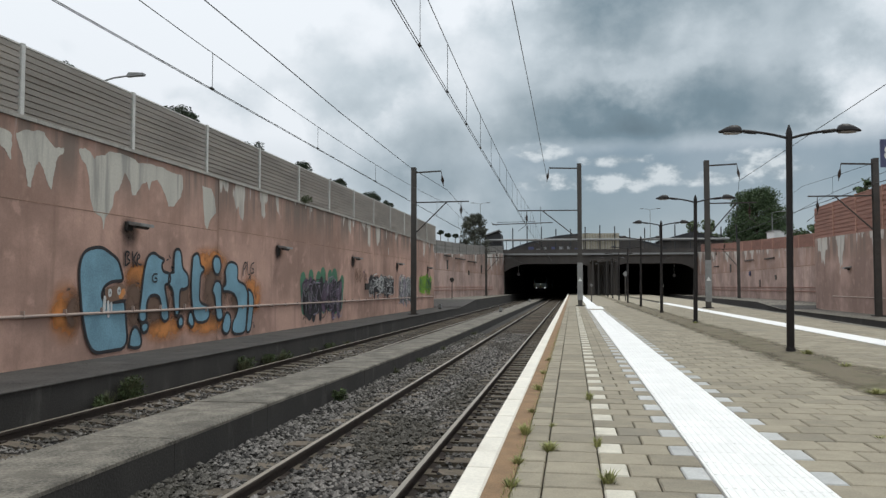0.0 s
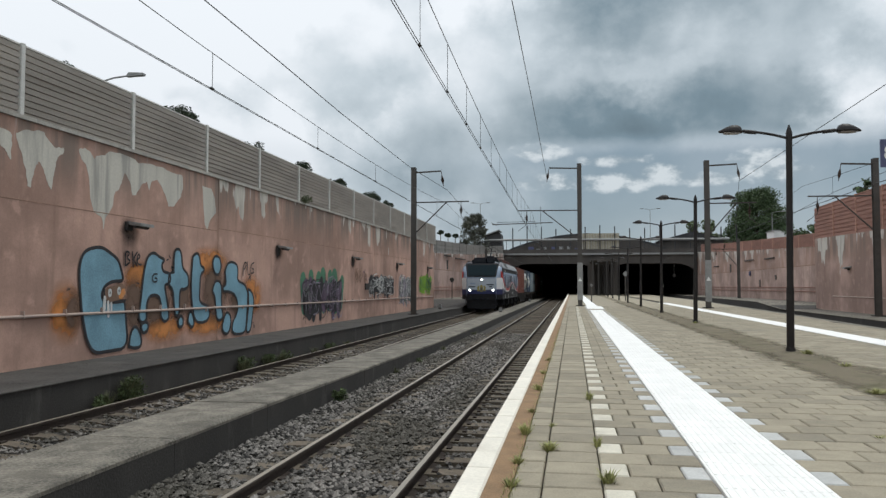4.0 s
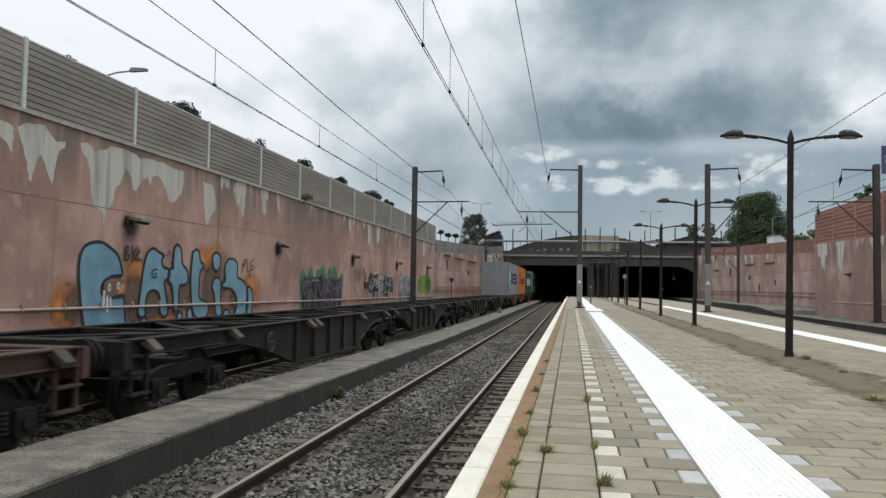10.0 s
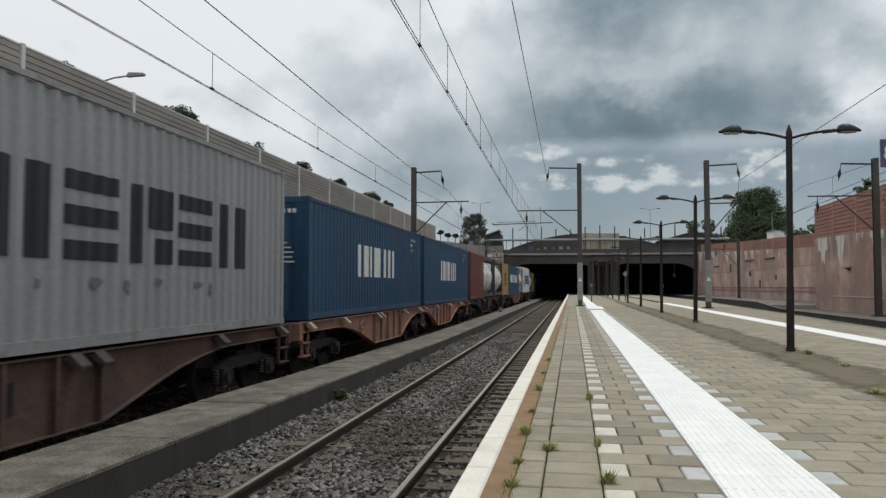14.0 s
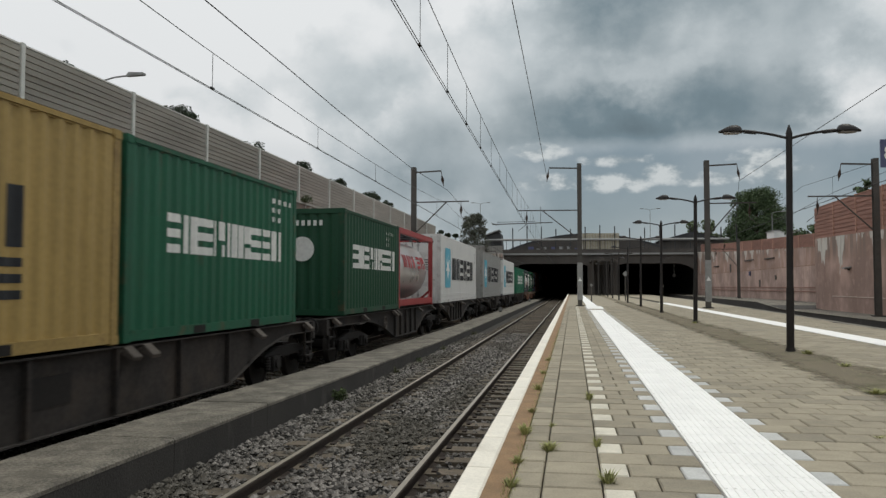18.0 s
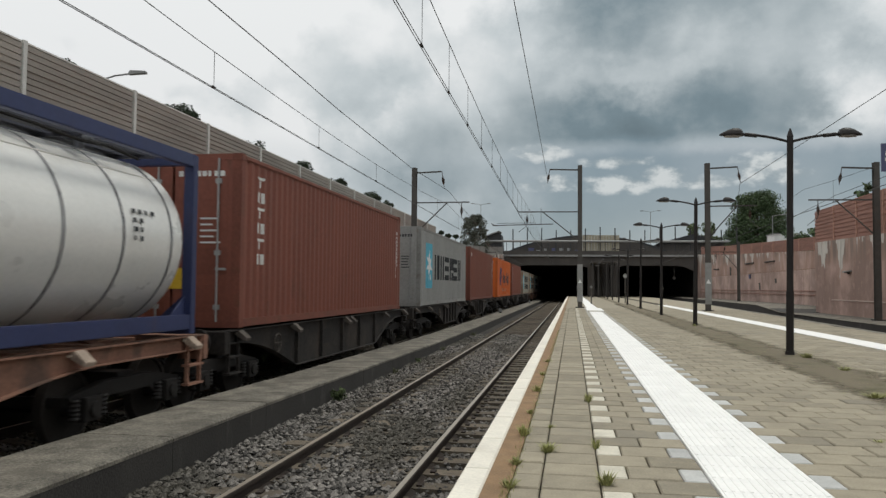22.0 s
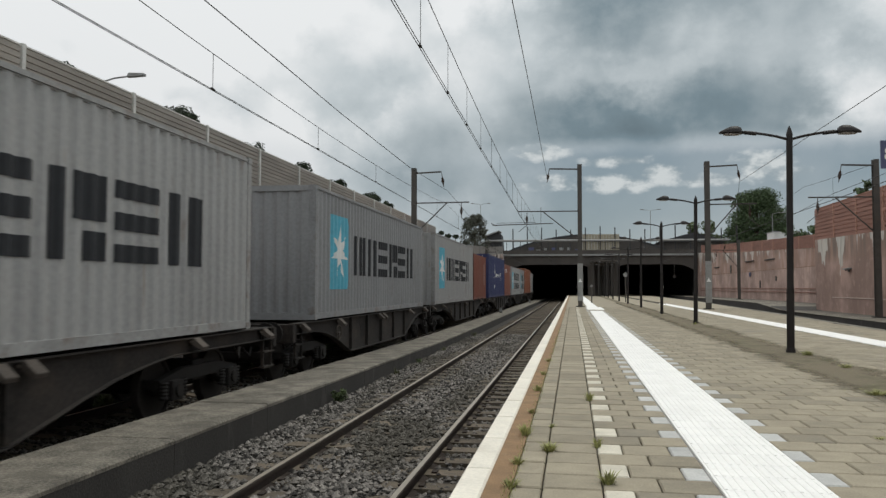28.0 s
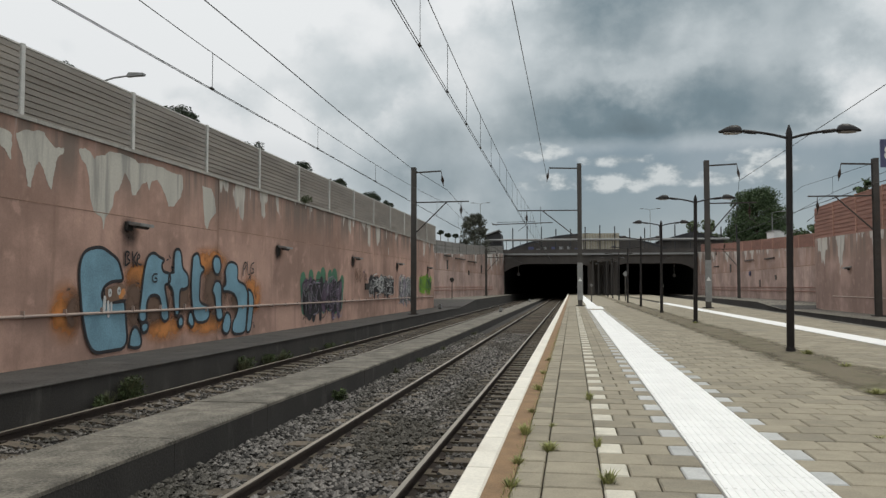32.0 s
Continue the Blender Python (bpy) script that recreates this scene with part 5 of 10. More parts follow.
C = dict(
    maroon=paint("oxide_red_paint", (0.165, 0.052, 0.035), 0.6),
    brick=paint("faded_brick_red_paint", (0.215, 0.072, 0.048), 0.6),
    terra=paint("terracotta_paint", (0.225, 0.082, 0.055), 0.6),
    rust_orange=paint("rust_orange_paint", (0.24, 0.088, 0.048), 0.6),
    orange=paint("orange_paint", (0.60, 0.165, 0.022), 0.5, 0.3),
    orange_red=paint("red_orange_paint", (0.60, 0.132, 0.022), 0.5, 0.2),
    green=paint("bottle_green_paint", (0.012, 0.10, 0.052), 0.5, 0.4),
    bright=paint("emerald_paint", (0.014, 0.148, 0.08), 0.5, 0.35, 0.2),
    dull=paint("dark_green_paint", (0.012, 0.066, 0.032), 0.55, 0.25),
    blue=paint("steel_blue_paint", (0.018, 0.065, 0.13), 0.5, 0.4),
    navy=paint("royal_blue_paint", (0.029, 0.041, 0.125), 0.5, 0.15),
    grey=paint("silver_grey_paint", (0.275, 0.28, 0.285), 0.5, 0.25),
    grey2=paint("dull_grey_paint", (0.31, 0.31, 0.295), 0.55, 0.4),
    blue_grey=paint("blue_grey_paint", (0.33, 0.38, 0.40), 0.5, 0.3),
    olive=paint("yellowed_grey_paint", (0.33, 0.31, 0.255), 0.6, 0.7, 0.2, 0.57, (0.20, 0.13, 0.07)),
    rusty=paint("rust_stained_grey_paint", (0.34, 0.305, 0.245), 0.65, 0.85, 0.25, 0.47, (0.17, 0.085, 0.04)),
    pale=paint("pale_grey_paint", (0.345, 0.345, 0.34), 0.5, 0.5, 0.15, 0.58, (0.22, 0.16, 0.11)),
    reefer=paint("white_reefer_paint", (0.69, 0.69, 0.67), 0.45, 0.3, 0.1),
    mustard=paint("mustard_paint", (0.36, 0.25, 0.085), 0.55, 0.3),
    tank=mat("brushed_tank_steel", (0.80, 0.79, 0.755), 0.30, metal=0.12, var=0.06, scale=0.7, fine=20, bump=0.03, dirt=(0.42, 0.39, 0.34), dirt_scale=1.1, dirt_lo=0.58, dirt_hi=0.8, dirt_amt=0.35),
    tank_worn=mat("dull_tank_sheet", (0.62, 0.60, 0.55), 0.34, metal=0.15, var=0.10, scale=0.8, fine=18, bump=0.05, dirt=(0.33, 0.30, 0.255), dirt_scale=1.2, dirt_lo=0.5, dirt_hi=0.72, dirt_amt=0.5, stretch=(1, 0.7, 1.6)),
    tank_grey=mat("grey_tank_steel", (0.60, 0.585, 0.57), 0.30, metal=0.55, var=0.08, scale=1.2, fine=20, bump=0.05),
    mint=mat("pale_mint_plate", (0.52, 0.62, 0.57), 0.5, var=0.12, scale=1.2, fine=20, bump=0.05),
    cap_blue=mat("blue_tank_paint", (0.022, 0.075, 0.20), 0.4, var=0.12, scale=1.5, fine=14, bump=0.03),
    cap_gold=mat("golden_tank_paint", (0.42, 0.22, 0.025), 0.4, var=0.15, scale=1.5, fine=14, bump=0.03),
    cream=mat("cream_tank_paint", (0.74, 0.71, 0.59), 0.32, var=0.12, scale=1.2, fine=20, bump=0.05, dirt=(0.35, 0.3, 0.2), dirt_scale=1.5, dirt_amt=0.4),
    frame_blue=paint("blue_frame_paint", (0.03, 0.06, 0.115), 0.5, 0.3),
    frame_violet=paint("violet_blue_frame_paint", (0.032, 0.042, 0.11), 0.5, 0.2),
    frame_grey=paint("grey_frame_paint", (0.14, 0.145, 0.16), 0.5, 0.3),
    frame_slate=paint("slate_frame_paint", (0.085, 0.10, 0.112), 0.5, 0.4),
    frame_dark=paint("dark_frame_paint", (0.05, 0.05, 0.065), 0.5, 0.2),
    frame_red=paint("red_frame_paint", (0.34, 0.045, 0.045), 0.5, 0.2),
    frame_green=paint("green_frame_paint", (0.016, 0.105, 0.045), 0.5, 0.2),
    w_grey=mat("dirty_wagon_grey", (0.021, 0.0175, 0.0155), 0.85, metal=0.0, var=0.7, scale=1.1, fine=18, bump=0.25, dirt=(0.085, 0.06, 0.042), dirt_scale=0.9, dirt_lo=0.5, dirt_hi=0.72, dirt_amt=0.34, rand=0.15),
    w_brown=mat("dusty_wagon_brown", (0.26, 0.135, 0.092), 0.8, metal=0.0, var=0.3, scale=1.4, fine=24, bump=0.2, dirt=(0.085, 0.06, 0.048), dirt_scale=1.3, dirt_lo=0.5, dirt_hi=0.66, dirt_amt=0.75, rand=0.1),
    w_dull=mat("dull_rust_wagon_brown", (0.20, 0.11, 0.078), 0.85, metal=0.0, var=0.35, scale=1.4, fine=24, bump=0.2, dirt=(0.06, 0.047, 0.04), dirt_scale=1.2, dirt_lo=0.46, dirt_hi=0.62, dirt_amt=0.8, rand=0.1),
    w_drab=mat("drab_brown_wagon_paint", (0.07, 0.043, 0.034), 0.85, metal=0.0, var=0.45, scale=1.2, fine=20, bump=0.2, dirt=(0.15, 0.07, 0.04), dirt_scale=1.1, dirt_lo=0.5, dirt_hi=0.68, dirt_amt=0.5, rand=0.1),
    w_orange=mat("orange_repair_paint", (0.30, 0.115, 0.055), 0.8, var=0.35, scale=2.0, fine=20, bump=0.1, dirt=(0.16, 0.09, 0.06), dirt_scale=1.6, dirt_amt=0.6),
    flap_dark=mat("sooty_flap", (0.075, 0.062, 0.052), 0.8, var=0.35, scale=6, fine=40, bump=0.1, dirt=(0.05, 0.042, 0.036), dirt_scale=5.0, dirt_amt=0.6, rand=0.4),
    flap=mat("worn_pale_flap", (0.30, 0.235, 0.185), 0.8, var=0.35, scale=6, fine=40, bump=0.1, dirt=(0.10, 0.075, 0.06), dirt_scale=5.0, dirt_amt=0.6, rand=0.35),
    # w_dark is near black: the deep shade under the train is in its colour.
    w_dark=mat("oily_shaded_black", (0.013, 0.011, 0.010), 0.75, metal=0.2, var=0.35, scale=3, fine=24, bump=0.2),
    wheel=mat("wheel_steel", (0.03, 0.026, 0.023), 0.7, metal=0.3, var=0.3, scale=4, fine=24, bump=0.1),
    ink=mat("faded_black_lettering", (0.02, 0.022, 0.026), 0.7, var=0.25, scale=1.5, fine=14, bump=0),
    chalk=mat("white_lettering", (0.72, 0.72, 0.69), 0.6, var=0.12, scale=1.5, fine=14, bump=0),
    logo=mat("sky_blue_logo_paint", (0.11, 0.42, 0.55), 0.55, var=0.15, scale=1.5, fine=14, bump=0),
    logo_white=mat("white_logo_paint", (0.78, 0.79, 0.77), 0.55, var=0.1, scale=1.5, fine=14, bump=0),
    rust_run=mat("dark_rust_run", (0.075, 0.05, 0.034), 0.8, var=0.4, scale=5, fine=30, bump=0.1),
    logo_rust=mat("rust_stained_logo_paint", (0.55, 0.36, 0.14), 0.6, var=0.3, scale=2.5, fine=14, bump=0),
    deep=mat("deep_blue_lettering", (0.021, 0.036, 0.12), 0.55, var=0.15, scale=1.5, fine=14, bump=0),
    teal=mat("dark_blue_grey_lettering", (0.025, 0.04, 0.06), 0.55, var=0.2, scale=1.5, fine=14, bump=0),
    red_ink=mat("red_lettering", (0.42, 0.04, 0.045), 0.5, var=0.15, scale=1.5, fine=14, bump=0),
    yellow=mat("yellow_label", (0.68, 0.46, 0.04), 0.5, var=0.1, scale=2, fine=14, bump=0),
)
HALF = 1.219
CORR_P = 0.278


def corr_points(y0, y1):
    """Break points (y, depth) of the trapezoid ribs."""
    pts, y = [(y0, 0.0)], y0
    while y + CORR_P < y1 - 0.02:
        pts += [(y + 0.07, 0.0), (y + 0.138, 0.036), (y + 0.21, 0.036), (y + CORR_P, 0.0)]
        y += CORR_P
    pts.append((y1, 0.0))
    return pts


def clip_y(poly, lo, hi):
    for lim, sgn in ((lo, 1), (hi, -1)):
        out = []
        for (ya, za), (yb, zb) in zip(poly, poly[1:] + poly[:1]):
            ia, ib = sgn * (ya - lim) >= 0, sgn * (yb - lim) >= 0
            if ia:
                out.append((ya, za))
            if ia != ib:
                u = (lim - ya) / (yb - ya)
                out.append((lim, za + u * (zb - za)))
        poly = out
        if len(poly) < 3:
            return []
    return poly


def on_ribs(polys, L, ribs=True, lift=0.004):
    """Flat convex outlines (y, z) laid on the ribbed side that faces +x."""
    s = Shape()
    if not ribs:
        for p in polys:
            s.face(*[(HALF + lift, y, z) for y, z in p])
        return s.weld()
    pts = corr_points(0.17, L - 0.17)
    for p in polys:
        lo, hi = min(q[0] for q in p), max(q[0] for q in p)
        for (ya, da), (yb, db) in zip(pts, pts[1:]):
            if yb <= lo or ya >= hi or yb - ya < 1e-6:
                continue
            c = clip_y(list(p), ya, yb)
            if c:
                s.face(*[(HALF - 0.012 - (da + (db - da) * (y - ya) / (yb - ya)) + lift, y, z) for y, z in c])
    return s.weld()


def rect(y0, y1, z0, z1):
    return [(y0, z0), (y1, z0), (y1, z1), (y0, z1)]


# plain bars that stand for the characters of a trade name: (left, right, low, high) in a unit box
STROKES = dict(
    C=[(0, 0.24, 0, 1), (0.38, 0.62, 0, 1), (0.76, 1, 0, 1)], D=[(0, 0.28, 0, 1), (0.38, 0.62, 0, 1), (0.72, 1, 0, 1)], E=[(0.04, 0.40, 0, 1), (0.60, 0.96, 0, 1)], N=[(0.04, 0.42, 0, 1), (0.58, 0.96, 0, 1)],
    J=[(0, 1, 0.78, 1), (0, 1, 0.39, 0.61), (0, 1, 0, 0.22)], B=[(0, 1, 0.78, 1), (0, 1, 0.39, 0.61), (0, 1, 0, 0.22)], G=[(0, 0.30, 0, 1), (0.42, 1, 0.46, 1), (0.62, 1, 0, 0.34)], H=[(0, 0.34, 0, 1), (0.54, 0.94, 0, 1)],
    A=[(0.3, 0.7, 0, 1)], P=[(0.1, 0.62, 0, 1)], K=[(0.24, 0.76, 0, 1)], O=[(0, 0.38, 0, 1), (0.62, 1, 0, 1)], M=[(0, 0.38, 0, 1), (0.60, 1, 0, 1)], F=[(0, 0.36, 0, 1), (0.5, 1, 0, 1)], L=[(0, 0.36, 0, 1), (0.60, 0.96, 0, 1)],
    I=[(0, 0.34, 0, 1), (0.66, 1, 0, 1)])


def glyphs(pattern, y0, y1, z0, z1, gap=0.16):
    """One group of bars for each character between y0 and y1; a space in the pattern leaves a gap."""
    n = len(pattern)
    w = (y1 - y0) / (n + (n - 1) * gap)
    out = []
    for i, ch in enumerate(pattern):
        if ch == " ":
            continue
        a, h = y0 + i * w * (1 + gap), z1 - z0
        out.append([rect(a + u0 * w, a + u1 * w, z0 + v0 * h, z0 + v1 * h) for u0, u1, v0, v1 in STROKES[ch]])
    return out


def bars(pattern, y0, y1, z0, z1, gap=0.16):
    return [q for group in glyphs(pattern, y0, y1, z0, z1, gap) for q in group]


def star(cy, cz, r, ry=None):
    ry = ry or r
    pts = []
    for i in range(14):
        rad = 1.0 if i % 2 == 0 else 0.36
        a = math.pi / 2 + math.pi * i / 7
        pts.append((cy + ry * rad * math.cos(a), cz + r * rad * math.sin(a)))
    return [[(cy, cz), pts[i], pts[(i + 1) % 14]] for i in range(14)]


def codes(rnd, y, z, cols, rows, w=0.09, h=0.09, gap=0.05):
    """Small marks too small to read, as short bars."""
    out = []
    for r in range(rows):
        for c in range(cols if r == 0 else max(2, cols // 2)):
            out.append(rect(y + c * (w + gap), y + c * (w + gap) + w * rnd.uniform(0.5, 1), z - r * (h * 1.9), z - r * (h * 1.9) + h))
    return out


CACHE = {}


def cached(key, make):
    if key not in CACHE:
        CACHE[key] = make()
    return CACHE[key]


def side_panel(L, h, sgn, ribs):
    s = Shape()
    z0, z1 = 0.14, h - 0.09
    if ribs:
        pts = corr_points(0.17, L - 0.17)
        s.rings([[(sgn * (HALF - 0.012 - d), y, z0), (sgn * (HALF - 0.012 - d), y, z1)] for y, d in pts], closed=False)
    else:
        o, q, r = sgn * (HALF - 0.03), sgn * HALF, sgn * (HALF + 0.008)
        s.prism([(o, z0), (q, z0), (q, 0.28), (r, 0.285), (r, 0.31), (q, 0.315), (q, 0.36), (r, 0.365), (r, 0.39), (q, 0.395), (q, z1), (o, z1)], 1, 0.14, L - 0.14)
    return s


def reefer_end(t, h, col, kind):
    """The cooling machine set into the end of a refrigerated container."""
    u = part("cooling_unit", Shape().box(-1.0, 1.0, 0.02, 0.07, 0.14, h - 0.12), col, t, bevel=0.01)
    for i in range(6):
        part("bolt", Shape().tube((1.08, 0.02, 0.92 + i * 0.32), (1.08, 0.07, 0.92 + i * 0.32), 0.025, seg=8), C["w_brown"], u, "rusty bolt")
    marks = Shape()
    for i in range(6):
        marks.box(0.36 + i * 0.08, 0.42 + i * 0.08, 0.012, 0.018, 0.24, 0.35)
    marks.box(0.40, 0.62, 0.012, 0.018, 0.40, 0.48).box(0.44, 0.84, 0.012, 0.018, 1.92, 1.95)
    part("unit_marks", marks, C["frame_grey"], u, "small grey printed marks")
    part("cross_rail", Shape().box(-1.0, 1.0, 0.0, 0.018, 0.53, 0.57).box(-1.0, 1.0, -0.005, 0.018, 0.60, 0.68), col, u)
    # Openings below are flat black plates with the inner shade in their colour.
    if kind == "fan":
        part("upper_panel", Shape().box(-0.96, 0.96, 0.008, 0.018, 2.08, h - 0.16), col, u, bevel=0.004)
        part("machinery_bay", Shape().prism([(-0.15, 0.85), (0.88, 0.85), (0.88, 1.08), (0.05, 1.08)], 1, 0.014, 0.019), C["w_dark"], u, "dark machinery opening")
        part("machinery_bay", Shape().prism([(0.50, 1.74), (0.98, 1.74), (0.98, 2.02), (0.66, 2.02)], 1, 0.014, 0.019), C["w_dark"], u, "dark machinery opening")
        part("machinery_bay", Shape().prism([(-0.86, 0.9), (-0.42, 0.9), (-0.36, 1.08), (-0.94, 1.08)], 1, 0.014, 0.019), C["w_dark"], u, "dark machinery opening")
        part("machine_box", Shape().box(0.30, 0.90, 0.010, 0.018, 1.1, 1.70), C["grey2"], u, "grey machine housing")
        part("fan_grille", Shape().tube((-0.56, 0.006, 1.52), (-0.56, 0.02, 1.52), 0.40, seg=24), C["w_dark"], u, "round black fan opening")
        part("fan_hub", Shape().box(-0.66, -0.46, -0.01, 0.006, 1.42, 1.62), C["reefer"], u)
        part("brace", Shape().beam((0.62, -0.01, 2.05), (-0.30, -0.01, 0.85), 0.06, 0.06), C["reefer"], u)
        part("brace", Shape().beam((-1.0, -0.01, 1.25), (-0.75, -0.01, 0.85), 0.06, 0.06), C["reefer"], u)
        part("data_plate", Shape().box(-0.72, -0.2, 0.0, 0.008, 2.32, 2.62), C["logo"], u, "blue label sheet")
        return
    part("control_panel", Shape().box(0.21, 0.84, -0.005, 0.018, 1.39, 1.85), col, u, bevel=0.012)
    part("display_window", Shape().box(0.46, 0.72, -0.011, -0.006, 1.45, 1.75), C["frame_dark"], u, "dark glazed display")
    part("slit", Shape().box(0.11, 0.18, 0.012, 0.018, 1.34, 1.81), C["w_dark"], u)
    for sx, x0, x1 in ((1, 0.06, 0.84), (-1, 0.06, 0.84)):
        part("machinery_bay", Shape().prism([(sx * x0, 0.71), (sx * (x1 - 0.12), 0.71), (sx * x1, 0.84), (sx * x1, 1.14), (sx * x0, 1.14)], 1, 0.012, 0.018), C["w_dark"], u, "dark machinery opening")
    part("compressor", Shape().tube((0.52, 0.008, 0.72), (0.52, 0.008, 1.0), 0.09, 0.07, seg=12).tube((0.30, 0.008, 0.80), (0.74, 0.008, 0.80), 0.03, seg=8).tube((0.66, 0.008, 0.74), (0.66, 0.008, 1.1), 0.02, seg=8), C["frame_grey"], u, "grey compressor and pipes")
    part("fan_grille", Shape().tube((-0.48, 0.004, 1.62), (-0.48, 0.02, 1.62), 0.34, seg=24), C["w_dark"], u, "round black fan opening")


def container(label, s, L, h, col, marks=(), doors=False, reefer=False, front=None, group="containers on the train"):
    """A box container; marks: (shapes, finish, name)."""
    t = thing("shipping_container", label, "container", group)
    ribs = not reefer
    k = (L, h, id(col), reefer)
    for sgn in (1, -1):
        part("side_wall", cached(k + ("side", sgn), lambda: side_panel(L, h, sgn, ribs).mesh("side_wall", col)), None, t)
    post = cached(k + ("post",), lambda: Shape().box(-0.08, 0.08, -0.085, 0.085, 0.0, h).mesh("corner_post", worn(col), bevel=0.012))
    cast = cached(k + ("cast",), lambda: Shape().box(-0.089, 0.089, -0.09, 0.09, 0, 0.118).mesh("corner_casting", C["frame_grey"] if reefer == "fan" else worn(col), bevel=0.01))
    for x in (-1, 1):
        for y in (0.09, L - 0.09):
            p = part("corner_post", post, None, t, at=(x * (HALF - 0.082), y, 0))
            part("corner_casting", cast, None, p)
            part("corner_casting", cast, None, p, at=(0, 0, h - 0.116))
    for x in (-1, 1):
        part("bottom_rail", cached(k + ("brail",), lambda: Shape().box(-0.04, 0.04, 0.18, L - 0.18, 0.02, 0.15).mesh("bottom_rail", worn(col))), None, t, at=(x * (HALF - 0.042), 0, 0))
        part("top_rail", cached(k + ("trail",), lambda: Shape().box(-0.035, 0.035, 0.18, L - 0.18, h - 0.10, h - 0.01).mesh("top_rail", col if reefer else worn(col), bevel=0.022)), None, t, at=(x * (HALF - 0.037), 0, 0))
    roof = cached(k + ("roof",), lambda: Shape().rings([[(-1.17, y, h - 0.035 - d * 0.5), (1.17, y, h - 0.035 - d * 0.5)] for y, d in corr_points(0.05, L - 0.05)], closed=False).mesh("roof", col))
    part("roof", roof, None, t)
    part("floor", cached(k[:2] + ("floor",), lambda: Shape().box(-1.15, 1.15, 0.1, L - 0.1, 0.05, 0.12).mesh("floor", C["w_dark"])), None, t)

    def end_wall():
        e = Shape()
        e.rings([[(x, 0.05 + d, 0.13), (x, 0.05 + d, h - 0.1)] for x, d in corr_points(-1.06, 1.06)], closed=False)
        e.box(-1.07, 1.07, 0.03, 0.13, 0.0, 0.15).box(-1.07, 1.07, 0.03, 0.13, h - 0.12, h)
        return e.mesh("end_wall", col)

    def flat_door():
        return Shape().box(-0.52, 0.52, 0.03, 0.07, 0.12, h - 0.1).mesh("door", col, bevel=0.006)

    def door_panel():
        return Shape().box(-0.44, 0.44, 0.022, 0.0305, 0.0, 0.72 * (h - 0.4) / 4).mesh("door_panel", col, bevel=0.004)

    def bar_mesh():
        e = Shape().tube((0, -0.005, 0.1), (0, -0.005, h - 0.08), 0.018, seg=6)
        e.box(-0.03, 0.16, -0.02, 0.0, 0.95, 0.99)
        for z in (0.3, 1.2, h - 0.5):
            e.box(-0.05, 0.05, -0.015, 0.03, z, z + 0.08)
        return e.mesh("locking_bar", C["pale"] if col is not C["rusty"] else C["w_brown"])

    if doors:
        for x in (-0.54, 0.54):
            d = part("door", cached(k + ("door",), flat_door), None, t, at=(x, 0, 0))
            for xb in (-0.28, 0.28):
                part("locking_bar", cached(k + ("lock",), bar_mesh), None, d, "galvanised locking bar", at=(xb, 0, 0))
            for i in range(4):
                part("door_panel", cached(k + ("dpan",), door_panel), None, d, at=(0, 0, 0.25 + i * (h - 0.4) / 4))
        part("door_sill", Shape().box(-1.07, 1.07, 0.03, 0.13, 0.0, 0.12), col, t)
        part("door_header", Shape().box(-1.07, 1.07, 0.03, 0.13, h - 0.1, h), col, t)
    elif reefer:
        part("end_wall", Shape().box(-1.1, 1.1, 0.06, 0.14, 0.0, h), col, t)
        reefer_end(t, h, col, reefer)
    else:
        part("end_wall", cached(k + ("end",), end_wall), None, t)
    part("rear_wall", cached(k + ("end",), end_wall), None, t, at=pose(0, L, 0, 0, 0, 180))
    for i, (shapes, finish, name) in enumerate(marks):
        if name == "lettering" and isinstance(shapes[0][0], list):
            for q in shapes:
                part("letter_bar", on_ribs(q, L, ribs, 0.004 + 0.003 * i + (0.010 if reefer else 0.0)), finish, t)
        else:
            part(name, on_ribs(shapes, L, ribs, 0.004 + 0.003 * i + (0.010 if reefer else 0.0)), finish, t)
    # Pockets are flat black plates; the shade inside is in the colour.
    if L < 8 and not reefer:
        for y in (2.0, 4.05):
            part("fork_pocket", Shape().box(HALF - 0.01, HALF + 0.003, y - 0.18, y + 0.18, 0.025, 0.135), C["w_dark"], t, "dark fork-lift pocket")
    pale = col in (C["grey"], C["grey2"], C["blue_grey"], C["olive"], C["rusty"], C["pale"], C["reefer"])
    if doors or (not pale and front is None):
        yy = 0.018 if doors else 0.045
        rn = random.Random(int(s * 10))
        em = Shape()
        for i in range(8):
            em.box(0.1 + i * 0.105, 0.1 + i * 0.105 + rn.uniform(0.05, 0.085), yy - 0.004, yy, h * 0.87, h * 0.87 + 0.09)
        for j in range(5):
            em.box(0.5, 0.5 + rn.uniform(0.2, 0.4), yy - 0.004, yy, h * 0.62 - j * 0.10, h * 0.62 - j * 0.10 + 0.03)
        part("end_print", em, C["ink"] if pale else C["chalk"], t)["kind"] = "stuff"
        if not pale and rn.random() < 0.6:
            part("end_label", Shape().box(-0.25, 0.2, yy - 0.004, yy, h * 0.22, h * 0.34), C["yellow"], t, "yellow label")
    if front:
        part("end_marking", front, C["chalk"], t)
    rides(t, s, 1.20)
    return t


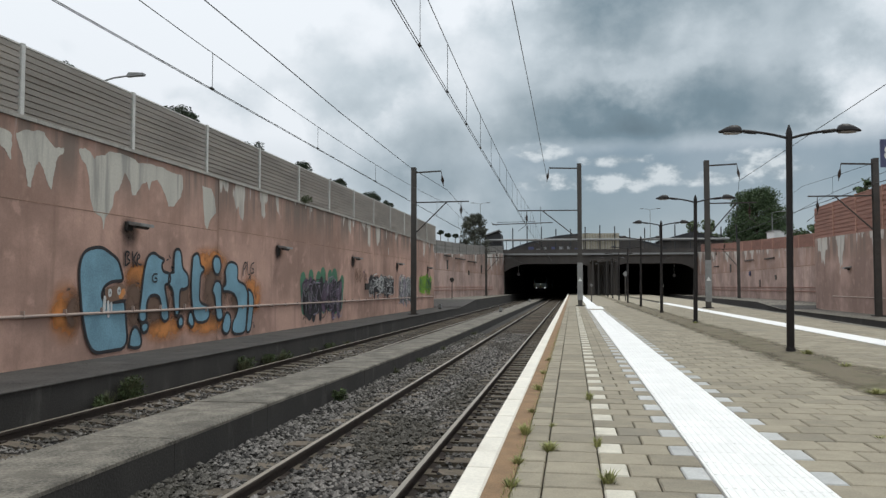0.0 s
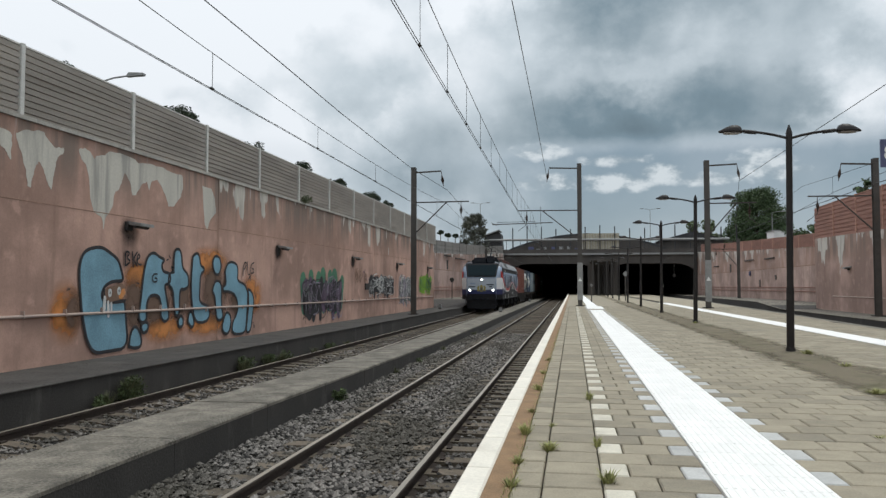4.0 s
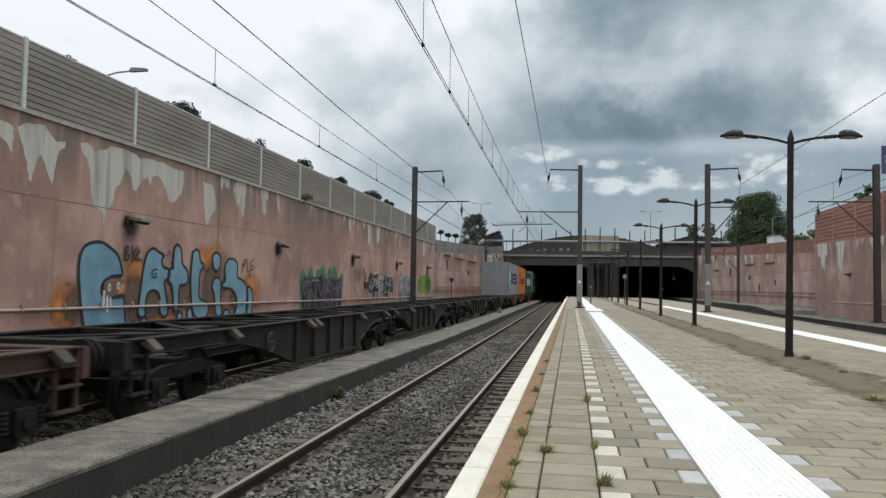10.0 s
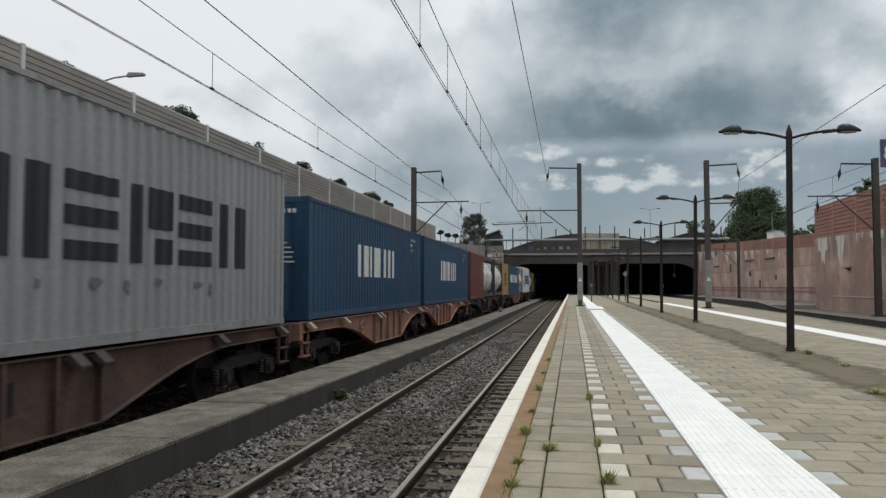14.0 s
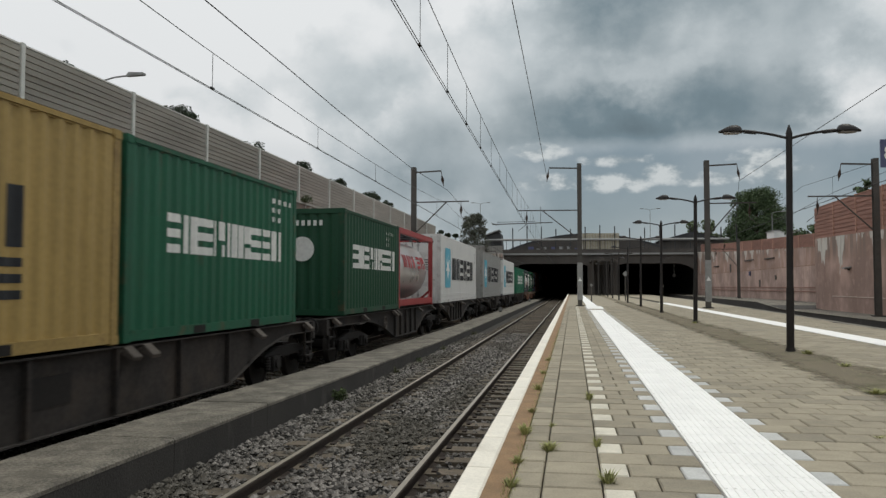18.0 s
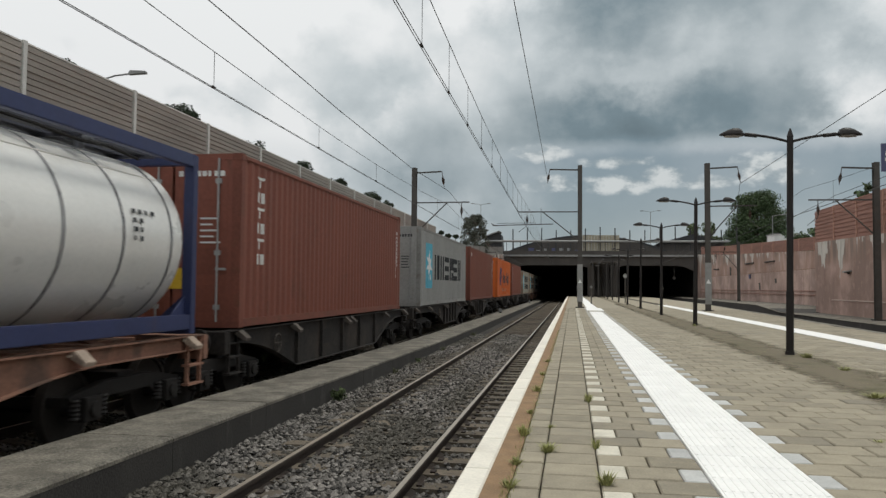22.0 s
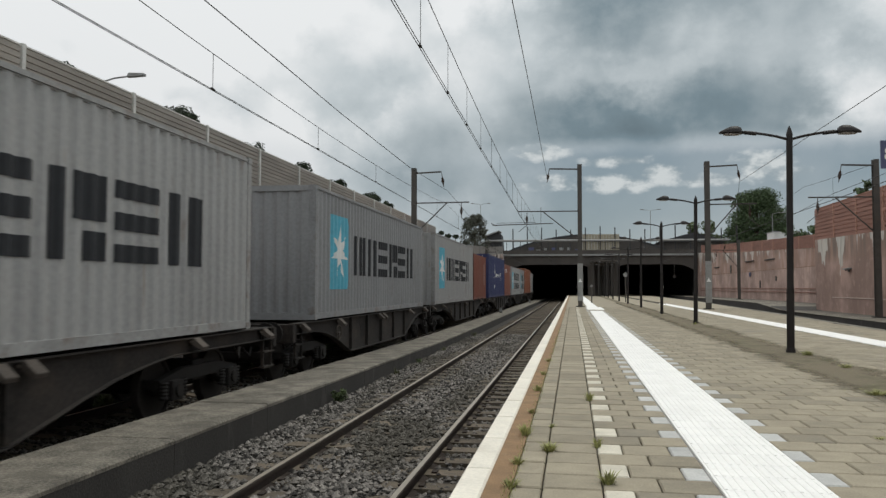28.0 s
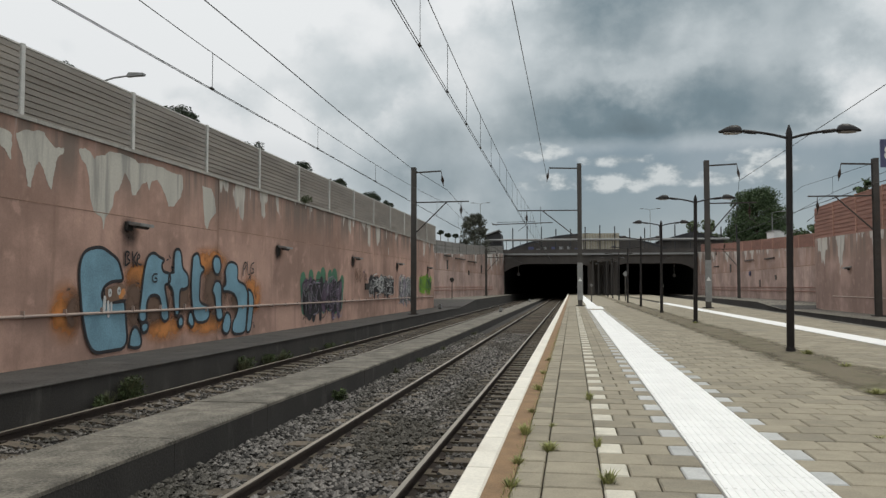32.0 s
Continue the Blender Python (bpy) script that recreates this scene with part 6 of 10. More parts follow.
def mk_star(L, h, ink="ink", rows=1, logo="logo", star_m="logo_white", t0=0.258, t1=0.86, at=0.09):
    """Blue square with a white star, then dark bar lettering."""
    y0, y1 = at * L, (at + 0.125) * L
    z0, z1 = 0.225 * h, 0.82 * h
    c, e = 0.11 if L > 8 else 0.07, 0.11
    outline = [(y0 + c, z0), (y1 - c, z0), (y1 - c * 0.3, z0 + e * 0.3), (y1, z0 + e), (y1, z1 - e), (y1 - c * 0.3, z1 - e * 0.3), (y1 - c, z1), (y0 + c, z1), (y0 + c * 0.3, z1 - e * 0.3), (y0, z1 - e), (y0, z0 + e), (y0 + c * 0.3, z0 + e * 0.3)]
    m = [([outline], C[logo], "logo_square"), ([[(a, b) for a, b in p] for p in star((y0 + y1) / 2, (z0 + z1) / 2, (z1 - z0) * 0.38, (y1 - y0) * 0.43)], C[star_m], "logo_star")]
    if rows == 1:
        m.append((glyphs("CEJGBH", t0 * L, t1 * L, 0.345 * h, 0.69 * h, 0.2), C[ink], "lettering"))
    else:
        m.append((glyphs("CEJGBH", 0.30 * L, 0.80 * L, 0.53 * h, 0.79 * h, 0.24), C[ink], "lettering"))
        m.append((glyphs("BJEPEDL", 0.295 * L, 0.815 * L, 0.22 * h, 0.42 * h, 0.26), C[ink], "lettering"))
    return m


RND = random.Random(11)
L40, L20, HC, ST = 12.19, 6.06, 2.896, 2.591


def ident(L, h, y=0.86, n=7):
    return (codes(RND, y * L, h * 0.86, n, 3), C["chalk"], "identity_marks")


def dark_ident(L, h, y=0.9, n=4):
    return (codes(RND, y * L, h * 0.84, n, 4, 0.07, 0.08), C["ink"], "identity_marks")


def column(L, h, y=0.055, n=6, m="chalk", z0=0.36, z1=0.92, w=0.3):
    """Bars one below the other, down the side."""
    out, step = [], (z1 - z0) * h / n
    for i in range(n):
        z = z0 * h + i * step
        out += [rect(y * L, y * L + w, z + step * 0.60, z + step * 0.78), rect(y * L + w * 0.35, y * L + w * 0.65, z + step * 0.1, z + step * 0.55)] if i % 2 else [rect(y * L, y * L + w * 0.3, z + step * 0.1, z + step * 0.78), rect(y * L + w * 0.7, y * L + w, z + step * 0.1, z + step * 0.78)]
    return (out, C[m], "lettering")


def labels(L, h, y=0.93):
    return ([rect(y * L, y * L + 0.14, h * 0.30, h * 0.37)], C["yellow"], "hazard_label")


def vline(L, h, y=0.95):
    """Two thin runs of small marks, one below the other, down the side."""
    a = [rect(y * L, y * L + 0.035, h * (0.34 + 0.042 * i), h * (0.374 + 0.042 * i)) for i in range(12)]
    return (a + [rect(y * L + 0.22, y * L + 0.25, h * (0.46 + 0.042 * i), h * (0.49 + 0.042 * i)) for i in range(9)], C["chalk"], "identity_marks")


def drips(L, h, n, seed, top=0.3):
    """Rust runs that start at scratches and thin out downwards."""
    rn = random.Random(seed)
    out = []
    for _ in range(n):
        y, z, w, d = rn.uniform(0.05, 0.95) * L, rn.uniform(0.12, top) * h, rn.uniform(0.02, 0.07), rn.uniform(0.08, 0.42)
        z = max(z, 0.17 + d * 0.6)
        out.append([(y, z - d * 0.6), (y + w * 0.4, z - d * 0.6), (y + w, z), (y + w * 0.7, z + d * 0.25), (y, z + d * 0.1)])
    return (out, C["rust_run"], "rust_runs")


def scuffs(L, h, seed):
    """Short dark smears in a row under the lettering."""
    rn = random.Random(seed)
    out = []
    for i in range(9):
        y, w, d = (0.24 + 0.065 * i) * L + rn.uniform(-0.2, 0.2), rn.uniform(0.08, 0.28), rn.uniform(0.05, 0.16)
        z = rn.uniform(0.24, 0.27) * h
        out.append([(y, z - d * rn.uniform(0.3, 1.0)), (y + w * 0.4, z - d), (y + w, z), (y + w * 0.6, z + 0.04), (y, z + 0.05)])
    return (out, C["frame_grey"], "scuff_marks")


def wide_marks(L, h, y0=0.19, y1=0.775, z0=0.37, z1=0.69):
    return (glyphs("JNJGFGJJD", y0 * L, y1 * L, z0 * h, z1 * h, 0.10), C["chalk"], "lettering")


def swept_marks(L, h):
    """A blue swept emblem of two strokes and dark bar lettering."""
    sweep = (((0.147, 0.461), (0.197, 0.772), (0.238, 0.776), (0.216, 0.588), (0.212, 0.464)), ((0.147, 0.461), (0.195, 0.461), (0.215, 0.309), (0.171, 0.304)),
             ((0.218, 0.47), (0.219, 0.568), (0.248, 0.777), (0.295, 0.771), (0.282, 0.622), (0.264, 0.556), (0.246, 0.47)), ((0.247, 0.552), (0.295, 0.553), (0.284, 0.465), (0.247, 0.462)),
             ((0.207, 0.462), (0.252, 0.463), (0.272, 0.302), (0.229, 0.304)))
    shapes = [[(y * L, z * h) for y, z in q] for q in sweep]
    txt = []
    for ch, a, b, z0, z1 in (("I", 0.348, 0.410, 0.365, 0.658), ("O", 0.418, 0.458, 0.37, 0.575), ("O", 0.467, 0.503, 0.37, 0.58), ("A", 0.458, 0.485, 0.287, 0.36), ("O", 0.512, 0.549, 0.37, 0.57), ("O", 0.558, 0.607, 0.37, 0.575), ("J", 0.560, 0.607, 0.295, 0.35),
                             ("P", 0.636, 0.690, 0.371, 0.652), ("A", 0.688, 0.712, 0.374, 0.656), ("O", 0.716, 0.759, 0.373, 0.572), ("N", 0.757, 0.808, 0.309, 0.567), ("O", 0.812, 0.862, 0.363, 0.575), ("A", 0.840, 0.885, 0.58, 0.655)):
        txt += glyphs(ch, a * L, b * L, z0 * h, z1 * h)
    txt.append([rect(0.612 * L, 0.632 * L, 0.45 * h, 0.49 * h)])
    return [(shapes, C["deep"], "logo"), (txt, C["teal"], "lettering")]


def script_text(L, h):
    """A flowing white brush stroke: a tall loop, a low wave and a round flourish."""
    keys = [(0.285, 0.52), (0.31, 0.45), (0.345, 0.50), (0.335, 0.60), (0.315, 0.70), (0.335, 0.80), (0.365, 0.76)]
    keys += [(0.40 + 0.0125 * i + (0.008 if i % 2 else -0.004), 0.605 if i % 2 else 0.465) for i in range(22)]
    keys += [(0.69, 0.45), (0.712, 0.55), (0.735, 0.64), (0.738, 0.68), (0.718, 0.695), (0.706, 0.63), (0.728, 0.565), (0.705, 0.50), (0.702, 0.42), (0.717, 0.395), (0.738, 0.43), (0.75, 0.52)]
    pts = keys
    for _ in range(2):
        pts = [q for (a, b), (c, d) in zip(pts, pts[1:]) for q in ((0.75 * a + 0.25 * c, 0.75 * b + 0.25 * d), (0.25 * a + 0.75 * c, 0.25 * b + 0.75 * d))]
    out = []
    for (a, b), (c, d) in zip(pts, pts[1:]):
        a, b, c, d = a * L, b * h, c * L, d * h
        out.append([(a - 0.055, b - 0.03), (c - 0.055, d - 0.03), (c + 0.055, d + 0.03), (a + 0.055, b + 0.03)])
    low = [[(0.30 * L + 0.12 * i, 0.22 * h), (0.30 * L + 0.12 * i + 0.06, 0.22 * h), (0.30 * L + 0.12 * i + 0.10, 0.30 * h), (0.30 * L + 0.12 * i + 0.04, 0.30 * h)] for i in range(6)]
    return [(out + low, C["chalk"], "brush_stroke")]


TANK_END = ((0.165, 0.0), (0.175, 0.35), (0.20, 0.66), (0.24, 0.84), (0.30, 0.94), (0.37, 0.985), (0.45, 1.0))


def tank_container(label, s, shell, frame_col, h=2.591, r=1.195, bands=0, marks=None, stripe=None, stripe_2=None, solid_end=False, ladder=False, hazard=None, end_cap=None):
    t = thing("tank_container", label, "tank container", "tank containers on the train")
    L = L20
    k = ("tank", id(frame_col), h)
    post = cached(k + ("post",), lambda: Shape().box(-0.075, 0.075, -0.075, 0.075, 0, h).mesh("corner_post", frame_col, bevel=0.01))
    for x in (-1, 1):
        for y in (0.08, L - 0.08):
            part("corner_post", post, None, t, at=(x * (HALF - 0.077), y, 0))
        part("bottom_rail", cached(k + ("brail",), lambda: Shape().box(-0.06, 0.06, 0.15, L - 0.15, 0.07, 0.28).mesh("bottom_rail", frame_col, bevel=0.01)), None, t, at=(x * (HALF - 0.065), 0, 0))
        part("top_rail", cached(k + ("trail",), lambda: Shape().box(-0.055, 0.055, 0.15, L - 0.15, h - 0.18, h).mesh("top_rail", frame_col, bevel=0.01)), None, t, at=(x * (HALF - 0.055), 0, 0))
    for y in (0.08, L - 0.08):
        beam = cached(k + ("beam",), lambda: Shape().box(-1.07, 1.07, -0.06, 0.06, 0, 0.15).mesh("end_beam", frame_col))
        part("end_beam", beam, None, t, at=(0, y, 0))
        part("end_beam", beam, None, t, at=(0, y, h - 0.15))
        for sx in (-1, 1):
            if solid_end:
                part("end_brace", Shape().beam((sx * 1.1, y, 0.75), (sx * 0.04, y, 0.1), 0.10, 0.10), frame_col, t)
                part("end_brace", Shape().beam((sx * 1.1, y, h - 0.75), (sx * 0.04, y, h - 0.1), 0.10, 0.10), frame_col, t)
            else:
                part("end_brace", Shape().beam((sx * 1.1, y, 0.52), (sx * 0.62, y, 0.1), 0.08, 0.08), frame_col, t)
    for x in (-1, 1):
        for ya, yb in ((0.12, 0.56), (L - 0.12, L - 0.56)):
            part("gusset", Shape().prism([(ya, 0.27), (yb, 0.27), (ya, 0.56)] if ya < yb else [(yb, 0.27), (ya, 0.27), (ya, 0.56)], 0, x * 1.12 - 0.012, x * 1.12 + 0.012), frame_col, t)
    zc = h / 2
    rings = []
    for y, q in TANK_END + tuple((L - y, q) for y, q in reversed(TANK_END)):
        rings.append([(max(q, 0.01) * r * math.cos(a), y, zc + max(q, 0.01) * r * math.sin(a)) for a in (2 * math.pi * i / 48 for i in range(48))])
    tank = part("tank_shell", Shape().rings(rings, caps=True), shell, t, smooth=True)
    for i in range(bands):
        y = 0.7 + i * (L - 1.4) / max(1, bands - 1)
        part("band", Shape().rings([[((r + 0.008) * math.cos(a), yy, zc + (r + 0.008) * math.sin(a)) for a in (2 * math.pi * j / 36 for j in range(36))] for yy in (y - 0.02, y + 0.02)]), C["frame_dark"], tank)
    for a in (0.82, 2.32):
        part("seam", Shape().rings([[((r + 0.006 * q) * math.cos(b), y, zc + (r + 0.006 * q) * math.sin(b)) for q, b in ((0, a - 0.012), (1, a - 0.008), (1, a + 0.008), (0, a + 0.012))] for y in (0.46, L - 0.46)], closed=False), C["tank_worn"], tank)
    rn = random.Random(int(s * 7))
    for x in (-0.22, 0.12, 0.46):
        part("walkway_plank", Shape().box(x, x + 0.24, 0.3, L - 0.3, h - 0.075, h - 0.045), C["frame_dark"], t)
    for i in range(4):
        y = 0.6 + i * (L - 1.2) / 3
        part("walkway_bearer", Shape().box(-0.25, 0.80, y - 0.03, y + 0.03, h - 0.12, h - 0.076).tube((0.78, y, h - 0.1), (1.12, y, h - 0.06), 0.02, seg=6), C["frame_dark"], t)
    part("manlid", Shape().tube((-0.3, L / 2, h - 0.14), (-0.3, L / 2, h - 0.04), 0.25, seg=16), C["tank_grey"], t, "round steel manlid")
    part("hose", Shape().path([(0.62, L * 0.42, h - 0.06), (0.80, L * 0.5, h - 0.13), (0.88, L * 0.62, h - 0.19), (0.80, L * 0.72, h - 0.13), (0.9, L * 0.82, h - 0.22)], 0.022, 6), C["w_dark"], t, "slack black hose")
    yv = rn.uniform(0.6, 0.72) * L
    part("valve", Shape().tube((0.72, yv, h - 0.25), (0.72, yv, h - 0.06), 0.06, seg=8).tube((0.55, yv, h - 0.12), (0.9, yv, h - 0.12), 0.03, seg=8), C["frame_grey"], t)
    if solid_end:
        part("end_plate", Shape().prism([(-1.1, 0.80), (0.0, 0.1), (1.1, 0.80), (1.1, h - 0.80), (0.0, h - 0.1), (-1.1, h - 0.80)], 1, 0.10, 0.13), C["mint"] if solid_end == "mint" else shell, t, "pale hexagonal end plate")
        if solid_end != "mint":
            part("end_marking", Shape().box(-0.5, 0.2, 0.09, 0.096, 1.25, 1.4).box(-0.45, 0.3, 0.09, 0.096, 1.05, 1.2).box(0.45, 0.85, 0.09, 0.096, 1.1, 1.5).box(-0.35, 0.4, 0.09, 0.096, 1.7, 1.76), C["frame_grey"], t)
    if marks:
        for polys, finish in marks:
            for p in polys:
                zs = [z for _, z in p]
                n = 1 + int((max(zs) - min(zs)) / 0.12)
                if len(p) == 4 and p[0][1] == p[1][1] and p[2][1] == p[3][1] and n > 1:
                    levels = [min(zs) + (max(zs) - min(zs)) * i / n for i in range(n + 1)]
                    m = Shape().rings([[(math.sqrt((r + 0.012) ** 2 - (z - zc) ** 2), y, z) for y in (p[0][0], p[1][0])] for z in levels], closed=False)
                else:
                    m = Shape().face(*[(math.sqrt(max(0.01, (r + 0.018) ** 2 - (z - zc) ** 2)), y, z) for y, z in p])
                part("letter_bar" if len(polys) > 2 else "label", m, finish, tank)
    if end_cap:
        prof = TANK_END[2:] + ((0.56, 1.0),)
        for far in (False, True):
            for a0, a1, finish, lab in ((0.10, 3.0, end_cap[0], "blue upper half of the tank end"), (-3.0, 0.10, end_cap[1], "golden lower half of the tank end")):
                part("end_paint", Shape().rings([[((q + 0.008) * r * math.cos(a0 + (a1 - a0) * i / 20), L - y + 0.008 if far else y - 0.008, zc + (q + 0.008) * r * math.sin(a0 + (a1 - a0) * i / 20)) for i in range(21)] for y, q in prof], closed=False), finish, tank, lab)
        part("valve_box", Shape().box(0.35, 1.0, L - 1.05, L - 0.2, h - 0.62, h - 0.16), C["grey2"], t, "grey valve box", bevel=0.01)
    if hazard:
        y, z = hazard
        hz = Shape().face(*[(math.sqrt((r + 0.014) ** 2 - (b - zc) ** 2), a, b) for a, b in ((y - 0.16, z), (y + 0.16, z), (y, z + 0.28))])
        part("hazard_label", hz, C["yellow"], tank, "yellow warning triangle")
    if ladder:
        part("hazard_label", Shape().prism([(-0.75, 1.55), (-0.35, 1.55), (-0.55, 1.9)], 1, 0.12, 0.125), C["yellow"], t, "yellow warning triangle")
        part("hazard_label", Shape().prism([(-0.80, 0.95), (-0.55, 0.70), (-0.30, 0.95), (-0.55, 1.20)], 1, 0.12, 0.125), C["red_ink"], t, "red diamond label")
        lad = Shape().box(0.05, 0.09, 0.0, 0.04, 0.2, h).box(0.51, 0.55, 0.0, 0.04, 0.2, h)
        for i in range(7):
            lad.box(0.09, 0.51, 0.005, 0.035, 0.45 + i * 0.3, 0.48 + i * 0.3)
        part("ladder", lad, C["grey"], t, "grey end ladder")
        part("end_shield", Shape().prism([(-1.05, 0.2), (1.05, 0.2), (1.05, 1.9), (0.6, 2.4), (-0.6, 2.4), (-1.05, 1.9)], 1, 0.14, 0.16), C["tank"], t, "white end sheet")
    for y0, y1, finish in [q for q in (stripe, stripe_2) if q]:
        a0, a1, n = -1.2, 1.25, 14
        part("painted_stripe", Shape().rings([[((r + 0.01) * math.cos(a0 + (a1 - a0) * i / n), y, zc + (r + 0.01) * math.sin(a0 + (a1 - a0) * i / n)) for i in range(n + 1)] for y in (y0, y1)], closed=False), finish, tank)
    rides(t, s, 1.20)
    return t


def build_load():
    w = "on a wagon"
    container("dark red corrugated 40-foot container, closed doors, " + w, 1.97, L40, ST, C["maroon"], [vline(L40, ST), labels(L40, ST), (codes(RND, 0.90 * L40, 0.15 * ST, 1, 1, 0.2, 0.12), C["chalk"], "label")], doors=True)
    tank_container("dull white tank in a grey frame, dark lettering, on a wagon", 14.30, C["tank_worn"], C["frame_slate"], hazard=(5.45, 1.5), marks=[(bars("NOKF", 0.85, 1.95, 1.12, 1.48, 0.1) + bars("KEDHKEADJG", 2.12, 4.78, 1.12, 1.48, 0.08) + bars("E", 0.50, 0.78, 1.08, 1.52), C["ink"]), ([rect(4.2, 5.5, 0.42, 0.82)], C["frame_grey"])])
    tank_container("white steel tank in a blue frame, " + w, 21.43, C["tank"], C["frame_blue"], ladder=True, marks=[(bars("ADKGGPOP", 0.6, 2.3, 1.42, 1.66, 0.3), C["ink"]), (bars("DGB", 3.3, 4.0, 1.42, 1.64, 0.2), C["ink"]), (codes(RND, 3.6, 1.6, 6, 4, 0.1, 0.05), C["ink"]), ([rect(1.6, 2.4, 0.55, 0.95)], C["frame_grey"]), ([[(1.75, 0.75), (1.95, 0.55), (2.15, 0.75), (1.95, 0.95)]], C["red_ink"])])
    container("blue-grey 20-foot container, closed doors, dark blue lettering, " + w, 34.48, L20, ST, C["blue_grey"], [(glyphs("MOBMO", 0.15 * L20, 0.84 * L20, 0.42 * ST, 0.64 * ST, 0.35), C["deep"], "lettering"), dark_ident(L20, ST, 0.62)], doors=True)
    container("oxide red 20-foot container with a square label, " + w, 40.57, L20, ST, C["maroon"], [([rect(0.16 * L20, 0.24 * L20, 0.70 * ST, 0.86 * ST)], C["ink"], "label"), ([rect(0.175 * L20, 0.225 * L20, 0.72 * ST, 0.84 * ST)], C["yellow"], "label"), vline(L20, ST, 0.9)])
    container("oxide red 40-foot container, white bars down one end, " + w, 47.73, L40, ST, C["maroon"], [column(L40, ST), vline(L40, ST), labels(L40, ST, 0.97)], doors=True)
    container("green corrugated 40-foot container, white bar lettering, " + w, 60.62, L40, ST, C["bright"], [wide_marks(L40, ST), ident(L40, ST)])
    container("silver grey corrugated 40-foot container with blue star square, " + w, 152.48, L40, HC, C["grey"], mk_star(L40, HC) + [dark_ident(L40, HC, 0.93, 2)])
    container("orange corrugated 40-foot container, dark lettering and blue logo, " + w, 165.06, L40, HC, C["orange"], swept_marks(L40, HC) + [([rect(0.92 * L40, 0.93 * L40, 0.72 * HC, 0.82 * HC)], C["yellow"], "label")])
    container("dark green 40-foot container, worn white bar lettering, " + w, 178.80, L40, ST, C["green"], [wide_marks(L40, ST), ident(L40, ST)])
    container("pale grey 40-foot container with blue star square, " + w, 191.58, L40, HC, C["grey"], mk_star(L40, HC) + [labels(L40, HC, 0.01), scuffs(L40, HC, 9)])
    container("blue corrugated 40-foot container, white bar lettering, " + w, 205.18, L40, ST, C["blue"], [(glyphs("AKEPAE", 0.30 * L40, 0.655 * L40, 0.37 * ST, 0.69 * ST, 0.04), C["chalk"], "lettering"), ident(L40, ST)])
    container("blue corrugated 40-foot container, white bar lettering, " + w, 218.13, L40, ST, C["blue"], [(glyphs("AKEPAE", 0.30 * L40, 0.655 * L40, 0.37 * ST, 0.69 * ST, 0.04), C["chalk"], "lettering"), ident(L40, ST)])
    container("oxide red 20-foot container, " + w, 231.60, L20, ST, C["maroon"], [vline(L20, ST, 0.9)])
    tank_container("white tank in a dark frame, " + w, 237.75, C["tank"], C["frame_dark"], bands=3)
    tank_container("white tank in a dark frame, " + w, 244.85, C["tank"], C["frame_dark"], bands=3)
    container("mustard yellow 20-foot container, " + w, 251.00, L20, ST, C["mustard"], [(glyphs("CJ", 0.40 * L20, 0.6 * L20, 0.3 * ST, 0.7 * ST), C["ink"], "lettering")])
    container("blue corrugated 40-foot container, long white bar lettering, " + w, 257.87, L40, ST, C["blue"], [(glyphs("PPONL KGAJBKADO", 0.08 * L40, 0.82 * L40, 0.42 * ST, 0.68 * ST, 0.12), C["chalk"], "lettering"), ident(L40, ST)])
    tank_container("cream tank with blue and yellow end in a grey frame", 270.09, C["cream"], C["frame_grey"], bands=4, end_cap=(C["cap_blue"], C["cap_gold"]), marks=[([rect(2.1, 3.5, 0.72, 1.2)], C["frame_grey"]), (codes(RND, 4.6, 1.7, 3, 2, 0.1, 0.06), C["ink"])])
    container("white refrigerated 40-foot container with blue star square, " + w, 277.57, L40, HC, C["reefer"], mk_star(L40, HC) + [dark_ident(L40, HC, 0.92, 3)], reefer="panel")
    tank_container("shiny white tank with dark bands in a violet-blue frame", 289.83, C["tank"], C["frame_violet"], bands=4, hazard=(5.0, 1.0), stripe=(0.42, 0.92, C["deep"]), marks=[(codes(RND, 4.5, 1.55, 4, 3, 0.1, 0.06), C["ink"]), ([rect(0.60, 0.76, 0.72 + i * 0.26, 0.90 + i * 0.26) for i in range(5)], C["chalk"])])
    container("mustard yellow 20-foot container, dark square lettering, " + w, 297.20, L20, ST, C["mustard"], [(glyphs("C", 0.55 * L20, 0.72 * L20, 0.42 * ST, 0.66 * ST) + glyphs("JJ", 0.55 * L20, 0.72 * L20, 0.22 * ST, 0.38 * ST), C["ink"], "lettering")])
    container("green 20-foot container, white bar lettering, " + w, 303.36, L20, ST, C["green"], [wide_marks(L20, ST, 0.17, 0.87, 0.45, 0.66), ident(L20, ST, 0.8)])
    container("dark green 20-foot container, white bar lettering, " + w, 312.75, L20, ST, C["dull"], [wide_marks(L20, ST, 0.15, 0.9, 0.45, 0.68), ident(L20, ST, 0.72)], front=end_disc(ST))
    tank_container("dull steel tank in a red frame, red bar lettering", 318.82, C["tank_grey"], C["frame_red"], r=1.05, marks=[(bars("NOPJG", 1.5, 5.2, 1.35, 1.78, 0.3), C["red_ink"])])
    container("white refrigerated 40-foot container with blue star square, " + w, 326.79, L40, HC, C["reefer"], mk_star(L40, HC) + [dark_ident(L40, HC, 0.92, 3)], doors=True, reefer=True)
    container("dull grey 40-foot container with blue star square, " + w, 342.40, L40, HC, C["grey2"], mk_star(L40, HC) + [([rect(0.005 * L40, 0.011 * L40, 1.0, 2.2)], C["yellow"], "warning_stripe")])
    container("white refrigerated 40-foot container with blue star square, " + w, 356.43, L40, HC, C["reefer"], mk_star(L40, HC) + [dark_ident(L40, HC, 0.92, 3), scuffs(L40, HC, 5)], reefer="fan")
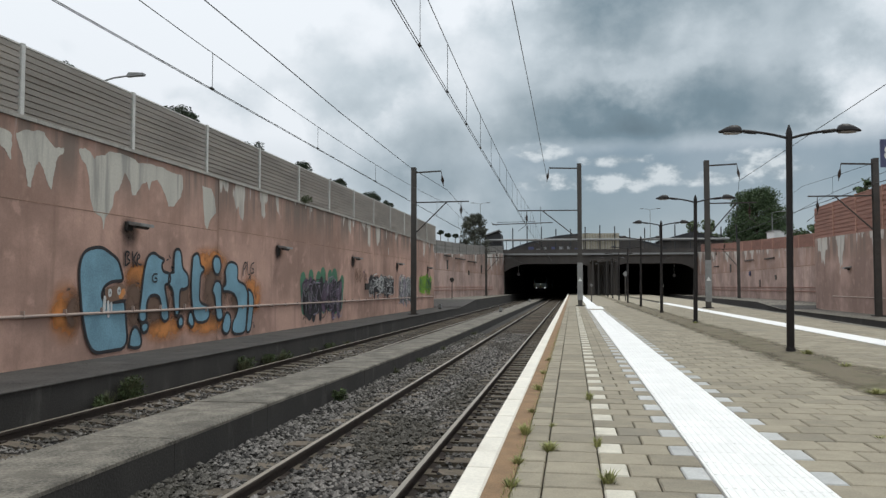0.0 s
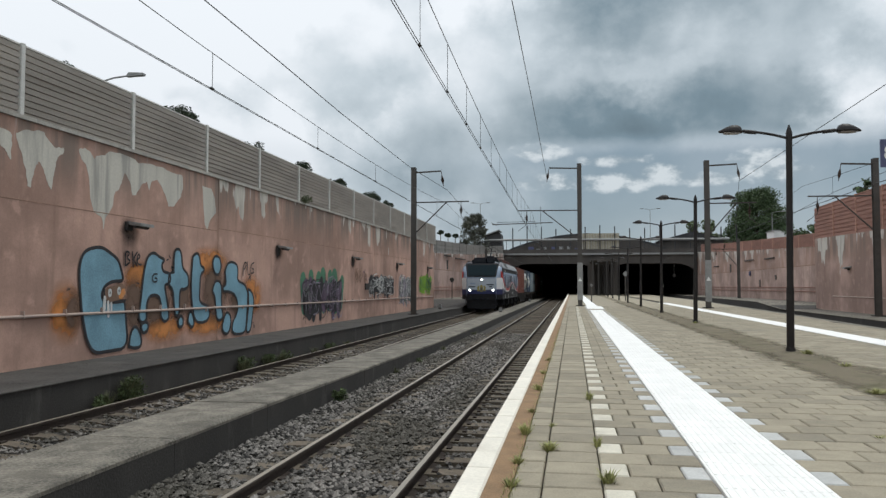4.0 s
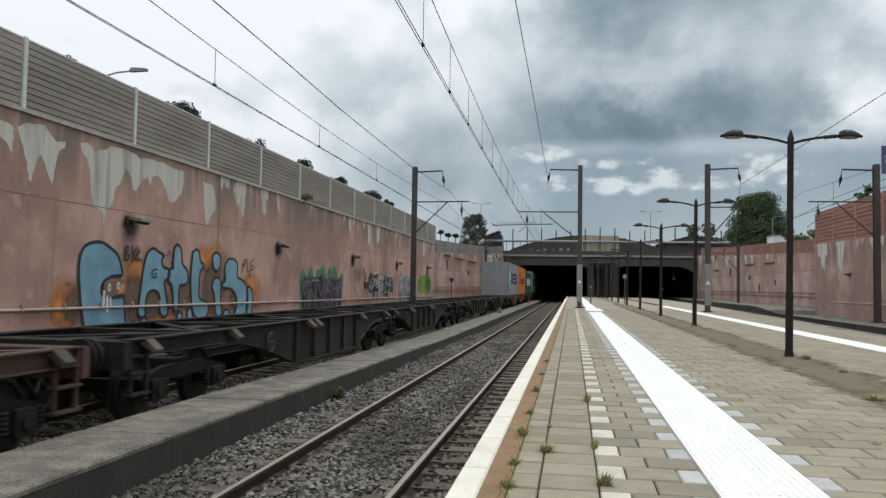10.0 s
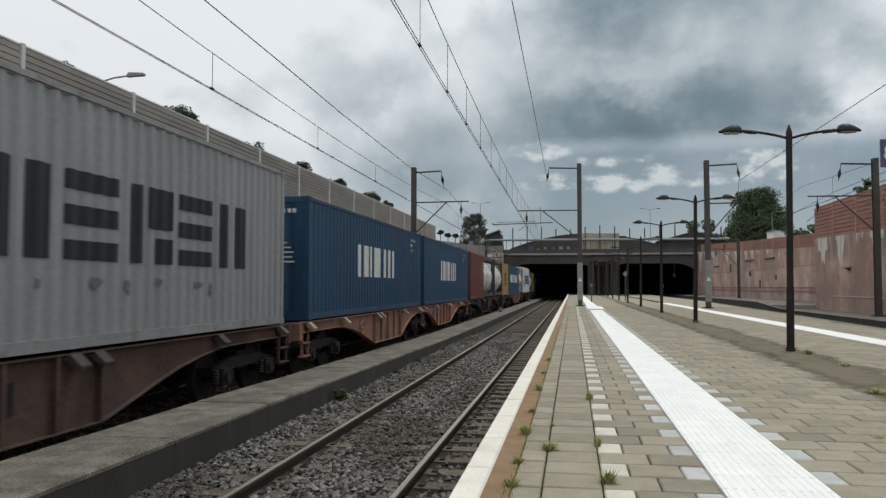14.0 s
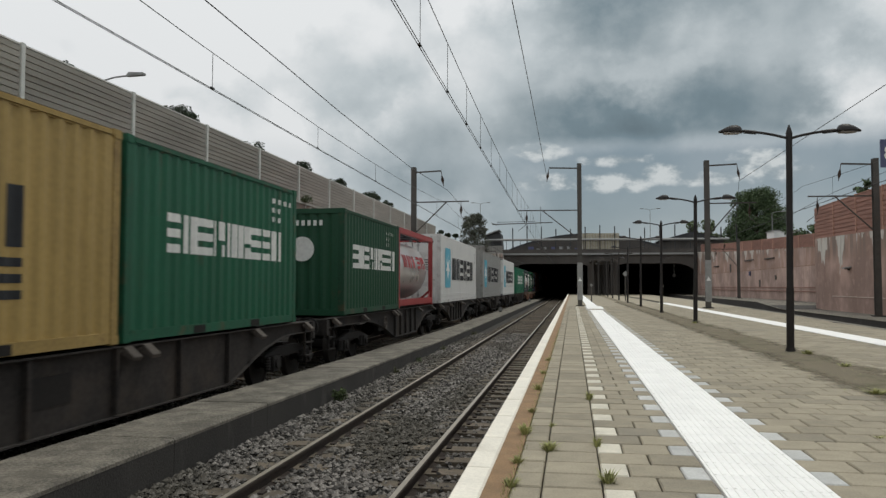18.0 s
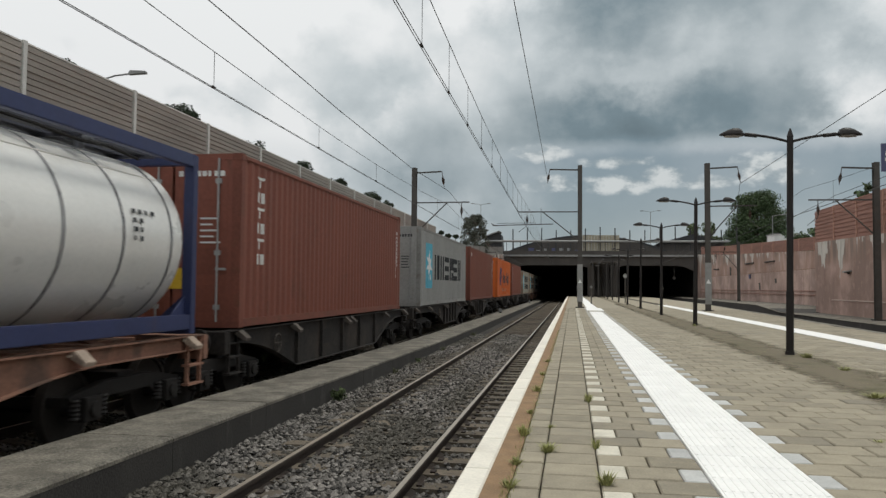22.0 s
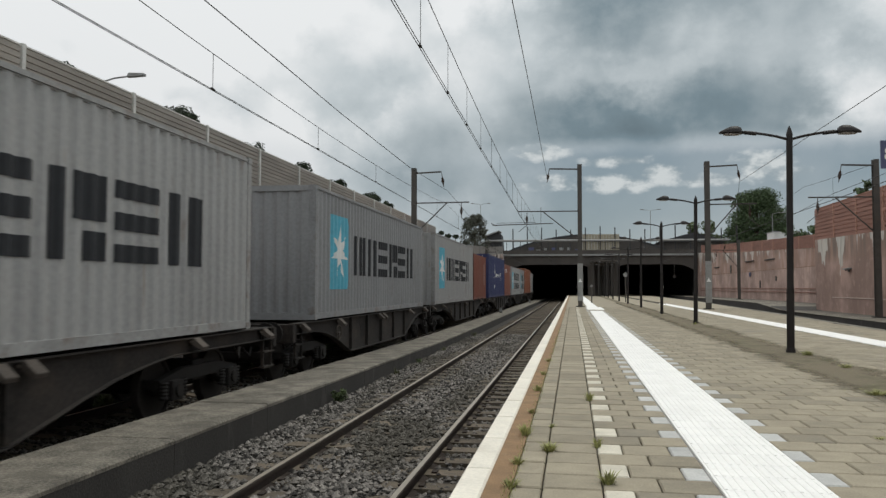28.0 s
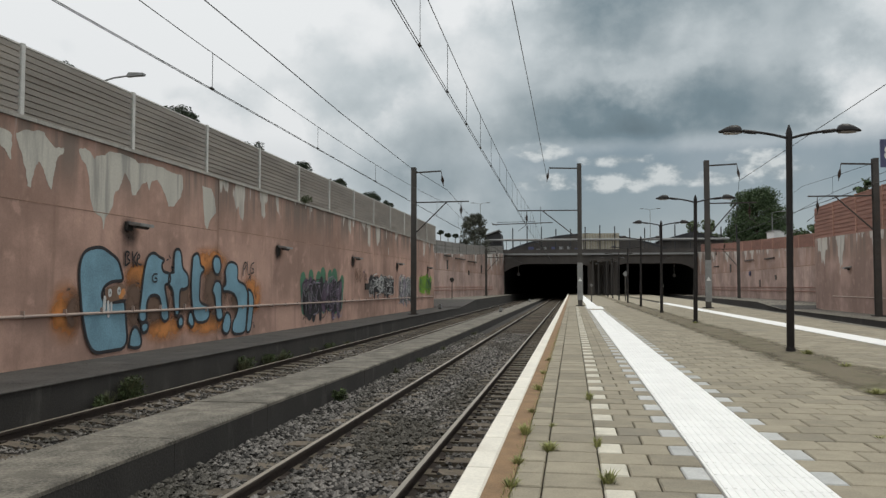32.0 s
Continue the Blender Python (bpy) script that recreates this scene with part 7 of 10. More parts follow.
    container("emerald green 40-foot container, white bar lettering, round end label", 371.85, L40, ST, C["bright"], [wide_marks(L40, ST), ident(L40, ST)], front=end_disc(ST))
    tank_container("white tank in a dark frame, pale end plate, " + w, 385.46, C["tank"], C["frame_dark"], bands=5, solid_end="mint", marks=[([rect(0.42, 1.34, 1.0, 1.2), rect(0.60, 1.0, 0.86, 0.93)], C["frame_dark"]), ([[(0.80, 1.62), (0.86, 1.66), (0.84, 1.95)], [(0.80, 1.62), (0.86, 1.60), (0.83, 1.34)], [(0.83, 1.64), (0.80, 1.60), (1.1, 1.62)], [(0.83, 1.64), (0.80, 1.60), (0.56, 1.62)]], C["frame_dark"]), (codes(RND, 4.9, 1.5, 4, 4, 0.1, 0.06), C["frame_grey"])], hazard=(5.35, 0.95))
    tank_container("white tank in a green frame with a hexagonal end plate", 398.03, C["tank"], C["frame_green"], marks=[(bars("OOO KDAGJG", 1.5, 4.3, 1.28, 1.6, 0.16), C["ink"]), ([rect(1.9, 2.6, 0.72, 0.98), rect(0.85, 1.15, 0.82, 1.0)], C["frame_grey"]), (codes(RND, 4.75, 1.6, 3, 4, 0.1, 0.06), C["frame_grey"])], bands=2, solid_end=True)
    tank_container("shiny white tank with dark bands in a violet-blue frame", 404.14, C["tank"], C["frame_violet"], bands=5, marks=[([[(0.95 + r * math.cos(a), 1.36 + 1.3 * r * math.sin(a)), (0.95 + r * math.cos(b), 1.36 + 1.3 * r * math.sin(b)), (0.95 + 0.72 * r * math.cos(b), 1.36 + 0.94 * r * math.sin(b)), (0.95 + 0.72 * r * math.cos(a), 1.36 + 0.94 * r * math.sin(a))] for r, a, b in ((0.32, math.pi * i / 6, math.pi * (i + 1) / 6) for i in range(12))] + [rect(0.84, 1.06, 1.2, 1.5)], C["frame_dark"]), (codes(RND, 4.4, 1.6, 4, 4, 0.1, 0.06), C["ink"])])
    container("brick red 40-foot container, white bars down one end, " + w, 411.70, L40, HC, C["brick"], [column(L40, HC, 0.06), vline(L40, HC)], doors=True)
    container("dull grey 40-foot container with blue star square, closed doors", 427.35, L40, HC, C["grey2"], mk_star(L40, HC), doors=True)
    container("faded brick red 40-foot container, small white mark, " + w, 441.38, L40, HC, C["brick"], [([rect(0.045 * L40, 0.06 * L40, 0.84 * HC, 0.9 * HC)], C["chalk"], "logo"), vline(L40, HC), labels(L40, HC, 0.955)])
    t = container("orange 40-foot container with side doors, blue logo, dark lettering", 457.05, L40, HC, C["orange_red"], swept_marks(L40, HC))
    for q in (0.342, 0.442, 0.545):
        part("locking_bar", Shape().tube((HALF + 0.006, q * L40, 0.16), (HALF + 0.006, q * L40, HC - 0.12), 0.014, seg=6), C["orange_red"], t)
        part("bar_handle", Shape().box(HALF + 0.006, HALF + 0.03, q * L40 - 0.17, q * L40 + 0.02, 0.40, 0.44).box(HALF + 0.006, HALF + 0.03, q * L40 - 0.17, q * L40 - 0.13, 0.40, 0.66), C["pale"], t, "galvanised door handle")
    part("sticker", Shape().box(HALF - 0.001, HALF + 0.002, 0.25 * L40, 0.30 * L40, HC - 0.085, HC - 0.03), C["pale"], t, "faded white sticker")
    container("terracotta 40-foot container, white bars down one end, " + w, 471.32, L40, HC, C["brick"], [column(L40, HC, 0.05)])
    container("yellowed grey 40-foot container with blue star square, " + w, 486.94, L40, ST, C["olive"], mk_star(L40, ST, rows=2))
    container("heavily rusted grey 40-foot container, faded star square, " + w, 501.30, L40, ST, C["rusty"], mk_star(L40, ST, rows=2, star_m="logo_rust") + [drips(L40, ST, 70, 3, 0.75)], doors=True)
    container("pale grey 40-foot container with blue star square, " + w, 514.20, L40, ST, C["pale"], mk_star(L40, ST, rows=2) + [drips(L40, ST, 18, 7)])
    container("pale grey 40-foot container with blue star square, " + w, 528.42, L40, ST, C["pale"], mk_star(L40, ST))
    container("yellowed grey 40-foot container, streaked with rust, " + w, 543.27, L40, HC, C["olive"], mk_star(L40, HC) + [drips(L40, HC, 24, 8, 0.8)])
    container("pale grey 40-foot container with blue star square, " + w, 557.42, L40, HC, C["pale"], mk_star(L40, HC))
    container("pale grey 40-foot container with blue star square, " + w, 573.00, L40, HC, C["grey"], mk_star(L40, HC))
    container("pale grey 40-foot container with blue star square, " + w, 587.78, L40, HC, C["pale"], mk_star(L40, HC))
    container("brick red 20-foot container, " + w, 600.36, L20, ST, C["brick"], [vline(L20, ST, 0.85)])
    container("royal blue 40-foot container, white brush lettering, closed doors, " + w, 608.06, L40, HC, C["navy"], script_text(L40, HC) + [ident(L40, HC, 0.95, 3)], doors=True)
    container("brick red 20-foot container, short white lettering, " + w, 620.30, L20, ST, C["terra"], [(glyphs("MMPM", 0.12 * L20, 0.36 * L20, 0.74 * ST, 0.86 * ST, 0.5), C["chalk"], "lettering"), vline(L20, ST, 0.9)])
    container("pale grey 40-foot container with blue star square, rust spots", 627.70, L40, ST, C["pale"], mk_star(L40, ST, rows=2) + [drips(L40, ST, 30, 4)])
    container("pale grey 20-foot container with blue star square, " + w, 640.13, L20, ST, C["grey"], mk_star(L20, ST, rows=2) + [drips(L20, ST, 14, 5)])
    container("terracotta 40-foot container, white bars down one end, " + w, 647.65, L40, HC, C["rust_orange"], [column(L40, HC, 0.05), vline(L40, HC)], doors=True)
    container("pale stained 20-foot container, small grey label, " + w, 659.97, L20, ST, C["pale"], [([rect(0.2 * L20, 0.42 * L20, 0.68 * ST, 0.82 * ST)], C["grey2"], "label"), drips(L20, ST, 26, 6, 0.4)])


def end_disc(h):
    s = Shape()
    s.tube((0.15, 0.028, h * 0.62), (0.15, 0.032, h * 0.62), 0.30, seg=24)
    for i in range(9):
        s.box(-0.62 + i * 0.15, -0.54 + i * 0.15, 0.026, 0.03, h * 0.84, h * 0.89)
    return s


build_load()


def bogie_parts(parent, y):
    """A two-axle freight bogie centred at y."""
    def bogie_frame():
        s = Shape()
        for x in (-1.0, 1.0):
            s.prism([(-1.25, 0.62), (-1.15, 0.40), (-0.75, 0.36), (-0.45, 0.55), (0.45, 0.55), (0.75, 0.36), (1.15, 0.40), (1.25, 0.62), (0.55, 0.74), (-0.55, 0.74)], 0, x - 0.06, x + 0.06)
        s.box(-1.0, 1.0, -0.2, 0.2, 0.5, 0.8).box(-1.0, 1.0, -1.25, -1.15, 0.5, 0.62).box(-1.0, 1.0, 1.15, 1.25, 0.5, 0.62)
        return s.mesh("bogie_frame", C["w_dark"], bevel=0.01)

    def wheel():
        s = Shape()
        prof = [(-0.07, 0.10), (-0.07, 0.30), (-0.045, 0.40), (-0.07, 0.41), (-0.07, 0.46), (0.05, 0.455), (0.05, 0.41), (0.02, 0.40), (0.02, 0.12), (0.09, 0.10), (0.09, 0.0)]
        n = 24
        s.rings([[(x, r * math.cos(2 * math.pi * i / n), r * math.sin(2 * math.pi * i / n)) for i in range(n)] for x, r in prof])
        return s.mesh("wheel", C["wheel"], smooth=True)

    def axle():
        return Shape().tube((-0.95, 0, 0), (0.95, 0, 0), 0.08, seg=10).mesh("axle", C["w_dark"])

    def box():
        return Shape().box(-0.09, 0.09, -0.16, 0.16, -0.14, 0.14).tube((0.09, 0, 0), (0.13, 0, 0), 0.10, seg=12).mesh("axle_box", C["w_dark"], bevel=0.01)

    def spring():
        s = Shape()
        for dy in (0.0,):
            rings = [[(r * math.cos(q), dy + r * math.sin(q), -0.12 + i * 0.025) for q in (math.pi * j / 5 for j in range(10))] for i, r in ((k, 0.068 if k % 2 else 0.05) for k in range(11))]
            s.rings(rings)
        return s.mesh("spring", C["w_dark"])

    b = part("bogie", cached("bogie", bogie_frame), None, parent, "near-black two-axle bogie with shade in its colour", at=(0, y, 0))
    for dy in (-0.9, 0.9):
        part("axle", cached("axle", axle), None, b, at=(0, dy, 0.46))
        for x in (-1, 1):
            part("wheel", cached("wheel", wheel), None, b, at=pose(x * 0.75, dy, 0.46, 0, 0, 180 if x < 0 else 0))
            part("axle_box", cached("axbox", box), None, b, at=pose(x * 1.06, dy, 0.46, 0, 0, 180 if x < 0 else 0))
            if x > 0:
                part("spring", cached("spring", spring), None, b, at=(x * 1.07, dy - 0.27, 0.47))
                part("spring", cached("spring", spring), None, b, at=(x * 1.07, dy + 0.27, 0.47))
    return b


def wagon(label, modules, col, over=(0.3, 0.3)):
    """A flat container wagon of one or two frames. modules: (start, length) in metres behind the locomotive's tail.
    over: how far the frame reaches past the load at either end."""
    s0 = modules[0][0] - over[0] - 0.05
    t = thing("container_wagon", label, "freight wagon", "wagons of the train")
    two = len(modules) == 2
    fl = C["flap"] if col is C["w_brown"] else C["flap_dark"]
    for i, (ms, L) in enumerate(modules):
        outer_a, outer_b = (not two) or i == 0, (not two) or i == 1
        xa, xb = over[0] if outer_a else 0.3, over[1] if outer_b else 0.3
        a, b = ms - xa - s0, ms + L + xb - s0
        short = not two and L < 13
        # where the sill's lower edge begins to fall, and over what length, at either end
        ea, da = (xa + 0.5, 2.4) if short else (xa + 2.7, 3.0) if outer_a else (1.15, 2.25)
        eb, db = (xb + 0.5, 2.4) if short else (xb + 2.7, 3.0) if outer_b else (1.15, 2.25)
        key = (round(b - a, 2), round(ea, 2), round(eb, 2), id(col))
        W = b - a

        def sill():
            s = Shape()
            def fall(e, d):
                return [(0, 0.97), (e - 0.35, 0.965), (e, 0.945), (e + 0.2 * d, 0.875), (e + 0.4 * d, 0.78), (e + 0.62 * d, 0.63), (e + 0.82 * d, 0.475), (e + d, 0.345), (e + d + 0.08, 0.335)]

            lo = fall(ea, da) + [(W - y, z) for y, z in reversed(fall(eb, db))]
            s.prism(lo + [(W, 1.155), (0, 1.155)], 0, -0.012, 0.012)
            s.box(-0.09, 0.09, 0, W, 1.155, 1.175)
            s.rings([[(-0.08, y, z), (0.08, y, z), (0.08, y, z - 0.016), (-0.08, y, z - 0.016)] for y, z in lo], caps=True)
            return s.mesh("side_sill", col)

        def ribs():
            s = Shape()
            s.box(-0.05, 0.05, -0.03, 0.03, 0.36, 1.15)
            return s.mesh("stiffener", col)

        def flap():
            s = Shape()
            s.prism([(0.0, 1.16), (0.05, 1.175), (0.21, 1.035), (0.19, 0.985), (0.02, 1.07)], 1, -0.10, 0.10)
            s.tube((0.03, -0.16, 1.11), (0.03, 0.16, 1.11), 0.02, seg=6)
            return s.mesh("twistlock_flap", fl, bevel=0.006)

        def cross():
            return Shape().box(-1.06, 1.06, -0.09, 0.09, 0.98, 1.16).mesh("crossbeam", col)

        for x in (-1, 1):
            sl = part("side_sill", cached(("sill",) + key, sill), None, t, at=(x * 1.12, a, 0))
            for j in range(5):
                part("stiffener", cached(("rib",) + key, ribs), None, sl, at=(x * 0.03, ea + da + 0.06 + j * (W - ea - da - eb - db - 0.12) / 4, 0))
            for yy in (0.42, 3.0, W / 2 - 0.22, W / 2 + 0.22, W - 3.0, W - 0.42):
                part("twistlock_flap", cached(("flap",) + key, flap), None, sl, at=pose(x * 0.03, yy, 0, 0, 0, 0 if x > 0 else 180))
        n = int(W / 2.0)
        for j in range(n + 1):
            part("crossbeam", cached(("cross", id(col)), cross), None, t, at=(0, a + 0.1 + j * (W - 0.2) / n, 0))
        part("centre_sill", Shape().box(-0.22, 0.22, a, b, 0.78, 1.12), col, t)
        for j in range(n):
            ya, yb = a + 0.1 + j * (W - 0.2) / n, a + 0.1 + (j + 1) * (W - 0.2) / n
            if j % 2 == 0:
                part("deck_brace", cached(("brace", 0) + key, lambda: Shape().beam((-1.05, 0, 1.13), (1.05, yb - ya, 1.13), 0.16, 0.03).mesh("deck_brace", col)), None, t, at=(0, ya, 0))
            else:
                part("deck_brace", cached(("brace", 1) + key, lambda: Shape().beam((1.05, 0, 1.13), (-1.05, yb - ya, 1.13), 0.16, 0.03).mesh("deck_brace", col)), None, t, at=(0, ya, 0))
        part("data_panel", Shape().box(1.135, 1.139, a + W * 0.36, a + W * 0.36 + 0.7, 0.62, 0.95), C["w_orange"] if col in (C["w_brown"], C["w_dull"]) else C["w_dark"], t)
        part("brake_gear", Shape().tube((0.5, a + W * 0.45, 0.62), (0.5, a + W * 0.45 + 1.1, 0.62), 0.2, seg=12).tube((-0.4, a + 3.6, 0.6), (-0.4, b - 3.6, 0.6), 0.03, seg=6), C["w_dark"], t)
        if outer_a:
            bogie_parts(t, a + (xa - 0.1 if short else xa + 1.4))
        if outer_b:
            bogie_parts(t, b - (xb - 0.1 if short else xb + 1.4))
        wy = a + ea + da * 0.55
        ring = [(1.20, wy + 0.17 * math.cos(q), 0.84 + 0.17 * math.sin(q)) for q in (math.pi * j / 8 for j in range(17))]
        part("hand_wheel", Shape().path(ring, 0.016, 6).tube((1.20, wy - 0.17, 0.84), (1.20, wy + 0.17, 0.84), 0.012, seg=6).tube((1.20, wy, 0.67), (1.20, wy, 1.01), 0.012, seg=6).tube((1.10, wy, 0.84), (1.21, wy, 0.84), 0.03, seg=8), fl, t, "spoked brake hand wheel")
        for end, yy, sg in ((outer_a, a, 1), (outer_b, b, -1), (not outer_a, a, 1)):
            if end:
                st = Shape().box(1.14, 1.19, yy + sg * 0.05 - 0.02, yy + sg * 0.05 + 0.02, 0.46, 1.15).box(1.14, 1.19, yy + sg * 0.42 - 0.02, yy + sg * 0.42 + 0.02, 0.46, 1.15)
                st.box(1.10, 1.22, min(yy, yy + sg * 0.46), max(yy, yy + sg * 0.46), 0.46, 0.49).box(1.10, 1.22, min(yy, yy + sg * 0.46), max(yy, yy + sg * 0.46), 0.73, 0.76)
                part("step_frame", st, col, t, "shunter's step frame")
        for end, yy, sg in ((outer_a, a, -1), (outer_b, b, 1)):
            if end:
                part("end_beam", Shape().box(-1.2, 1.2, min(yy, yy + sg * 0.16), max(yy, yy + sg * 0.16), 0.80, 1.16), col, t, bevel=0.01)
                for x in (-0.875, 0.875):
                    part("buffer", Shape().tube((x, yy + sg * 0.1, 1.0), (x, yy + sg * 0.42, 1.0), 0.10, seg=12).tube((x, yy + sg * 0.42, 1.0), (x, yy + sg * 0.46, 1.0), 0.22, seg=16), C["w_dark"], t)
                part("coupling", Shape().tube((0, yy, 0.98), (0, yy + sg * 0.5, 0.9), 0.05, seg=8).path([(0.35, yy + sg * 0.1, 0.85), (0.38, yy + sg * 0.35, 0.55), (0.3, yy + sg * 0.55, 0.75)], 0.025, 6), C["w_dark"], t)
    if two:
        b0, a1 = modules[0][0] + modules[0][1] + 0.30 - s0, modules[1][0] - 0.30 - s0
        bogie_parts(t, (b0 + a1) / 2)
        part("pivot_beam", Shape().box(-0.5, 0.5, min(b0, a1) - 0.3, max(b0, a1) + 0.3, 0.82, 1.0), col, t)
    rides(t, s0, 0.0)
    return t


def build_wagons():
    dark, b, d = C["w_grey"], C["w_brown"], C["w_dull"]
    grey, brown = "dark grey container wagon with fish-belly sills and dirty bogies", "dusty brown container wagon with fish-belly sills"
    empty = "empty dark grey container wagon, open deck bracing"
    trains = (
        ([(1.97, 18.36)], dark, grey), ([(21.43, 12.19), (34.48, 12.14)], dark, grey), ([(47.73, 12.19), (60.62, 12.19)], b, brown),
        ([(74.3, 17.7)], C["w_drab"], "empty drab brown container wagon, open deck bracing"), ([(93.6, 13.3), (107.9, 13.3)], dark, empty), ([(122.7, 13.9), (137.4, 13.7)], dark, empty),
        ([(152.48, 12.19), (165.06, 12.19)], d, "dull rust-brown container wagon with fish-belly sills"), ([(178.8, 12.19), (191.58, 12.19)], C["w_drab"], "drab brown container wagon with fish-belly sills"), ([(205.18, 12.19), (218.13, 12.19)], b, brown),
        ([(231.6, 12.21), (244.85, 12.21)], dark, grey), ([(257.87, 18.28)], d, "dull rust-brown container wagon with fish-belly sills"), ([(277.57, 18.32)], dark, grey), ([(297.2, 12.22)], dark, grey),
        ([(312.75, 12.13), (326.79, 12.19)], dark, grey), ([(342.4, 12.19), (356.43, 12.19)], dark, grey), ([(371.85, 12.19)], dark, grey),
        ([(385.46, 12.0), (398.03, 12.17)], b, brown), ([(411.7, 12.19)], dark, grey), ([(427.35, 12.19), (441.38, 12.19)], dark, grey),
        ([(457.05, 12.19), (471.32, 12.19)], dark, grey), ([(486.94, 12.19)], dark, grey), ([(501.3, 12.19), (514.2, 12.19)], d, "dull rust-brown container wagon with fish-belly sills"),
        ([(528.42, 12.19)], dark, grey), ([(543.27, 12.19), (557.42, 12.19)], dark, grey), ([(573.0, 12.19)], dark, grey), ([(587.78, 18.64)], dark, grey),
        ([(608.06, 18.3)], dark, grey), ([(627.7, 18.49)], dark, grey), ([(647.65, 18.38)], dark, grey))
    gaps = [1.5] + [q[0][0][0] - p[0][-1][0] - p[0][-1][1] for p, q in zip(trains, trains[1:])] + [1.8]
    reach = [min(1.1, max(0.3, (g - 1.0) / 2)) for g in gaps]
    for k, (mods, col, lab) in enumerate(trains):
        wagon(lab, mods, col, (reach[k], reach[k + 1]))


build_wagons()


# ---- locomotive ----
def locomotive():
    t = thing("electric_locomotive", "blue-grey electric locomotive with red, white and blue wave and raised pantograph", "locomotive")
    LB = 17.95
    K = dict(
        skin=mat("silver_blue_livery", (0.30, 0.37, 0.48), 0.35, var=0.07, scale=0.9, fine=10, bump=0.05, dirt=(0.10, 0.10, 0.11), dirt_scale=1.0, dirt_amt=0.35),
        # Ribbed side panel in a darker slate blue than the skin.
        louvre=mat("slate_blue_louvre", (0.20, 0.245, 0.32), 0.4, var=0.15, scale=0.7, fine=10, bump=0.05, dirt=(0.09, 0.095, 0.11), dirt_scale=1.4, dirt_amt=0.45),
        nose=mat("pale_blue_nose", (0.43, 0.48, 0.54), 0.35, var=0.1, scale=1.2, fine=10, bump=0.03),
        dark=mat("charcoal_livery", (0.015, 0.0155, 0.018), 0.5, var=0.2, scale=1.5, fine=14, bump=0.05, spec=0.18),
        roof=mat("grey_roof_panel", (0.28, 0.285, 0.295), 0.5, var=0.08, scale=1.0, fine=14, bump=0.05),
        red=mat("red_livery", (0.48, 0.035, 0.03), 0.35, var=0.1, bump=0.02), white=mat("white_livery", (0.74, 0.74, 0.73), 0.35, var=0.08, bump=0.02),
        blue=mat("blue_livery", (0.026, 0.034, 0.115), 0.35, var=0.1, bump=0.02), glass=mat("dark_windscreen", (0.006, 0.016, 0.021), 0.08, var=0.1, bump=0.0, spec=0.10),
        rust=mat("roof_rust_red", (0.13, 0.052, 0.043), 0.7, var=0.3, bump=0.2), lamp=mat("headlight_glow", (1.0, 0.98, 0.92), 0.3, var=0, bump=0, emit=7.0),
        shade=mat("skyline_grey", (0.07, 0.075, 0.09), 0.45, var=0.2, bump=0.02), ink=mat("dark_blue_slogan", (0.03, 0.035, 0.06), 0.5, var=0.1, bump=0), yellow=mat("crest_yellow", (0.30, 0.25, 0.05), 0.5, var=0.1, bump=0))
    HW = 1.475

    def ring(y, hw, zt, zb, r):
        pts = [(-hw, zb), (-hw, zt - r)]
        pts += [(-hw + r - r * math.cos(a), zt - r + r * 0.75 * math.sin(a)) for a in (math.pi / 8 * i for i in range(1, 5))]
        pts += [(hw - r + r * math.sin(a), zt - r + r * 0.75 * math.cos(a)) for a in (math.pi / 8 * i for i in range(0, 4))]
        pts += [(hw, zt - r), (hw, zb)]
        return [(x, y, z) for x, z in pts]

    nose = [(0.0, 1.06, 2.50, 0.98, 0.10), (0.03, 1.10, 2.60, 0.96, 0.12), (0.30, 1.28, 3.02, 0.95, 0.22), (0.60, HW, 3.48, 0.95, 0.34), (0.85, HW, 3.68, 0.95, 0.46), (1.3, HW, 3.78, 0.95, 0.55)]
    st = [ring(*n) for n in nose] + [ring(LB - n[0], *n[1:]) for n in reversed(nose)]
    part("body", Shape().rings(st, caps=True), K["skin"], t, smooth=True)
    # nose colours
    for e in (0, 1):
        f = (lambda y: y) if e == 0 else (lambda y: LB - y)

        def slab(x0, x1, y0, y1, z0, z1):
            a, b = sorted((f(y0), f(y1)))
            return Shape().box(x0, x1, a, b, z0, z1)

        part("nose_panel", slab(-1.04, 1.04, -0.012, 0.0, 1.66, 2.50), K["nose"], t, "pale blue-white nose")
        part("nose_band", slab(-1.05, 1.05, -0.016, 0.0, 1.36, 1.66), K["blue"], t, "dark blue band across the nose")
        part("buffer_beam", slab(-1.08, 1.08, -0.02, 0.0, 0.98, 1.36), K["dark"], t, "black buffer beam")
        sur = Shape().face((-1.08, f(0.02), 2.58), (1.08, f(0.02), 2.58), (1.24, f(0.70), 3.60), (-1.24, f(0.70), 3.60))
        sur.v = [(x, y + (-0.03 if e == 0 else 0.03), z + 0.03) for x, y, z in sur.v]
        part("screen_surround", sur, K["dark"], t)
        scr = Shape().face((-0.98, f(0.06), 2.67), (0.98, f(0.06), 2.67), (1.10, f(0.62), 3.46), (-1.10, f(0.62), 3.46))
        scr.v = [(x, y + (-0.042 if e == 0 else 0.042), z + 0.042) for x, y, z in scr.v]
        part("windscreen", scr, K["glass"], t, "dark raked windscreen")
        for x in (-0.42, 0.42):
            part("wiper", Shape().beam((x, f(-0.02), 2.55), (x + 0.12, f(0.08), 2.80), 0.025, 0.02), K["dark"], t)
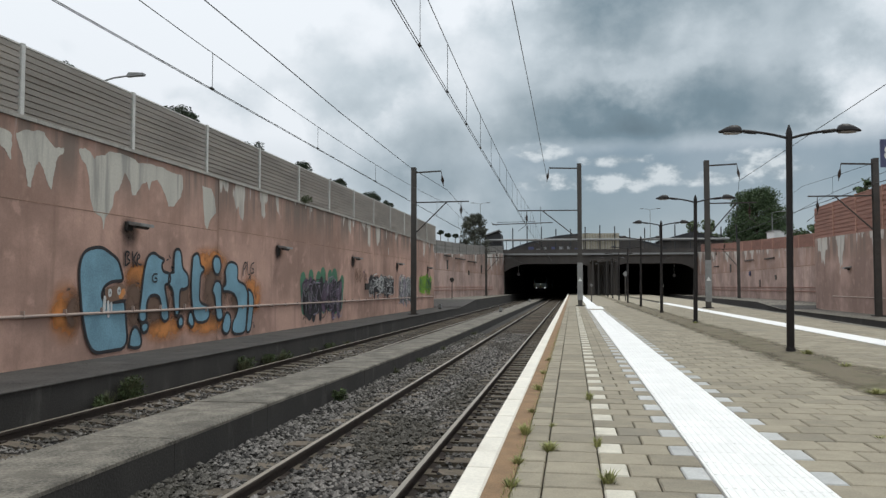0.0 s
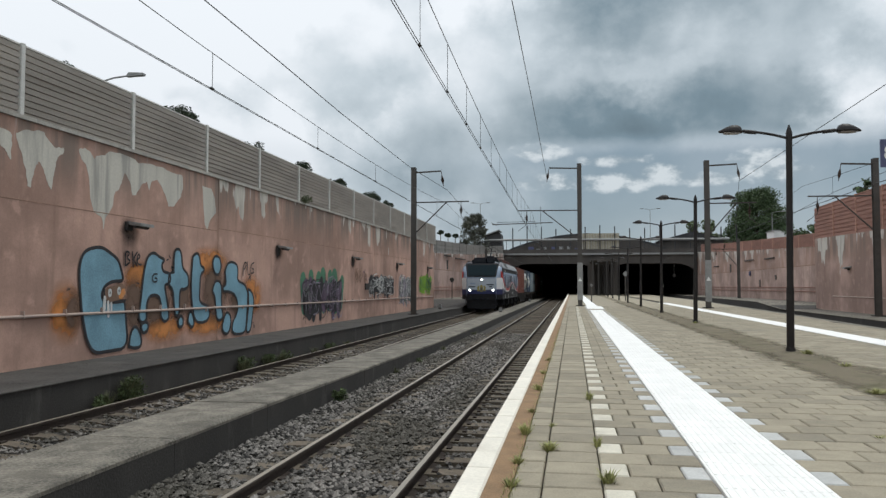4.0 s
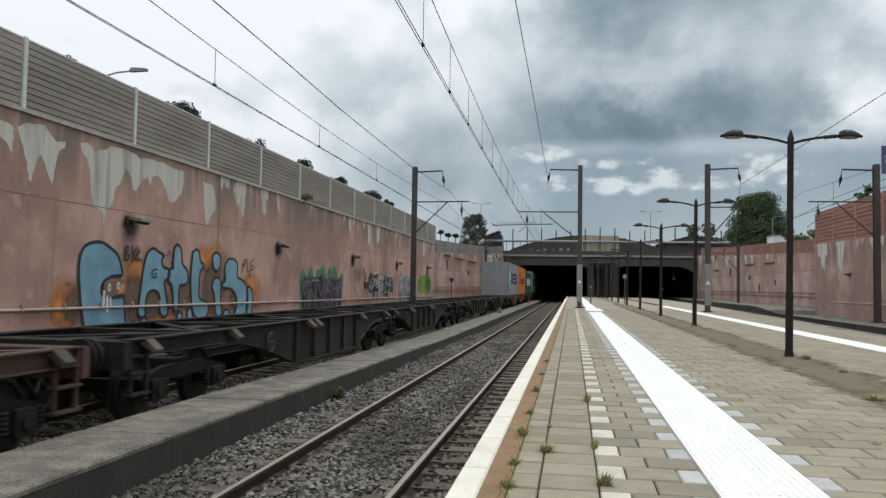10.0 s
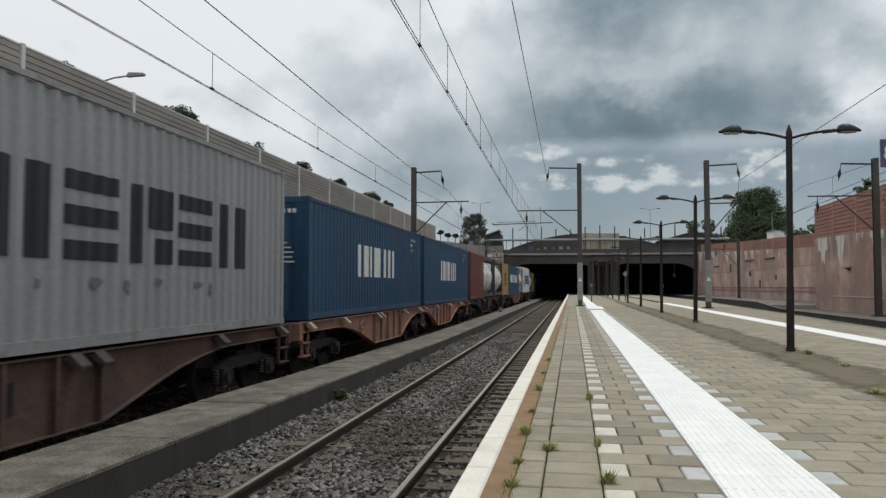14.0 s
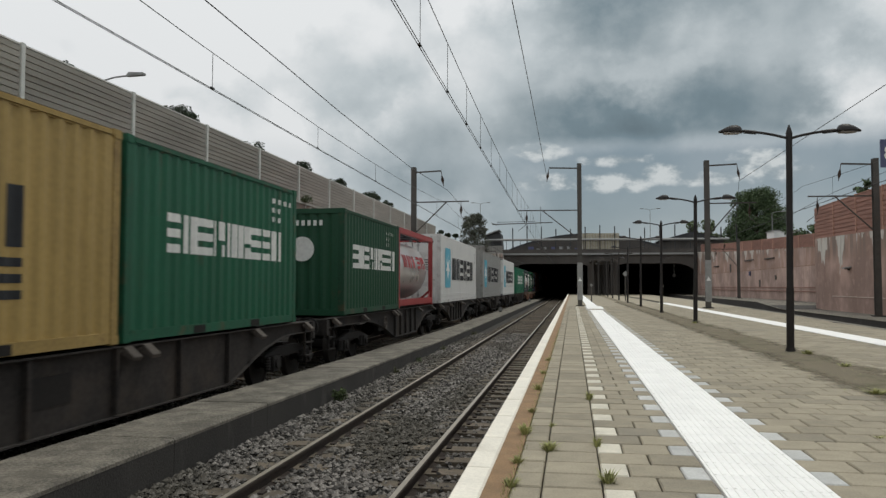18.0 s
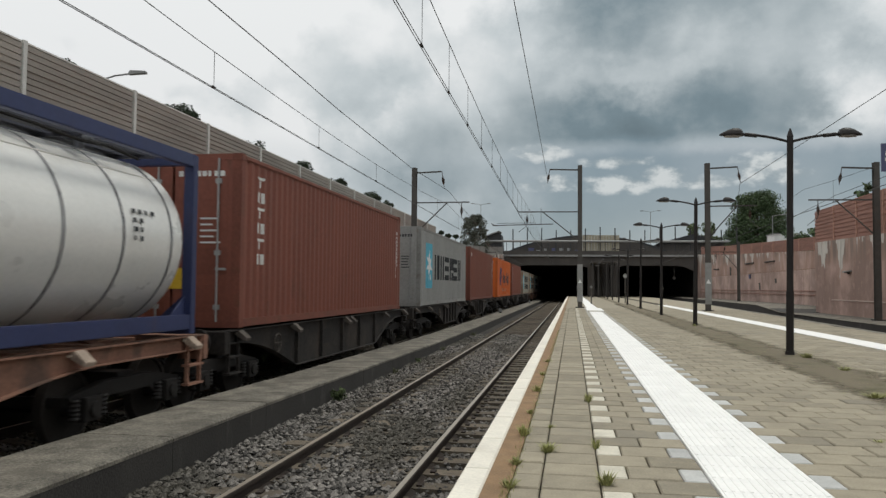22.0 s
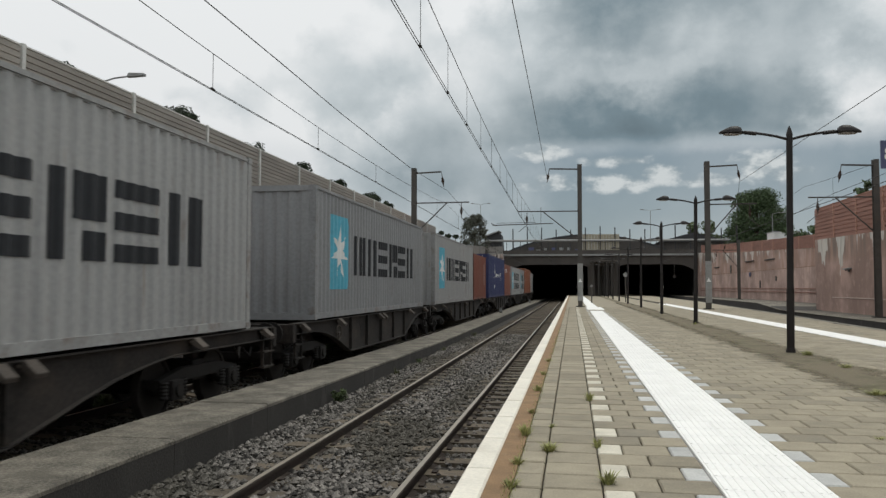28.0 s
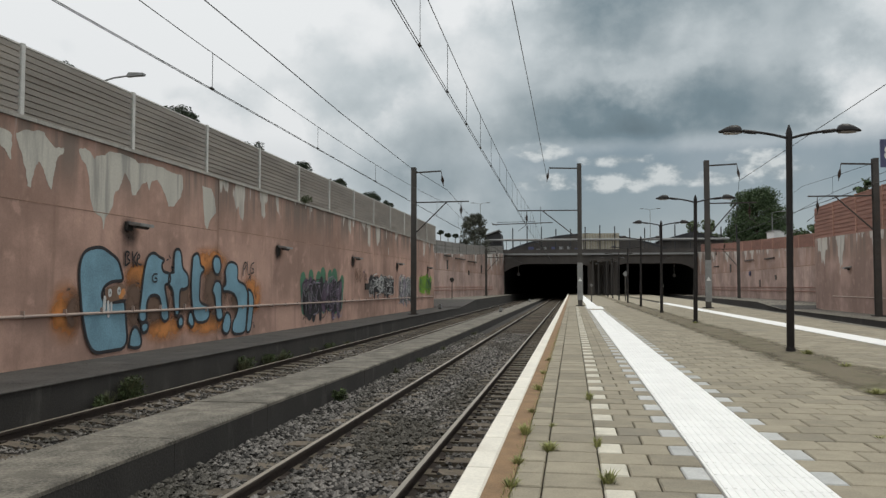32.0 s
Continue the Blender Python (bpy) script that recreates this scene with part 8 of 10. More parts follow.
        # painted corners between nose and sides
        for x in (-1, 1):
            for z0, z1, m, lab in ((2.56, 3.02, "red", "red corner"), (1.70, 2.56, "white", "white corner"), (1.32, 1.70, "blue", "blue corner"), (0.96, 1.32, "dark", "charcoal corner")):
                xa, xb, ya, yb = 1.08, 1.475, 0.0, 0.60
                q0, q1 = (0.0, 1.0) if z1 < 2.6 else (0.74, 1.0)
                pts = [(xa + (xb - xa) * q, ya + (yb - ya) * q) for q in (q0, (q0 + q1) / 2, q1)]
                c = Shape().rings([[(x * (a + 0.028), f(b - 0.012), z0), (x * (a + 0.028), f(b - 0.012), z1)] for a, b in pts], closed=False)
                part("corner_paint", c, K[m], t, lab)
        for x in (-0.86, 0.86):
            h = part("headlight", Shape().tube((x, f(0.02), 1.63), (x, f(-0.04), 1.63), 0.12, seg=18), K["dark"], t)
            part("lens", Shape().tube((x, f(-0.04), 1.63), (x, f(-0.05), 1.63), 0.075, seg=16), K["lamp"] if e == 0 else K["white"], h, "lit headlight" if e == 0 else "unlit lamp lens")
            part("tail_lamp", Shape().tube((x * 0.74, f(0.02), 1.63), (x * 0.74, f(-0.035), 1.63), 0.06, seg=14), K["shade"], t, "unlit round lamp")
        h = part("headlight", slab(-0.12, 0.12, -0.03, 0.0, 2.30, 2.52), K["shade"], t)
        part("lens", Shape().tube((0.0, f(-0.03), 2.41), (0.0, f(-0.04), 2.41), 0.06, seg=16), K["lamp"] if e == 0 else K["white"], h)
        if e == 0:
            cr = part("crest", Shape().prism([(-0.11, 1.58), (0.0, 1.50), (0.11, 1.58), (0.12, 1.86), (-0.12, 1.86)], 1, -0.026, -0.016), K["yellow"], t, "yellow-green crest on the nose")
            part("shield", Shape().prism([(-0.07, 1.62), (0.0, 1.56), (0.07, 1.62), (0.07, 1.82), (-0.07, 1.82)], 1, -0.030, -0.026), K["shade"], cr)
            part("crown_mark", Shape().prism([(-0.12, 1.88), (0.12, 1.88), (0.15, 2.02), (0.06, 1.95), (0.0, 2.06), (-0.06, 1.95), (-0.15, 2.02)], 1, -0.026, -0.016), K["yellow"], cr)
            for q in (-1, 1):
                part("supporter", Shape().prism([(q * 0.14, 1.58), (q * 0.33, 1.55), (q * 0.27, 1.68), (q * 0.36, 1.82), (q * 0.27, 1.86), (q * 0.28, 1.98), (q * 0.17, 1.96), (q * 0.19, 1.80)], 1, -0.026, -0.016), K["yellow"], cr)
            for x0, x1, z0, z1 in ((0.38, 0.92, 2.00, 2.08), (0.56, 0.80, 1.85, 1.93), (-0.95, -0.45, 1.85, 1.92), (-0.85, -0.45, 2.06, 2.18)):
                part("number_bar", Shape().box(x0, x1, -0.018, -0.012, z0, z1), K["dark"] if z1 < 2.1 else K["skin"], t)
        # snow plough, buffers, coupling
        part("skirt", Shape().prism([(-1.2, 0.50), (1.2, 0.50), (1.08, 0.98), (-1.08, 0.98)], 1, f(0.10), f(0.30)), K["dark"], t)
        part("plough", Shape().prism([(-1.05, 0.28), (1.05, 0.28), (1.1, 0.6), (-1.1, 0.6)], 1, f(0.04), f(0.12)), K["dark"], t)
        for x in (-0.875, 0.875):
            part("buffer", Shape().tube((x, f(0.1), 1.03), (x, f(-0.5), 1.03), 0.11, seg=12).box(x - 0.24, x + 0.24, min(f(-0.5), f(-0.55)), max(f(-0.5), f(-0.55)), 0.86, 1.20), K["dark"], t, bevel=0.01)
        part("coupling", Shape().tube((0, f(0.05), 1.0), (0, f(-0.35), 0.92), 0.06, seg=8), K["dark"], t)
        # cab side window, door, hand rails
        ya, yb = sorted((f(1.22), f(1.70)))
        for x in (-1, 1):
            part("cab_window", Shape().box(x * HW, x * (HW + 0.006), ya, yb, 2.72, 3.04), K["glass"], t)
            hood = [(f(a), b) for a, b in ((0.62, 3.03), (1.12, 2.76), (1.2, 2.69), (1.78, 2.69), (1.78, 3.3), (0.62, 3.3))]
            part("cab_hood", Shape().prism(hood, 0, x * HW, x * (HW + 0.003)), K["dark"], t, "charcoal cab shoulder")
            ya2, yb2 = sorted((f(1.95), f(2.70)))
            dr = part("cab_door", Shape().box(x * HW, x * (HW + 0.010), ya2, yb2, 1.45, 3.0), K["skin"], t, bevel=0.003)
            for yy in (ya2 - 0.1, yb2 + 0.1):
                part("hand_rail", Shape().path([(x * (HW + 0.03), yy, 1.30), (x * (HW + 0.06), yy, 1.35), (x * (HW + 0.06), yy, 2.70), (x * (HW + 0.03), yy, 2.75)], 0.013, 6), K["shade"], dr)
            part("step", Shape().box(x * 1.2, x * 1.47, ya2, yb2, 0.55, 0.59).box(x * 1.2, x * 1.47, ya2, yb2, 0.25, 0.29).box(x * 1.43, x * 1.47, ya2, ya2 + 0.04, 0.25, 0.95).box(x * 1.43, x * 1.47, yb2 - 0.04, yb2, 0.25, 0.95), K["dark"], t)
    # sides
    for x in (-1, 1):
        X = x * HW
        o = x * 0.006
        part("upper_band", Shape().box(X, X + o, 1.78, LB - 1.78, 3.00, 3.28), K["dark"], t, "charcoal band below the roof")
        part("sill_band", Shape().box(X, X + o, 0.62, LB - 0.62, 0.95, 1.32), K["dark"], t)
        lou = Shape()
        for i in range(9):
            z = 1.60 + i * 0.145
            lou.prism([(X, z), (X + x * 0.03, z + 0.02), (X + x * 0.03, z + 0.085), (X, z + 0.12)], 1, 3.33, 15.2)
        part("side_ribs", lou, K["louvre"], t)
        # wave of red, white and blue along the side, each between an upper and a lower line
        red_top = [(0.58, 3.02), (0.7, 3.0), (1.12, 2.74), (1.85, 2.46), (2.67, 2.15), (3.44, 1.88), (4.68, 1.75), (5.93, 1.74), (7.14, 1.86), (8.25, 2.10), (9.85, 2.34), (11.36, 2.24), (13.1, 1.84), (15.2, 1.60), (16.6, 1.75), (17.3, 2.2)]
        red_low = [(0.58, 2.56), (1.03, 2.27), (1.61, 2.13), (2.82, 1.86), (3.78, 1.66), (5.08, 1.59), (6.64, 1.62), (7.68, 1.86), (8.55, 2.08), (9.85, 2.28), (11.36, 2.18), (13.1, 1.77), (15.2, 1.55), (16.6, 1.6), (17.3, 1.8)]
        white_low = [(0.58, 1.85), (1.15, 1.76), (2.0, 1.64), (2.98, 1.56), (4.13, 1.50), (5.94, 1.48), (6.89, 1.57), (8.25, 1.97), (9.85, 2.23), (11.36, 2.10), (13.1, 1.68), (15.2, 1.49), (17.3, 1.5)]
        blue_low = [(0.58, 1.34), (0.84, 1.37), (2.01, 1.42), (2.98, 1.46), (4.13, 1.49), (5.0, 1.47), (17.3, 1.3)]

        def line(keys, n=90):
            ys = np.linspace(0.58, 17.3, n)
            zs = np.interp(ys, [k[0] for k in keys], [k[1] for k in keys])
            pad = np.concatenate([[zs[0]] * 2, zs, [zs[-1]] * 2])
            return ys, np.convolve(pad, [0.12, 0.22, 0.32, 0.22, 0.12], "valid")

        ys, rt = line(red_top)
        rl, wl, bl = line(red_low)[1], line(white_low)[1], line(blue_low)[1]
        for k, (m, lo, hi, end) in enumerate((("red", rl, rt, 90), ("white", wl, rl, 90), ("blue", np.minimum(bl, wl), wl, 20))):
            o2 = x * (0.036 + 0.001 * k)
            part("livery_wave", Shape().rings([[(X + o2, y, a), (X + o2, y, b), (X + x * 0.02, y, b), (X + x * 0.02, y, a)] for y, a, b in list(zip(ys.tolist(), lo.tolist(), hi.tolist()))[:end]], caps=True), K[m], t, m + " wave stripe")
        fld = [[(X + x * 0.0315, y, 0.95), (X + x * 0.0315, y, min(a, b) if y < 4.2 else a), (X, y, min(a, b) if y < 4.2 else a), (X, y, 0.95)] for y, a, b in zip(ys.tolist(), wl.tolist(), bl.tolist())]
        part("charcoal_field", Shape().rings(fld, caps=True), K["dark"], t, "charcoal panel below the wave")
        rnd = random.Random(4)
        for y, w, h in ((3.42, 0.16, 0.75), (3.7, 0.22, 0.3), (4.6, 0.3, 0.42), (4.95, 0.14, 0.6), (5.5, 0.5, 0.18), (6.0, 0.2, 0.75), (6.3, 0.14, 0.85), (6.6, 0.3, 0.25), (7.1, 0.35, 0.2), (14.5, 0.1, 0.6), (14.8, 0.25, 0.3)):
            part("skyline_block", Shape().box(X + x * 0.031, X + x * 0.034, y, y + w, 1.72, 1.72 + h), K["shade"], t, "grey city skyline printed on the side")
        part("skyline_tower", Shape().prism([(3.93, 1.72), (4.07, 1.72), (4.02, 3.0), (3.99, 3.0)], 0, X + x * 0.0345, X + x * 0.037), K["white"], t, "pale tower printed on the side")
        part("skyline_block", Shape().prism([(12.6, 2.0), (14.6, 1.75), (14.5, 1.95), (13.4, 2.35), (13.0, 2.65), (12.7, 2.65)], 0, X + x * 0.031, X + x * 0.034), K["shade"], t)
        for i in range(10):
            part("data_mark", Shape().box(X + x * 0.032, X + x * 0.034, 4.2 + i * 1.05, 4.2 + i * 1.05 + rnd.uniform(0.1, 0.4), 0.99, 1.06), K["white"], t)
        for yy, w2, h2 in ((1.5, 0.3, 0.1), (3.0, 0.32, 0.30), (6.0, 0.2, 0.30), (12.0, 0.14, 0.22), (15.2, 0.14, 0.22)):
            part("sill_label", Shape().box(X + x * 0.032, X + x * 0.035, yy, yy + w2, 1.0, 1.0 + h2), K["white"], t, "white data label")
        part("marking", Shape().box(X + x * 0.032, X + x * 0.036, 10.0, 11.0, 1.36, 1.44).box(X + x * 0.032, X + x * 0.036, 9.4, 11.6, 1.26, 1.29), K["white"], t)
        part("flag_white", Shape().prism([(16.75, 2.0), (17.3, 2.0), (17.25, 2.75)], 0, X + x * 0.038, X + x * 0.041), K["white"], t, "white flag corner")
        part("flag_red", Shape().prism([(16.4, 1.4), (17.32, 1.4), (17.3, 1.98), (16.7, 1.98)], 0, X + x * 0.038, X + x * 0.041), K["red"], t, "red flag corner")
        for yy in (2.9, 7.4, 11.2, 14.9):
            part("underframe_box", Shape().box(x * 1.05, x * 1.38, yy, yy + 0.5, 0.5, 0.94), K["dark"], t, bevel=0.01)
    for txt, y, z, sz, m, sq in (("LINKED", 6.95, 2.27, 0.74, "ink", 1.12), ("BY", 10.0, 2.50, 0.42, "white", 1.0), ("RAIL", 9.55, 1.66, 0.66, "white", 1.35), ("ROTTERDAM", 1.9, 3.06, 0.19, "white", 1.12), ("POZNAN", 14.6, 3.06, 0.20, "white", 1.35)):
        s = text_shape(txt, sz, (HW + 0.046, y, z), (0, 1, 0), (0, 0, 1), squeeze=sq, space=1.05 if sz > 0.3 else 1.5, bold=0.022 if sz > 0.3 else 0.004)
        part("lettering", s, K[m], t)
    # roof: sloped panels, equipment, pantographs
    for x in (-1, 1):
        hr = Shape().rings([[(x * 1.478, y, z0), (x * (1.478 - 0.5 * q), y, z0 + (z1 - z0) * 0.55), (x * 0.9, y, z1)] for y, z0, z1, q in ((0.66, 3.16, 3.56, 0.25), (0.86, 3.28, 3.71, 0.2), (1.34, 3.30, 3.80, 0.2))], closed=False)
        part("cab_roof", hr, K["shade"], t, "grey cab roof shoulder")
        for i, (y, e) in enumerate(((1.36, 2.5), (2.56, 3.70), (3.78, 5.05), (5.12, 6.46), (6.54, 8.1), (8.16, 9.8), (9.86, 11.5), (11.56, 13.2), (13.26, 15.0), (15.06, 16.9))):
            ins = Shape().face((x * 1.475, y, 3.30), (x * 1.475, e, 3.30), (x * 1.17, e, 3.74), (x * 1.17, y, 3.74))
            ins.v = [(vx + x * 0.03, vy, vz + 0.022) for vx, vy, vz in ins.v]
            rp = part("roof_panel", ins, K["roof"], t)
            if i in (2, 3):
                gr = Shape().face((x * 1.445, y + 0.1, 3.34), (x * 1.445, e - 0.1, 3.34), (x * 1.20, e - 0.1, 3.70), (x * 1.20, y + 0.1, 3.70))
                gr.v = [(vx + x * 0.04, vy, vz + 0.032) for vx, vy, vz in gr.v]
                part("vent_grille", gr, K["dark"], rp, "dark roof vent")
    rnd = random.Random(8)
    for i in range(14):
        y, w, h, x = rnd.uniform(2.4, LB - 3.0), rnd.uniform(0.2, 0.9), rnd.uniform(0.08, 0.26), rnd.uniform(-0.7, 0.7)
        part("roof_box", Shape().box(x - w / 3, x + w / 3, y, y + w, 3.70 + 0.001 * i, 3.80 + h), K["dark"], t, bevel=0.01)
    y = 2.5
    while y < 15.2:
        w, h = rnd.uniform(0.12, 0.5), rnd.uniform(0.06, 0.24)
        for x in (-1, 1):
            part("roof_box", Shape().box(min(x * 0.72, x * 1.02), max(x * 0.72, x * 1.02), y, y + w, 3.70, 3.80 + h), K["dark" if y < 7.0 else rnd.choice(("dark", "rust", "rust", "shade"))], t, bevel=0.02)
        y += w + rnd.uniform(0.05, 0.35)
    for x in (-0.95, 0.95, 0.2):
        part("busbar", Shape().rings([[(x + 0.022 * math.cos(q), y, z + 0.022 * math.sin(q)) for q in (math.pi * j / 3 for j in range(6))] for y, z in ((5.0, 4.06), (7, 4.1), (9, 4.07), (11.5, 4.1), (14.0, 4.05))], caps=True), K["rust"], t, "rust-red roof conductor")

    def roof_insulator(h):
        ins = Shape().tube((0, 0, 0), (0, 0, 0.06 + h), 0.03, seg=6)
        for j in range(4):
            z = 0.04 + h * (j + 0.4) / 4
            ins.tube((0, 0, z - 0.028), (0, 0, z + 0.02), 0.10 - 0.012 * j, 0.055, seg=10)
        return ins.mesh("roof_insulator", K["rust"])

    shapes = [roof_insulator(h) for h in (0.20, 0.26, 0.33)]
    for x in (-0.95, 0.95, 0.2):
        for i in range(14):
            part("roof_insulator", rnd.choice(shapes), None, t, "ribbed red-brown roof insulator", at=(x, 3.3 + i * 0.86 + rnd.uniform(-0.2, 0.2), 3.70))
    for y, w, h, x0, x1 in ((2.1, 0.7, 0.34, -0.8, 0.1), (2.3, 0.5, 0.46, 0.15, 0.7), (2.95, 0.45, 0.30, -0.6, 0.9), (3.55, 0.6, 0.40, -0.3, 0.8), (10.4, 0.8, 0.36, -0.6, 0.5), (13.9, 0.9, 0.30, -0.7, 0.7)):
        part("roof_unit", Shape().box(x0, x1, y, y + w, 3.72, 3.78 + h), K["dark"], t, "dark roof equipment box", bevel=0.03)
    for y0, up in ((4.6, True), (11.6, False)):
        p = part("pantograph", Shape().box(-0.75, 0.75, y0, y0 + 0.06, 4.02, 4.08).box(-0.75, 0.75, y0 + 1.5, y0 + 1.56, 4.02, 4.08).box(-0.75, -0.69, y0, y0 + 1.5, 4.02, 4.08).box(0.69, 0.75, y0, y0 + 1.5, 4.02, 4.08), K["dark"], t, "raised black pantograph" if up else "lowered black pantograph")
        zk, zt = (4.95, 5.48) if up else (4.14, 4.2)
        part("lower_arm", Shape().tube((0, y0 + 1.5, 4.08), (0, y0 + 0.2 if not up else y0 + 2.85, zk), 0.06, 0.05, seg=8), K["dark"], p)
        kn = y0 + 2.85 if up else y0 + 0.2
        part("upper_arm", Shape().tube((0, kn, zk), (-0.35, y0 + 0.65 if up else y0 + 1.8, zt), 0.035, seg=6).tube((0, kn, zk), (0.35, y0 + 0.65 if up else y0 + 1.8, zt), 0.035, seg=6), K["dark"], p)
        yh = y0 + 0.65 if up else y0 + 1.8
        for dy in (-0.18, 0.18):
            part("collector_bow", Shape().path([(-0.95, yh + dy, zt - 0.22), (-0.72, yh + dy, zt - 0.02), (-0.5, yh + dy, zt + 0.03), (0.5, yh + dy, zt + 0.03), (0.72, yh + dy, zt - 0.02), (0.95, yh + dy, zt - 0.22)], 0.032, 6), K["dark"], p)
        part("bow_link", Shape().beam((-0.45, yh - 0.18, zt), (-0.45, yh + 0.18, zt), 0.03, 0.03).beam((0.45, yh - 0.18, zt), (0.45, yh + 0.18, zt), 0.03, 0.03), K["dark"], p)
    for y in (4.0, LB - 4.0):
        bogie_parts(t, y)
    return t, LB


loco, LOCO_L = locomotive()
rides(loco, -LOCO_L + 0.12, 0.0)


# ---- graffiti on the long wall ----
def ribbon(pts, width, x, step=0.0003):
    """A painted stroke with round ends on the wall, one strip that steps a hair forward as it goes."""
    r = width / 2
    P = [Vector(p) for p in pts]
    rows = []
    for k in (4, 3, 2, 1):
        d = (P[1] - P[0]).normalized()
        a = math.pi / 2 * k / 4.3
        rows.append((P[0] - d * r * math.sin(a), d, r * math.cos(a)))
    for i, p in enumerate(P):
        d = (P[min(i + 1, len(P) - 1)] - P[max(i - 1, 0)]).normalized()
        rows.append((p, d, r))
    for k in (1, 2, 3, 4):
        d = (P[-1] - P[-2]).normalized()
        a = math.pi / 2 * k / 4.3
        rows.append((P[-1] + d * r * math.sin(a), d, r * math.cos(a)))
    return Shape().rings([[(x + i * step, p.x - d.y * w, p.y + d.x * w), (x + i * step, p.x + d.y * w, p.y - d.x * w)] for i, (p, d, w) in enumerate(rows)], closed=False)


def soften(pts, n=3):
    """Round off a stroke by cutting its corners."""
    for _ in range(n - 1):
        out = [pts[0]]
        for (a, b), (c, d) in zip(pts, pts[1:]):
            out += [(0.75 * a + 0.25 * c, 0.75 * b + 0.25 * d), (0.25 * a + 0.75 * c, 0.25 * b + 0.75 * d)]
        pts = out + [pts[-1]]
    return pts


def letter(g, outline, x):
    """A filled letter with its black outline stroke."""
    loop = soften(outline + outline[:1], 3)[:-1]
    part("letter_fill", Shape().prism(loop, 0, x, x + 0.002), M["spray_blue"], g)
    part("letter_outline", ribbon(loop + loop[:2], 0.075, x + 0.003, 0.00004), M["spray_black"], g, "black outline")


def mist(g, name, y, z, ry, rz, x, material, label):
    ring = [(y + ry * math.cos(a * math.pi / 12), z + rz * math.sin(a * math.pi / 12)) for a in range(24)]
    part(name, Shape().face(*[(x, u, w) for u, w in ring]), material, g, label)


def graffiti_letters():
    g = thing("graffiti_piece", "pale blue outlined graffiti letters with orange mist on the wall", "graffiti")
    X = WX + 0.003
    mist(g, "orange_mist", 14.06, 1.38, 0.63, 0.77, X + 0, M["mist_orange"], "orange sprayed mist")
    mist(g, "orange_mist", 13.96, 1.38, 0.4, 0.5, X + 0.0012, M["mist_orange"], "orange sprayed mist")
    mist(g, "orange_mist", 16.67, 2.1, 0.75, 0.48, X + 0.0024, M["mist_orange"], "orange sprayed mist")
    mist(g, "orange_mist", 17.86, 0.88, 1.14, 0.45, X + 0.0036, M["mist_orange"], "orange sprayed mist")
    mist(g, "orange_mist", 20.06, 0.94, 1.66, 0.45, X + 0.0048, M["mist_orange"], "orange sprayed mist")
    mist(g, "orange_mist", 23.09, 1.64, 1.08, 0.74, X + 0.006, M["mist_orange"], "orange sprayed mist")
    mist(g, "orange_mist", 20.3, 2.56, 1.37, 0.54, X + 0.0072, M["mist_orange"], "orange sprayed mist")
    mist(g, "brown_mist", 16.5, 1.48, 0.6, 0.9, X + 0.0084, M["mist_brown"], "brown sprayed shadow")
    mist(g, "brown_mist", 18.64, 1.65, 0.95, 0.79, X + 0.0096, M["mist_brown"], "brown sprayed shadow")
    mist(g, "brown_mist", 20.6, 1.74, 1.17, 1.14, X + 0.0108, M["mist_brown"], "brown sprayed shadow")
    mist(g, "brown_mist", 17.36, 1.46, 0.89, 0.66, X + 0.012, M["mist_brown"], "brown sprayed shadow")
    mist(g, "brown_mist", 22.3, 1.44, 1.15, 0.75, X + 0.0132, M["mist_brown"], "brown sprayed shadow")
    mist(g, "brown_mist", 14.29, 1.42, 0.4, 0.56, X + 0.0144, M["mist_brown"], "brown sprayed shadow")
    letter(g, [(14.49, 1.76), (14.43, 2.21), (14.51, 2.53), (14.73, 2.68), (15.18, 2.74), (15.47, 2.64), (15.82, 2.49), (15.96, 2.22), (16.03, 2.02), (15.73, 2.02), (15.5, 1.99), (15.3, 1.89), (15.2, 1.73), (15.31, 1.57), (15.68, 1.58), (16.09, 1.62), (16.13, 1.3), (16.27, 0.53), (15.51, 0.52), (15.01, 0.51), (14.77, 0.74), (14.64, 1.07), (14.54, 1.42)], X + 0.017)
    letter(g, [(16.29, 0.56), (16.35, 0.85), (16.5, 1.01), (16.67, 0.94), (16.82, 0.7), (16.8, 0.52), (16.52, 0.5)], X + 0.0173)
    letter(g, [(16.84, 0.85), (16.76, 1), (16.95, 1.09), (17.1, 1.03), (17.08, 0.88), (16.91, 0.82)], X + 0.0176)
    letter(g, [(16.76, 1.09), (16.66, 1.22), (16.72, 1.41), (16.78, 1.74), (16.84, 2.13), (16.95, 2.5), (17.1, 2.66), (17.32, 2.71), (17.53, 2.61), (17.83, 2.55), (17.64, 2.45), (17.73, 2.25), (18.08, 2.23), (18.09, 1.98), (17.79, 1.95), (17.88, 1.73), (17.97, 1.45), (18.06, 1.14), (17.9, 1.04), (17.72, 1.09), (17.63, 1.25), (17.68, 1.43), (17.56, 1.68), (17.2, 1.71), (17.03, 1.58), (16.99, 1.34), (17.02, 1.14), (16.88, 1.06)], X + 0.0179)
    letter(g, [(18.25, 2.26), (18.24, 2.64), (18.31, 2.83), (18.49, 2.85), (18.64, 2.73), (18.68, 2.37), (18.89, 2.27), (19.01, 2.16), (19.02, 1.89), (18.78, 1.82), (18.61, 1.85), (18.55, 1.65), (18.57, 1.25), (18.46, 1.14), (18.31, 1.23), (18.27, 1.58), (18.21, 1.84), (18.01, 1.93), (17.98, 2.13), (18.08, 2.24)], X + 0.0182)
